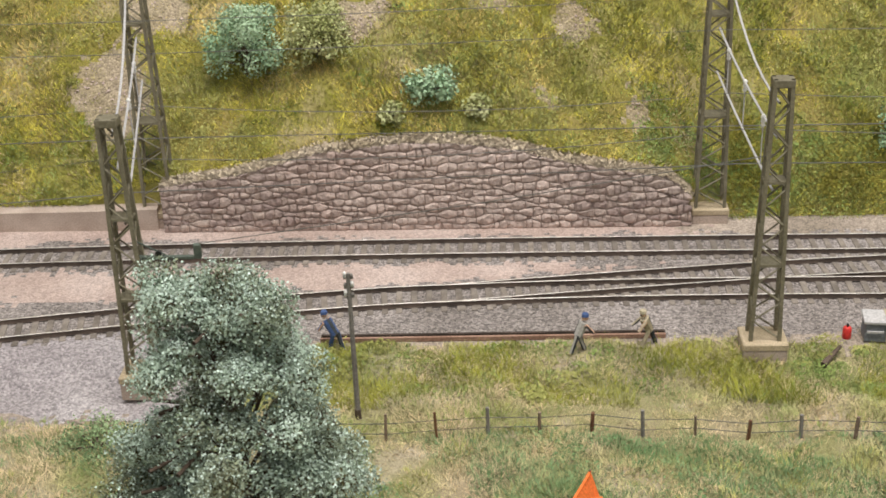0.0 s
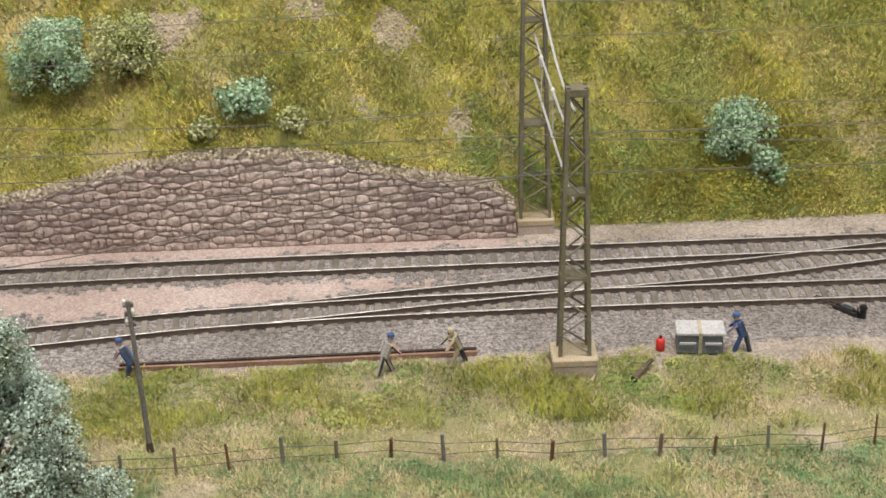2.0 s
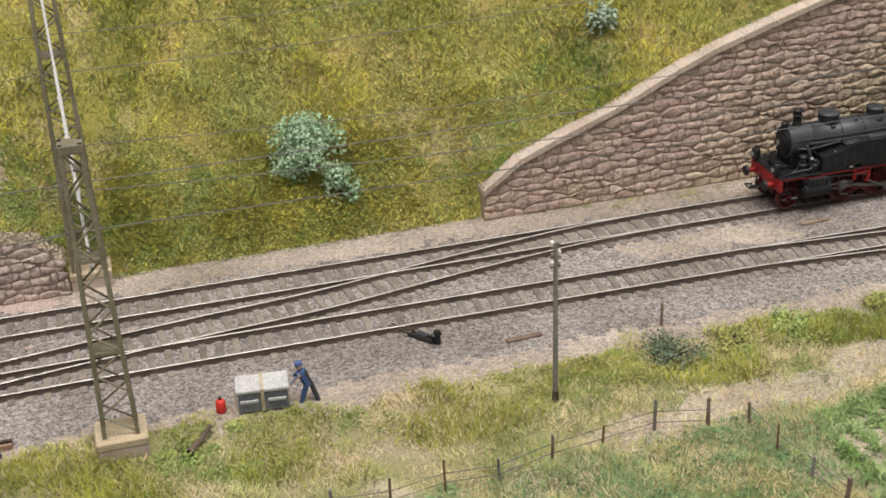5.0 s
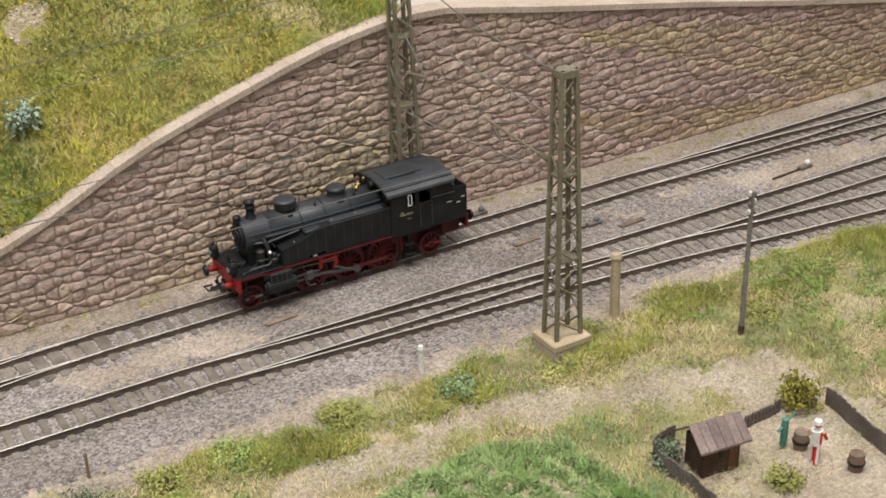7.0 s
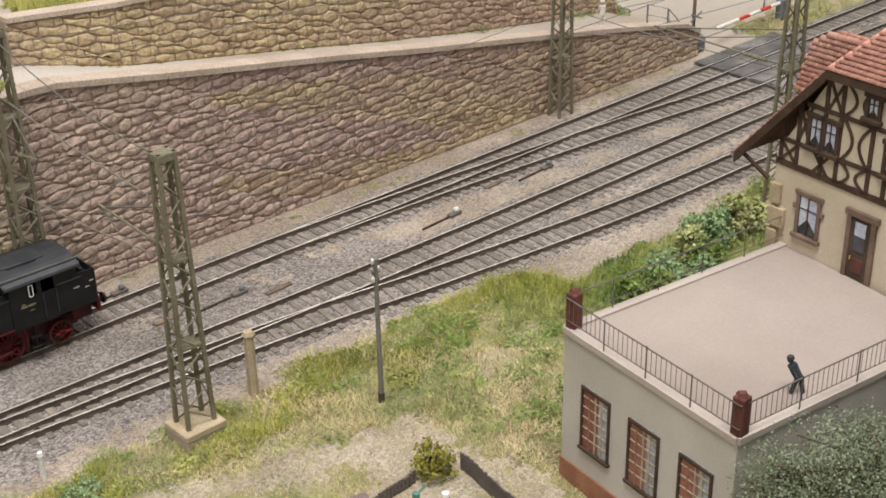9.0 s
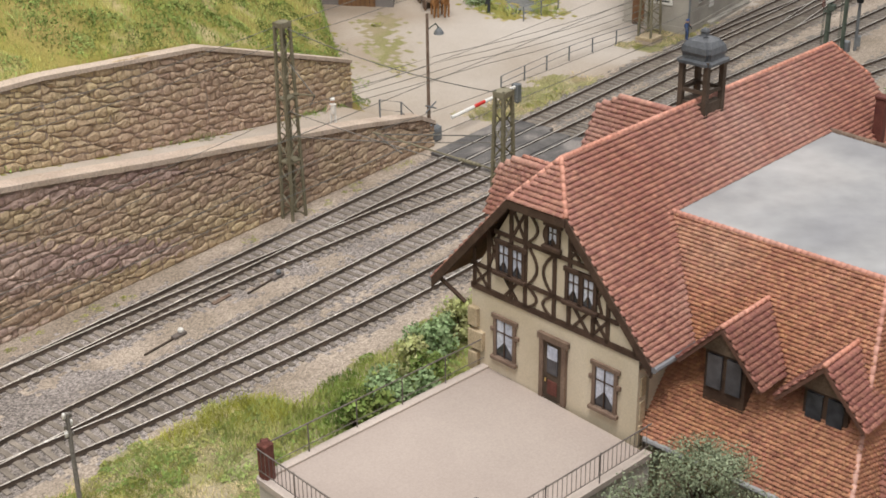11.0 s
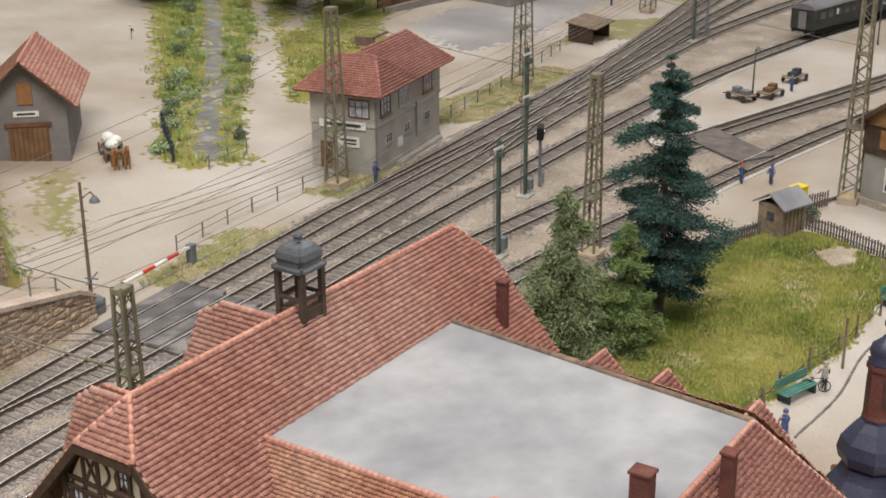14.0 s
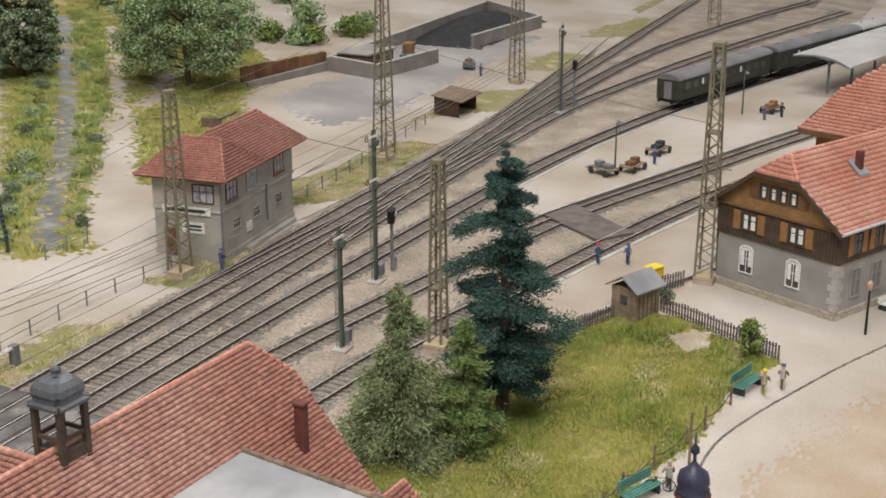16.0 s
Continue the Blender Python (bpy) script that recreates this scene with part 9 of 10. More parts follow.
def picket_fence(pts, h, label, m="shingle", gap=0.3):
    th = thing("picket_fence", 0, 0, 0, 0, label, "fence", "picket fences")
    q, a = curve(pts, gap)
    for (x, y), t in zip(q, a):
        z = float(ground_z(x, y))
        b = box(B(), -0.07, -0.03, -0.1, 0.07, 0.03, h * random.uniform(0.94, 1.05))
        part("picket", b, m, th, at=place(x, y, z, math.degrees(t)))
    for f in (0.3, 0.8):
        part("fence_rail", tube(B(), [(*p, float(ground_z(*p)) + h * f) for p in q[::3]], 0.05, 4), m, th)


picket_fence([(116.5, 40.2), (127, 37.6), (137.5, 34.3), (143.6, 31.6)], 1.25, "dark weathered picket fence along the platform")
picket_fence([(146.6, 28.6), (145.3, 26), (143, 22.3), (140.3, 18.2)], 1.25, "dark weathered picket fence at the garden edge")
picket_fence([(150.5, 30.0), (153.2, 28.3)], 1.4, "short dark picket fence beside the mast")
picket_fence([(53.2, 45.0), (52.2, 44.8), (51.55, 44.0), (51.5, 42.1), (51.25, 39.6), (51.1, 38.3), (51.3, 36.5)], 0.8, "dark plank fence round the small garden", gap=0.17)
picket_fence([(55.4, 44.0), (56.5, 44.05), (57.8, 44.1)], 0.6, "dark plank fence at the back of the small garden", gap=0.2)
picket_fence([(59.7, 43.4), (59.4, 41.6), (59.1, 39.6), (58.6, 37)], 0.85, "dark close-boarded fence beside the annex", gap=0.15)
shrub(58.7, 44.0, 1.3, 1.0, "brownish drooping shrub in the garden corner", "olive", 1100, 0.08)
shrub(54.6, 40.6, 0.7, 0.9, "green bed plant in the small garden", "moss", 700, 0.07)
shrub(52.0, 43.9, 1.0, 0.8, "dark bush beside the garden shed", "greyleaf", 700, 0.07)


def figure(x, y, z, rz, body, legs, head="skin", lean=0.0, arms=1, label="small painted model figure", cap=None, size=0.92, stride=0.0):
    """A painted miniature figure as one plain mesh."""
    b = B()
    rod(b, (-0.12 - stride, -0.1, 0), (-0.06, -0.1, 0.95), 0.11, 0.12, 6)
    rod(b, (0.15 + stride, 0.1, 0), (0.06, 0.1, 0.95), 0.11, 0.12, 6)
    n0 = len(b.faces)
    rod(b, (0, 0, 0.85), (lean, 0, 1.55), 0.22, 0.25, 8)
    for s in (-1, 1):
        rod(b, (lean, s * 0.25, 1.5), (lean + 0.25 * arms, s * 0.36, 1.05), 0.09, 0.07, 6)
    n1 = len(b.faces)
    ball(b, lean * 1.25, 0, 1.8, 0.17, u=8, v=6)
    n2 = len(b.faces)
    rod(b, (lean * 1.25, 0, 1.86), (lean * 1.25, 0, 2.0), 0.19, 0.16, 8)
    bmesh.ops.scale(b, vec=(size, size, size), verts=b.verts)
    b.faces.ensure_lookup_table()
    for k, f in enumerate(b.faces):
        f.material_index = 0 if k < n0 else 1 if k < n1 else 2 if k < n2 else 3
    ob = part("model_figure", b, [legs, body, head, cap or body], at=place(x, y, z, rz))
    return tagged(ob, label, "figure", "model figures")


figure(2.4, 53.9, 0.02, 20, "grey", "dark", lean=0.3, cap="blue", stride=0.25, arms=1.5, label="small painted worker figure beside the rails")
figure(5.6, 54.4, 0.02, 200, "beige", "dark", lean=0.3, stride=0.28, arms=1.8, label="small painted worker figure in beige")
figure(-8.4, 54.2, 0.02, 150, "blue", "dark", lean=0.5, stride=0.2, label="small painted worker figure bending down in blue")
figure(17.9, 54.5, 0.02, 160, "blue", "dark", lean=0.3, stride=0.22, arms=1.6, label="small painted worker figure in dark blue")
figure(97.5, 69.0, 4.0, 90, "white", "white", label="small white figure on the footpath")
figure(154.7, 36.3, 0.44, 0, "blue", "dark", cap="redpaint", label="small railwayman figure on the platform")
figure(155.6, 33.9, 0.44, 180, "blue", "dark", label="small railwayman figure on the platform")
figure(111.4, 21.4, 0, 40, "blue", "blue", label="small figure in blue beside the garden")
figure(64.5, 31.95, 6.7, 120, "dark", "dark", head="dark", arms=-1.2, lean=0.38, stride=0.14, size=0.7, label="dark small figure on the terrace")
figure(141.6, 66.0, 0.05, 0, "blue", "dark", label="small figure beside the signal box")
figure(56.6, 41.0, 0.02, 30, "white", "redpaint", label="small figure in a red skirt in the garden")
figure(134.0, 18.2, 0.05, 0, "beige", "mossg", cap="yellow", label="small figure in beige in front of the bench")
figure(135.4, 17.2, 0.05, 0, "grey", "brown", cap="blue", label="small figure in grey and brown near the bench")
figure(189.5, 40.6, 0.44, 0, "blue", "dark", label="small porter figure on the island platform")
figure(216.1, 33.6, 0.44, 0, "blue", "orange", label="small figure with orange bags on the platform")
figure(218.6, 31.9, 0.44, 0, "dark", "dark", label="small dark figure on the platform")
figure(227.4, 76.5, 0.7, 0, "blue", "dark", label="small worker figure in blue in the yard")
figure(167.5, 115.5, 3.4, 0, "white", "dark", label="small figure on the road")


def tool_box():
    th = thing("site_trailer", 16.1, 54.95, 0, -6, "grey tool chest with strapped lid beside the track", "tool chest")
    b = slab(B(), [(-1.0, -0.6, 0.1), (1.0, -0.6, 0.1), (0.95, -0.5, 0.95), (-0.95, -0.5, 0.95)], (0, 1.0, 0))
    part("body", b, "plaststeel", th)
    part("lid", box(B(), -1.05, -0.62, 0.93, 1.05, 0.6, 1.08, 0.03), "silver", th, "pale grey lid")
    part("strap", box(B(), -0.08, -0.66, 0.1, 0.06, 0.63, 1.11), "beige", th, "beige strap")
    for s in (-0.55, 0.55):
        part("handle", box(B(), s - 0.35, -0.7, 0.55, s + 0.35, -0.62, 0.64), "silver", th)
    c = thing("gas_canister", 14.4, 54.9, 0, 0, "small bright red canister", "canister")
    part("body", lathe(B(), [(0.17, 0), (0.2, 0.05), (0.2, 0.5), (0.12, 0.6)], 12), "redpaint", c, smooth=True)
    part("valve", rod(B(), (0, 0, 0.58), (0, 0, 0.72), 0.06, n=6), "black", c)
    lg = thing("fallen_log", 13.4, 53.2, -0.1, 50, "brown fallen branch in the grass", "branch")
    part("wood", rod(B(), (-0.8, 0, 0.1), (0.7, 0, 0.35), 0.16, 0.08, 7), "bark", lg)


tool_box()
for k, (y0, m) in enumerate(((54.75, "primer"), (55.05, "rust"))):
    th = thing("spare_rail", 0, 0, 0, 0, "brown spare rail lying beside the track", "rail", "spare rails")
    b = slab(B(), [(-9.2, y0, 0.05), (6.4, y0 + 0.22, 0.05), (6.4, y0 + 0.36, 0.05), (-9.2, y0 + 0.14, 0.05)], (0, 0, 0.2))
    part("bar", b, m, th)


def post(x, y, h, label, m="white", r=0.13):
    th = thing("marker_post", x, y, float(ground_z(x, y)), 0, label, "post", "marker posts")
    part("shaft", rod(B(), (0, 0, -0.3), (0, 0, h), r, r * 0.9, 6), m, th)
    part("head", rod(B(), (0, 0, h), (0, 0, h + 0.16), r * 1.25, r * 0.9, 6), m, th)


post(47.6, 54.6, 1.1, "white concrete marker post", "white", 0.12)
post(33.4, 55.2, 1.0, "thin grey marker post", "wood", 0.07)
post(57.1, 53.7, 3.0, "pale concrete cable post beside the mast", "concrete", 0.24)
post(23.9, 57.0, 0.5, "low dark switch lantern", "black", 0.16)
for x, y in ((75.7, 60.6), (84, 61.4), (57.8, 65.9), (62, 61.6)):
    th = thing("point_motor", x, y, 0.02, 4, "small grey point machine with white lantern", "point machine", "point machines")
    part("housing", box(B(), -0.5, -0.18, 0, 0.4, 0.18, 0.18, 0.03), "shingle", th)
    part("lantern", ball(B(), 0.1, 0, 0.3, 0.17, u=8, v=6), "white" if x > 75 and x < 80 else "plaststeel", th)
    part("throw_rod", box(B(), -2.6, -0.05, 0.02, -0.5, 0.05, 0.1), "rust", th)
for x, y, L in ((44.5, 61.8, 1.6), (58, 61.9, 1.5), (80, 61.9, 1.4), (63.6, 60.6, 1.6), (27.5, 56.2, 1.6)):
    th = thing("cable_cover", x, y, 0.02, 3, "flat brown cable cover between the tracks", "cable cover", "cable covers")
    part("plate", box(B(), -L / 2, -0.14, 0, L / 2, 0.14, 0.1, 0.02), "wood", th)


def garden_shed():
    th = thing("garden_shed", 53.3, 42.95, 0, -8, "small brown wooden shed with purple-brown board roof", "shed")
    part("outer_wall", box(B(), -0.8, -0.6, 0, 0.8, 0.6, 1.45, 0.02), "timber", th)
    part("door", box(B(), 0.3, -0.63, 0, 0.7, -0.57, 1.1), "brown", th)
    for s in (-1, 1):
        for k in range(6):
            b = slab(B(), [(-1.1 + 0.37 * k, s * 0.88, 1.3), (-0.75 + 0.37 * k, s * 0.88, 1.3), (-0.75 + 0.37 * k, 0, 2.0), (-1.1 + 0.37 * k, 0, 2.0)], (0, 0, 0.1))
            part("roof_board", b, "roofslat", th, "purple-brown roof slat")
    part("window", box(B(), -0.12, -0.63, 0.75, 0.02, -0.58, 1.1), "black", th)
    for x, y in ((56.8, 41.9), (57.5, 39.8)):
        t = thing("wooden_tub", x, y, 0, 0, "dark wooden tub in the small garden", "tub", "tubs")
        part("tub_body", lathe(B(), [(0.26, 0), (0.31, 0.35), (0.28, 0.75)], 12), "wood", t)
        part("hoop", lathe(B(), [(0.31, 0.3), (0.335, 0.31), (0.335, 0.42), (0.31, 0.43)], 12), "black", t)
    t = thing("water_pump", 56.4, 42.4, 0, 0, "green garden hand pump", "pump")
    part("column", rod(B(), (0, 0, 0), (0, 0, 1.2), 0.14, n=8), "green", t)
    part("lever", rod(B(), (0, 0, 1.1), (0.5, 0, 1.3), 0.05, n=5), "green", t)
    part("spout", rod(B(), (0, 0, 0.9), (-0.35, 0, 0.75), 0.06, n=5), "green", t)


garden_shed()


def barrier():
    th = thing("crossing_barrier", 118.0, 68.3, 0.08, 182.5, "red and white level crossing barrier, lowered", "barrier")
    part("stand", box(B(), -0.3, -0.3, 0, 0.3, 0.3, 1.5, 0.04), "plaststeel", th)
    for k in range(6):
        part("boom_section", rod(B(), (0.2 + 1.45 * k, 0, 1.3), (1.65 + 1.45 * k, 0, 1.3), 0.14, n=8), "redpaint" if k in (1, 3) else "white", th)
    m = thing("winch", 107.0, 68.3, 0.08, 0, "grey barrier winch beside the wall", "winch")
    part("drum", rod(B(), (-0.7, 0, 0.7), (0.7, 0, 0.7), 0.5, n=12), "plaststeel", m)
    part("frame", box(B(), -0.8, -0.45, 0, 0.8, 0.45, 0.5, 0.04), "plaststeel", m)
    for s in (-1, 1):
        part("support", box(B(), s * 0.8 - 0.08, -0.4, 0, s * 0.8 + 0.08, 0.4, 1.0), "plaststeel", m)
    lp = thing("street_lamp", 107.4, 68.7, 0.1, 0, "wooden street lamp post with crossed warning boards beside the level crossing", "lamp", "street lamps")
    part("post", rod(B(), (0, 0, -0.1), (0, 0, 9.4), 0.14, 0.1, 8), "wood", lp)
    part("arm", rod(rod(B(), (0, 0, 8.2), (0.7, -0.2, 8.55), 0.05, n=6), (0.7, -0.2, 8.55), (0.95, -0.3, 8.2), 0.05, n=6), "mastg", lp)
    part("shade", lathe(B(), [(0.4, 7.75), (0.32, 7.95), (0.12, 8.2)], 12, 0.95, -0.3), "plaststeel", lp)
    part("crossbuck", rod(rod(B(), (-0.6, -0.2, 2.2), (0.6, -0.2, 2.7), 0.06, n=5), (-0.6, -0.2, 2.7), (0.6, -0.2, 2.2), 0.06, n=5), "plaststeel", lp)
    l2 = thing("street_lamp", 148.0, 13.2, 0, 0, "black park lamp with reddish head", "lamp", "street lamps")
    part("post", rod(B(), (0, 0, 0), (0, 0, 3.6), 0.11, 0.08, 8), "black", l2)
    part("lantern", lathe(B(), [(0.08, 3.55), (0.2, 3.85), (0.22, 4.1), (0.08, 4.3)], 8), "skin", l2)


barrier()


def railing(pts, h, label):
    th = thing("pipe_railing", 0, 0, 0, 0, label, "railing", "pipe railings")
    q = curve(pts, min(3.4, 0.45 * math.dist(pts[0], pts[-1])))[0]
    g = [(x, y, float(ground_z(x, y))) for x, y in q]
    for x, y, z in g:
        part("post", rod(B(), (x, y, z - 0.2), (x, y, z + h), 0.07, n=5), "plaststeel", th)
    for f in (0.55, 1.0):
        part("bar", tube(B(), [(p[0], p[1], p[2] + h * f) for p in g], 0.035, 5), "plaststeel", th)


railing([(101.5, 68.3), (104, 68.2), (106.4, 68.2)], 1.6, "thin pipe railing at the end of the wall")
railing([(119, 70.5), (130, 70.6), (141, 69.4)], 1.3, "thin pipe railing beside the tracks")
railing([(135.5, 79.8), (141.5, 79.5)], 1.4, "short fence at the head of the stream")
railing([(160, 69.5), (175, 70.2), (200, 72)], 1.4, "thin pipe railing beside the yard tracks")
for t in np.linspace(0, 1, 8):
    post(135.2 + 7.2 * t, 83.6 + 7.0 * t, 1.5, "dark and pale striped road post", "dark", 0.16)


def coal_bunker():
    th = thing("coal_bunker", 0, 0, 0, 0, "low concrete coal bunker filled with black coal", "coal bunker")
    gz = lambda x, y: float(ground_z(x, y))

    def wall_run(p, q, h=2.05, t=0.5):
        d = (Vector(q) - Vector(p)).normalized()
        n = Vector((-d.y, d.x)) * t
        b = B()
        slab(b, [(*p, gz(*p) - 0.6), (*q, gz(*q) - 0.6), (*q, gz(*q) + h), (*p, gz(*p) + h)], (n.x, n.y, 0))
        w = part("concrete_wall", b, "bunkerwall", th)
        c = B()
        slab(c, [(p[0] - n.x * 0.1, p[1] - n.y * 0.1, gz(*p) + h), (q[0] - n.x * 0.1, q[1] - n.y * 0.1, gz(*q) + h), (q[0] + n.x * 1.1, q[1] + n.y * 1.1, gz(*q) + h), (p[0] + n.x * 1.1, p[1] + n.y * 1.1, gz(*p) + h)], (0, 0, 0.12))
        part("wall_cap", c, "grey", w, "pale wall cap")

    wall_run((216.3, 95.3), (215.7, 87.4))
    wall_run((215.7, 87.4), (231.8, 85.1))
    wall_run((216.3, 95.3), (278, 95.6), 1.9)
    wall_run((245.3, 84.9), (270.5, 82.4))
    wall_run((270.5, 82.4), (278.5, 95.6))
    X, Y = np.meshgrid(np.linspace(240, 277.5, 76), np.linspace(83.6, 95.5, 30))
    Z = ground_z(X, Y) + 1.9 * np.exp(-(((X - 264) / 13) ** 2 + ((Y - 91.5) / 4.5) ** 2)) + 0.3 * np.random.rand(*X.shape) - 0.15
    inside_heap = (X - 244.5) * 1.0 + (Y - 85) * 0.3 > 0
    Z = np.where(inside_heap, Z, ground_z(X, Y) - 0.3)
    n, k = X.shape
    i = np.arange(n * k).reshape(n, k)
    mesh_part("coal", np.stack([X, Y, Z], -1).reshape(-1, 3), np.stack([i[:-1, :-1], i[:-1, 1:], i[1:, 1:], i[1:, :-1]], -1).reshape(-1, 4), "coal", th, "heaped black coal")
    hutz = gz(222.5, 92.5)
    h = thing("bunker_hut", 222.5, 92.3, hutz, -6, "low brown hut with a flat grey roof inside the bunker wall", "hut")
    part("outer_wall", box(B(), -3.6, -2.2, -0.3, 3.6, 2.2, 2.3, 0.04), "wood", h)
    part("flat_roof", box(B(), -4.1, -2.6, 2.3, 4.1, 2.6, 2.55, 0.04), "greywall", h, "flat grey roof")
    lo = thing("coal_loader", 231.3, 90.0, gz(231.3, 90.0), 10, "small grey coal loader with an orange hopper", "machine")
    part("chassis", box(B(), -1.4, -0.8, 0.4, 1.4, 0.8, 0.9, 0.06), "plaststeel", lo)
    part("hopper", slab(B(), [(-0.2, -0.7, 0.9), (1.3, -0.7, 0.9), (1.7, -0.9, 2.4), (-0.5, -0.9, 2.4)], (0, 1.5, 0)), "orange", lo, "faded ochre hopper")
    part("boom", rod(B(), (-1.2, 0, 0.8), (-2.6, 0, 2.6), 0.14, 0.1, 6), "plaststeel", lo)
    for sx in (-0.9, 0.9):
        for sy in (-0.8, 0.8):
            part("wheel", rod(B(), (sx, sy - 0.12, 0.4), (sx, sy + 0.12, 0.4), 0.4, n=12), "dark", lo)
    hc = thing("hand_cart", 231.0, 79.8, gz(231.0, 79.8), 20, "grey hand cart with a brown load in the yard", "cart")
    part("tray", slab(B(), [(-1.3, -0.7, 0.5), (1.3, -0.7, 0.5), (1.5, -0.8, 1.2), (-1.5, -0.8, 1.2)], (0, 1.5, 0)), "plaststeel", hc)
    part("load", ball(ball(B(), -0.4, 0.05, 1.25, 0.6, 1.2, 1, 0.6), 0.6, 0.05, 1.25, 0.5, 1.2, 1, 0.6), "brown", hc)
    for sy in (-0.85, 0.85):
        part("wheel", rod(B(), (0, sy - 0.06, 0.5), (0, sy + 0.06, 0.5), 0.5, n=12), "dark", hc)
    tr = thing("water_trough", 233, 113, gz(233, 113), 15, "small dark trough in the kitchen garden", "trough")
    part("basin", slab(B(), [(-1.2, -0.5, 0.1), (1.2, -0.5, 0.1), (1.4, -0.6, 0.8), (-1.4, -0.6, 0.8)], (0, 1.1, 0)), "shingle", tr)
    s = thing("track_shed", 206.0, 71.3, 0, 0, "small dark open-fronted wooden shed by the track", "shed")
    part("outer_wall", box(box(box(B(), -3, 1.6, 0, 3, 1.8, 2.6), -3, -1.6, 0, -2.8, 1.6, 2.4), 2.8, -1.6, 0, 3, 1.6, 2.4), "timber", s)
    part("roof", slab(B(), [(-3.4, -2.2, 2.2), (3.4, -2.2, 2.2), (3.4, 2.1, 2.8), (-3.4, 2.1, 2.8)], (0, 0, 0.15)), "wood", s)
    w = thing("plank_wall", 202.3, 101.2, float(ground_z(206, 100)), -17, "rusty brown plank wall beside the yard", "wall")
    for k in range(26):
        part("plank", box(B(), 0.62 * k, 0, -1.2, 0.62 * k + 0.6, 0.3, 2.1 + 0.15 * random.random(), 0.02), "rustboard", w)
    part("ledge", slab(B(), [(-1.5, -3.0, -1.5), (15.8, -1.2, -1.5), (15.8, -1.2, 0.9), (-1.5, -3.0, 0.7)], (0.05, 0.7, 0)), "bunkerwall", w, "low grey wall in front of the planks")


coal_bunker()


def cart(x, y, rz, label, load="redpaint"):
    th = thing("luggage_cart", x, y, 0.44, rz, label, "cart", "luggage carts")
    part("bed", box(B(), -1.6, -0.8, 0.6, 1.6, 0.8, 0.75, 0.03), "wood", th)
    for sx in (-1.1, 1.1):
        for sy in (-0.85, 0.85):
            part("wheel", rod(B(), (sx, sy - 0.05, 0.4), (sx, sy + 0.05, 0.4), 0.4, n=12), "dark", th)
    part("drawbar", rod(B(), (1.6, 0, 0.5), (2.8, 0, 0.2), 0.06, n=5), "dark", th)
    part("load", box(box(B(), -1.1, -0.5, 0.75, 0.0, 0.4, 1.2, 0.05), 0.1, -0.3, 0.75, 1.0, 0.5, 1.4, 0.05), load, th)


cart(185.8, 42.0, -15, "flat luggage cart loaded with cases", "brown")
cart(194.1, 41.4, -15, "flat luggage cart on the platform", "dark")
cart(183.2, 44.5, 60, "upright hand cart on the platform", "plaststeel")
cart(221.0, 33.6, -20, "bench with parcels on the platform", "orange")


def horse_cart():
    th = thing("horse_cart", 131.4, 86.6, float(ground_z(131.4, 86.6)), 52, "model hay cart with two brown draught animals", "cart")
    part("cart_bed", box(B(), 1.2, -0.9, 0.9, 4.6, 0.9, 1.1, 0.03), "wood", th)
    for sx in (1.7, 4.1):
        for sy in (-1, 1):
            part("wheel", rod(B(), (sx, sy - 0.05, 0.7), (sx, sy + 0.05, 0.7), 0.68, n=12), "wood", th)
    part("sacks", ball(ball(ball(B(), 2.0, 0.2, 1.6, 0.7, 1, 0.9, 0.7), 3.0, -0.3, 1.6, 0.7, 1, 0.9, 0.8), 3.9, 0.2, 1.7, 0.65, 1, 1.0, 0.9), "white", th, "pale sacks")
    part("hay", ball(B(), 2.6, 0.0, 1.5, 0.8, 1.3, 1, 0.5), "darkleaf", th)
    for sy in (-0.5, 0.5):
        b = ball(B(), -0.4, sy, 1.35, 0.42, 1.9, 0.9, 1.0)
        rod(b, (-1.0, sy, 1.5), (-1.5, sy, 2.2), 0.24, 0.16, 7)
        rod(b, (-1.45, sy, 2.2), (-1.85, sy, 1.95), 0.16, 0.1, 7)
        for lx in (-0.95, 0.2):
            for ly in (-0.18, 0.18):
                rod(b, (lx, sy + ly, 0), (lx, sy + ly, 1.2), 0.09, 0.13, 5)
        part("draught_animal", b, "orange", th, "plain brown animal shape")
    part("shaft", rod(B(), (-0.8, 0, 1.0), (1.2, 0, 1.0), 0.06, n=5), "wood", th)


horse_cart()


def bench(x, y, rz):
    th = thing("park_bench", x, y, 0.05, rz, "green slatted park bench at the garden edge", "bench", "park benches")
    for n in range(4):
        part("slat", box(B(), -1.5, -0.45 + 0.22 * n, 0.55, 1.5, -0.29 + 0.22 * n, 0.62), "green", th)
    for n in range(3):
        part("back_slat", box(B(), -1.5, 0.45, 0.75 + 0.22 * n, 1.5, 0.52, 0.9 + 0.22 * n), "green", th)
    for s in (-1.2, 1.2):
        part("leg", box(B(), s - 0.07, -0.45, 0, s + 0.07, 0.45, 0.55), "dark", th)


bench(116.8, 22.0, -24)
bench(134.4, 19.4, -16)
figure(118.6, 20.8, 0.02, 30, "grey", "dark", label="small grey figure beside the green bench")
for x, y, h in ((131.5, 19.9, 1.3), (127.0, 20.6, 1.6), (124.7, 21.2, 1.1), (122.0, 20.4, 3.4), (120.6, 22.2, 1.5), (117.3, 23.2, 1.1), (114.5, 23.5, 1.2), (111.8, 24.4, 1.1)):
    post(x, y, h, "thin wooden garden post", "wood", 0.09)


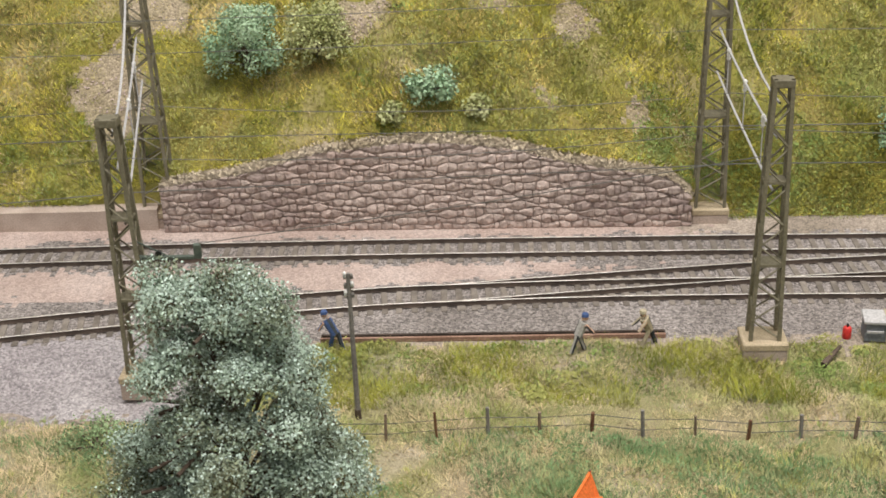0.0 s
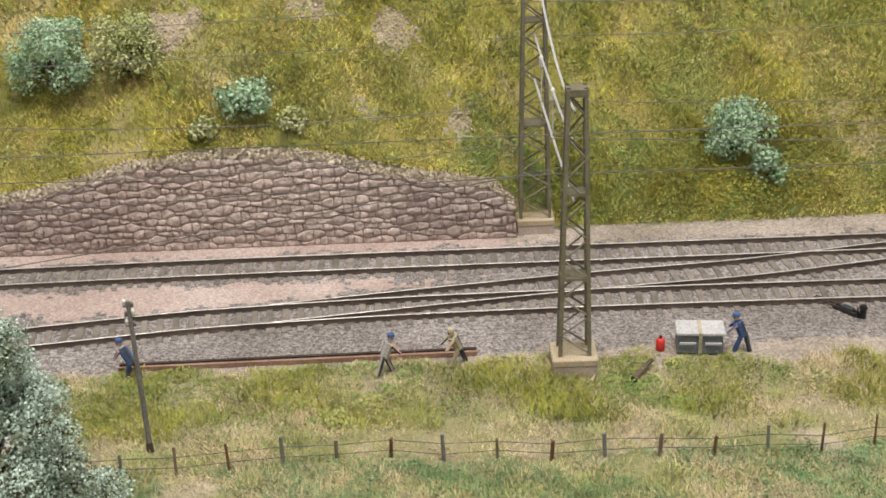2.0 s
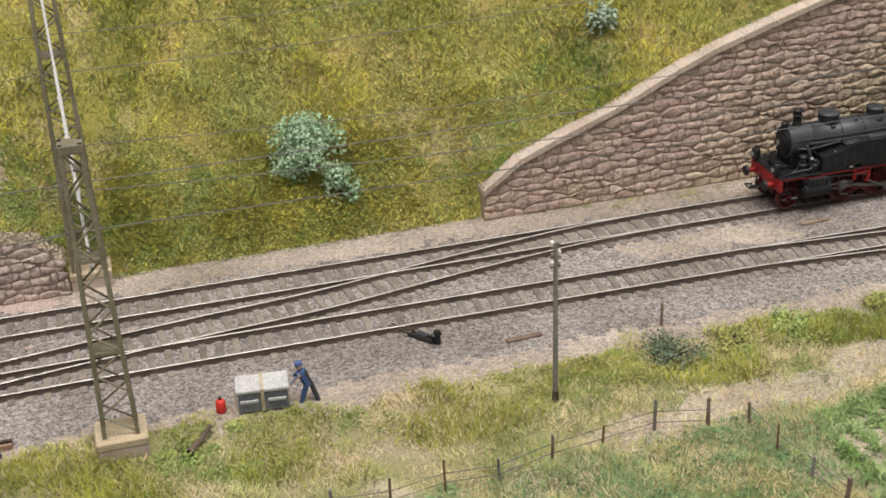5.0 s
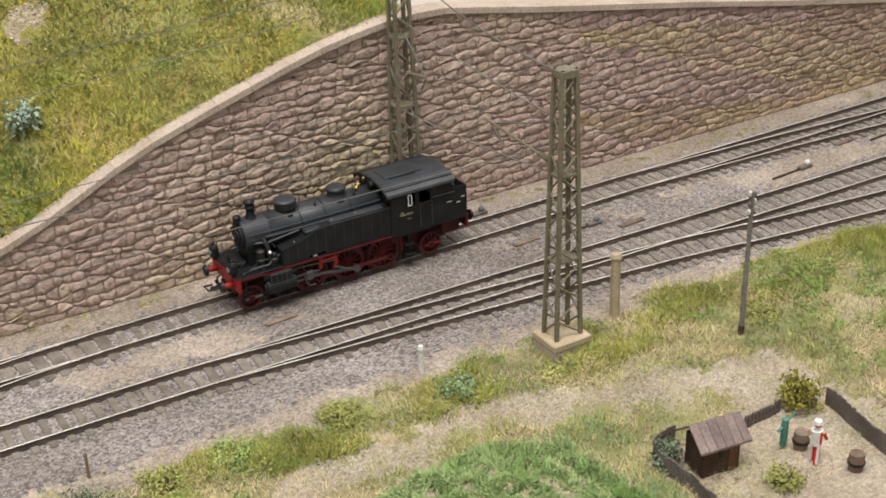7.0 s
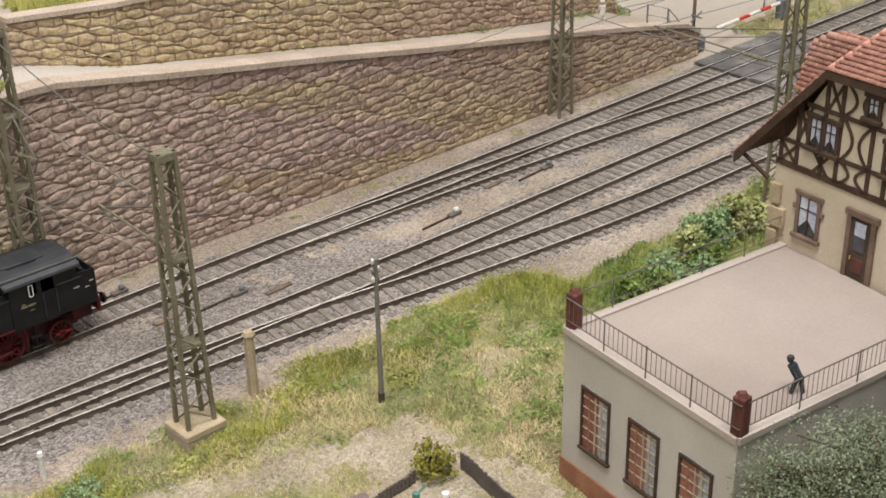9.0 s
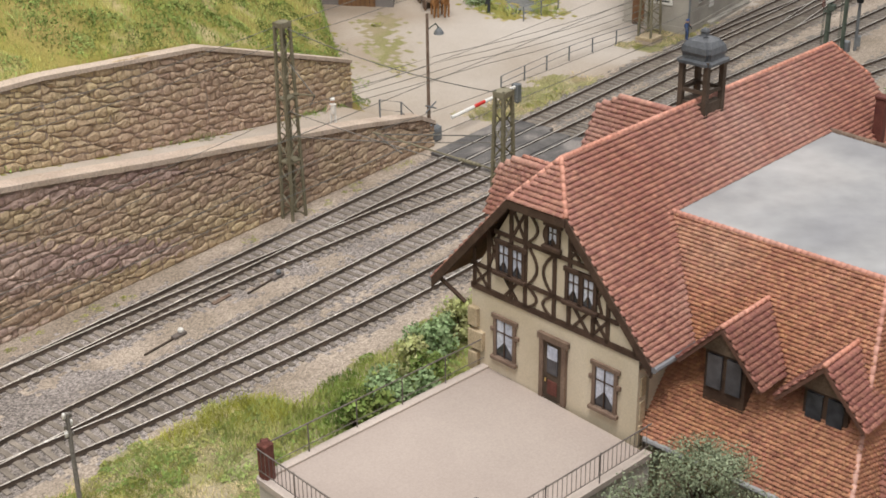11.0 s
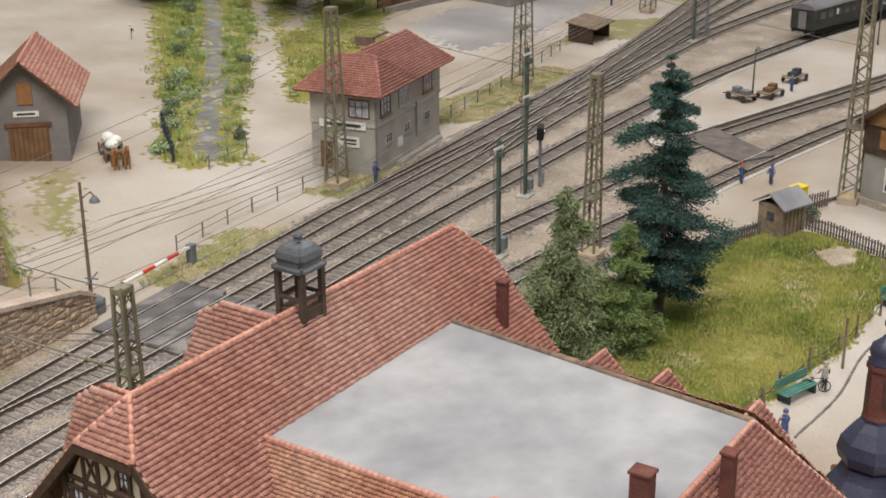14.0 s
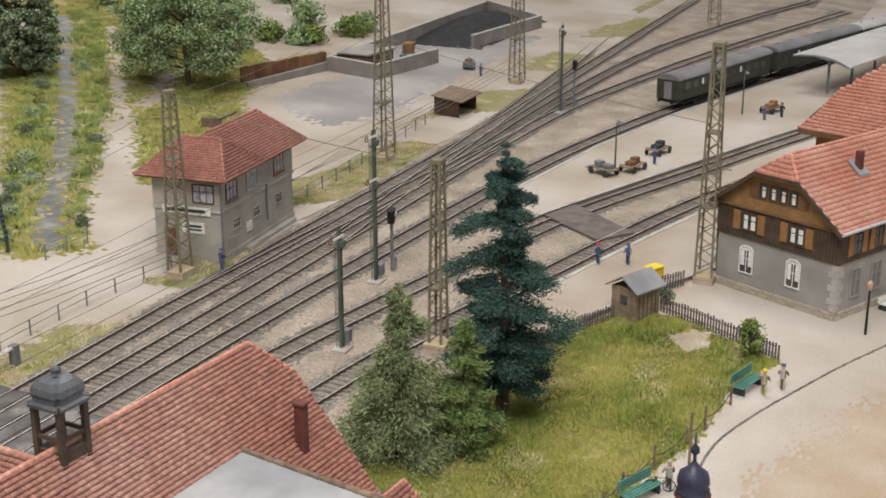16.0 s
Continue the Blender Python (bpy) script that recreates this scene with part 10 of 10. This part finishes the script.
def post_wire():
    pts = [(131.5, 19.9), (127.0, 20.6), (124.7, 21.2), (120.6, 22.2), (117.3, 23.2), (114.5, 23.5), (111.8, 24.4)]
    line = []
    for (a, b), (c, d) in zip(pts, pts[1:]):
        line += [(a + (c - a) * f, b + (d - b) * f, 0.95 - 1.6 * f * (1 - f)) for f in (0, 0.25, 0.5, 0.75)]
    tagged(part("fence_wire", tube(B(), line + [(*pts[-1], 0.95)], 0.035, 4), "dark"), "dark sagging wire between the garden posts", "wire")


def point_rods():
    th = thing("point_lever", 23.9, 57.0, 0.02, 128, "dark point lever with rods beside the track", "lever")
    part("plate", box(B(), 0.1, -0.22, 0, 1.5, 0.22, 0.1, 0.02), "black", th)
    part("motor_box", box(B(), 0.5, -0.14, 0.1, 1.1, 0.14, 0.28, 0.03), "dark", th)
    for v in (-0.14, 0.14):
        part("rod", rod(B(), (0.3, v, 0.14), (2.6, v * 0.6, 0.12), 0.035, n=5), "rust", th)
    part("lever", rod(B(), (0.25, 0, 0.1), (0.1, 0.3, 0.6), 0.04, n=5), "black", th)


def truck(x, y, rz):
    """A small old lorry with a bonnet, seen from its front."""
    z = float(ground_z(x, y))
    th = thing("truck", x, y, z, rz, "small old orange-red truck parked on the square", "truck")
    part("bonnet", box(B(), 0.3, -0.75, 0.7, 2.4, 0.75, 1.6, 0.15), "plaststeel", th)
    cab = part("cab", box(B(), -1.2, -1.0, 0.6, 0.4, 1.0, 2.7, 0.15), "brick", th)
    part("windscreen", box(B(), 0.38, -0.8, 1.75, 0.44, 0.8, 2.4), "darkglass", cab)
    part("load_bed", box(B(), -5.0, -1.15, 0.8, -1.3, 1.15, 2.3, 0.05), "brick", th, "orange-red load bed")
    part("bumper", box(B(), 2.45, -0.95, 0.45, 2.6, 0.95, 0.7, 0.04), "white", th)
    for s in (-1, 1):
        part("fender", box(B(), 0.9, s * 0.85 - 0.2, 0.7, 2.2, s * 0.85 + 0.2, 1.05, 0.12), "dark", th)
        part("headlight", rod(B(), (2.3, s * 0.8, 1.2), (2.5, s * 0.8, 1.2), 0.18, n=10), "white", th)
        for u in (1.5, -3.6):
            w = part("wheel", rod(B(), (u, s * 0.8, 0.5), (u, s * 1.05, 0.5), 0.5, n=14), "black", th)
            part("hub", rod(B(), (u, s * 1.04, 0.5), (u, s * 1.09, 0.5), 0.2, n=8), "grey", w)


point_rods()
truck(185.0, 136.6, 226)


def wire_bracket():
    """A dark arm on the front mast that holds the end of a wire."""
    th = thing("wire_bracket", -16.1, 51.5, 6.15, 0, "dark green steel bracket on the lattice mast", "bracket")
    part("arm", box(B(), 0, -0.1, -0.14, 2.5, 0.1, 0.02, 0.03), "mastg", th)
    part("upright", box(B(), 2.5, -0.12, -0.1, 2.8, 0.12, 0.55, 0.03), "mastg", th)
    part("stay", rod(B(), (0, 0, 0.75), (1.3, 0, 0.05), 0.035, n=5), "mastg", th)
    part("pulley", rod(B(), (1.0, -0.08, 0.12), (1.0, 0.08, 0.12), 0.14, n=10), "black", th)
    tagged(part("span_wire", tube(B(), [(-13.4, 51.5, 6.7), (-1.5, 52.6, 7.9), (10.4, 53.9, 9.3)], 0.022, 4), "wire"), "thin wire from the bracket to the next mast", "wire", "overhead wires")


def ridge_tent():
    th = thing("camping_tent", 2.3, 42.9, -0.55, -112, "small orange ridge tent on the front meadow", "tent")
    for s in (-1, 1):
        part("canvas", slab(B(), [(0, s * 0.75, 0), (2.2, s * 0.75, 0), (2.1, 0, 1.83), (-0.15, 0, 1.83)], (0, -s * 0.05, 0.02)), "tentcloth", th)
        part("hem", rod(B(), (0, s * 0.77, 0.03), (2.2, s * 0.77, 0.03), 0.05, n=5), "white", th)
    part("door_flap", slab(B(), [(0.05, -0.7, 0), (0.05, 0.7, 0), (-0.08, 0, 1.78)], (0.04, 0, 0)), "tentcloth", th)
    part("tent_pole", rod(B(), (-0.1, 0, 0), (-0.1, 0, 1.95), 0.04, n=5), "wood", th)


wire_bracket()
ridge_tent()


def bicycle(x, y, rz, label, m):
    th = thing("bicycle", x, y, 0.05, rz, label, "bicycle", "bicycles")
    for u in (-0.55, 0.55):
        w = part("wheel", tube(B(), [(u + 0.36 * math.cos(k * math.pi / 8), 0, 0.38 + 0.36 * math.sin(k * math.pi / 8)) for k in range(17)], 0.035, 5), "black", th)
        part("hub", rod(B(), (u, -0.06, 0.38), (u, 0.06, 0.38), 0.06, n=6), "plaststeel", w)
    part("frame", tube(B(), [(-0.55, 0, 0.38), (-0.2, 0, 0.85), (0.4, 0, 0.9), (-0.05, 0, 0.38), (-0.2, 0, 0.85)], 0.035, 5), m, th)
    part("fork", rod(B(), (0.55, 0, 0.38), (0.38, 0, 1.05), 0.035, n=5), "dark", th)
    part("handlebar", rod(B(), (0.36, -0.25, 1.05), (0.36, 0.25, 1.05), 0.03, n=5), "plaststeel", th)
    part("saddle", box(B(), -0.34, -0.07, 0.88, -0.1, 0.07, 0.95, 0.02), "brown", th)


post_wire()
bicycle(118.0, 21.2, -70, "small dark bicycle standing beside the park bench", "dark")
bicycle(142.5, 21.2, 58, "small blue bicycle leaning at the picket fence", "blue")


def kerb():
    q, a = curve([(112, 20.8), (118, 19.8), (124.9, 19.6), (130, 18.3), (135.6, 16.2), (141, 14.0), (147, 11.2), (154, 8)], 0.62)
    th = tagged(new("kerb_line"), "row of grey kerb stones along the street", "kerb", kind="structure")
    for (x, y), t in zip(q, a):
        b = box(B(), -0.27, -0.08, -0.1, 0.27, 0.08, 0.08 + 0.03 * random.random(), 0.03)
        part("kerb_stone", b, "kerbstone", th, at=place(x, y, 0, math.degrees(t) + random.uniform(-4, 4)))


kerb()
for x, y, m, L in ((2.0, 42.3, "orangep", 1.6), (-2.7, 42.0, "orangep", 1.5)):
    th = thing("camping_tent", x, y, float(ground_z(x, y)), 15, "small orange tent on the front meadow", "tent", "tents")
    part("canvas", slab(B(), [(-L / 2, -0.7, 0), (-L / 2, 0.7, 0), (-L / 2, 0, 1.1)], (L, 0, 0)), m, th)
    part("ground_sheet", box(B(), -L / 2 - 0.1, -0.75, -0.05, L / 2 + 0.1, 0.75, 0.02), "white", th)


def platform_lamp(x, y):
    th = thing("platform_lamp", x, y, 0.44, 0, "thin dark lamp post on the island platform", "lamp", "platform lamps")
    part("post", rod(B(), (0, 0, 0), (0, 0, 5.4), 0.12, 0.07, 8), "mastg", th)
    part("arm", tube(B(), [(0, 0, 5.3), (0.2, -0.05, 5.6), (0.5, -0.1, 5.65), (0.75, -0.15, 5.4)], 0.05, 5), "mastg", th)
    part("shade", lathe(B(), [(0.34, 5.1), (0.28, 5.25), (0.08, 5.42)], 12, 0.75, -0.15), "plaststeel", th, "grey lamp shade")


platform_lamp(184.4, 43.6)
platform_lamp(218.2, 36.8)

# ---- single pieces of walls and tracks ----
for wall, stones, face, material in WALL_STONES:
    for s in stones:
        v, f = stone_arrays([s], face)
        mesh_part("stone", v, f, material, wall)
sleeper_bm = B()
box(sleeper_bm, -0.15, -1.4, 0.0, 0.15, 1.4, 0.06, 0.02)
sleeper_ob = part("sleeper", sleeper_bm, "sleeper")
sleeper_me = sleeper_ob.data
bpy.data.objects.remove(sleeper_ob)
for th, (q, a), dz in SLEEPERS:
    near = [k for k in range(len(q)) if -30 < q[k][0] < 125]
    near = near[:298]
    for k in near:
        ob = new("sleeper", sleeper_me)
        ob.matrix_basis = place(q[k][0], q[k][1], dz * 1.5 + 0.004 * random.random(), math.degrees(a[k]) + random.uniform(-1, 1))
        ob.parent = th
    rest = [k for k in range(len(q)) if k not in set(near)]
    v, f = [], []
    for k in rest:
        c, s = math.cos(a[k]), math.sin(a[k])
        o = len(v)
        for z in (0.0, 0.066):
            for i, j in ((-0.15, -1.45), (0.15, -1.45), (0.15, 1.45), (-0.15, 1.45)):
                v.append((q[k][0] + c * i - s * j, q[k][1] + s * i + c * j, z + dz * 1.5))
        f += [(o + 4, o + 5, o + 6, o + 7)] + [(o + i, o + (i + 1) % 4, o + 4 + (i + 1) % 4, o + 4 + i) for i in range(4)]
    if v:
        mesh_part("sleeper_rest", v, f, "sleeper", th, kind="stuff")
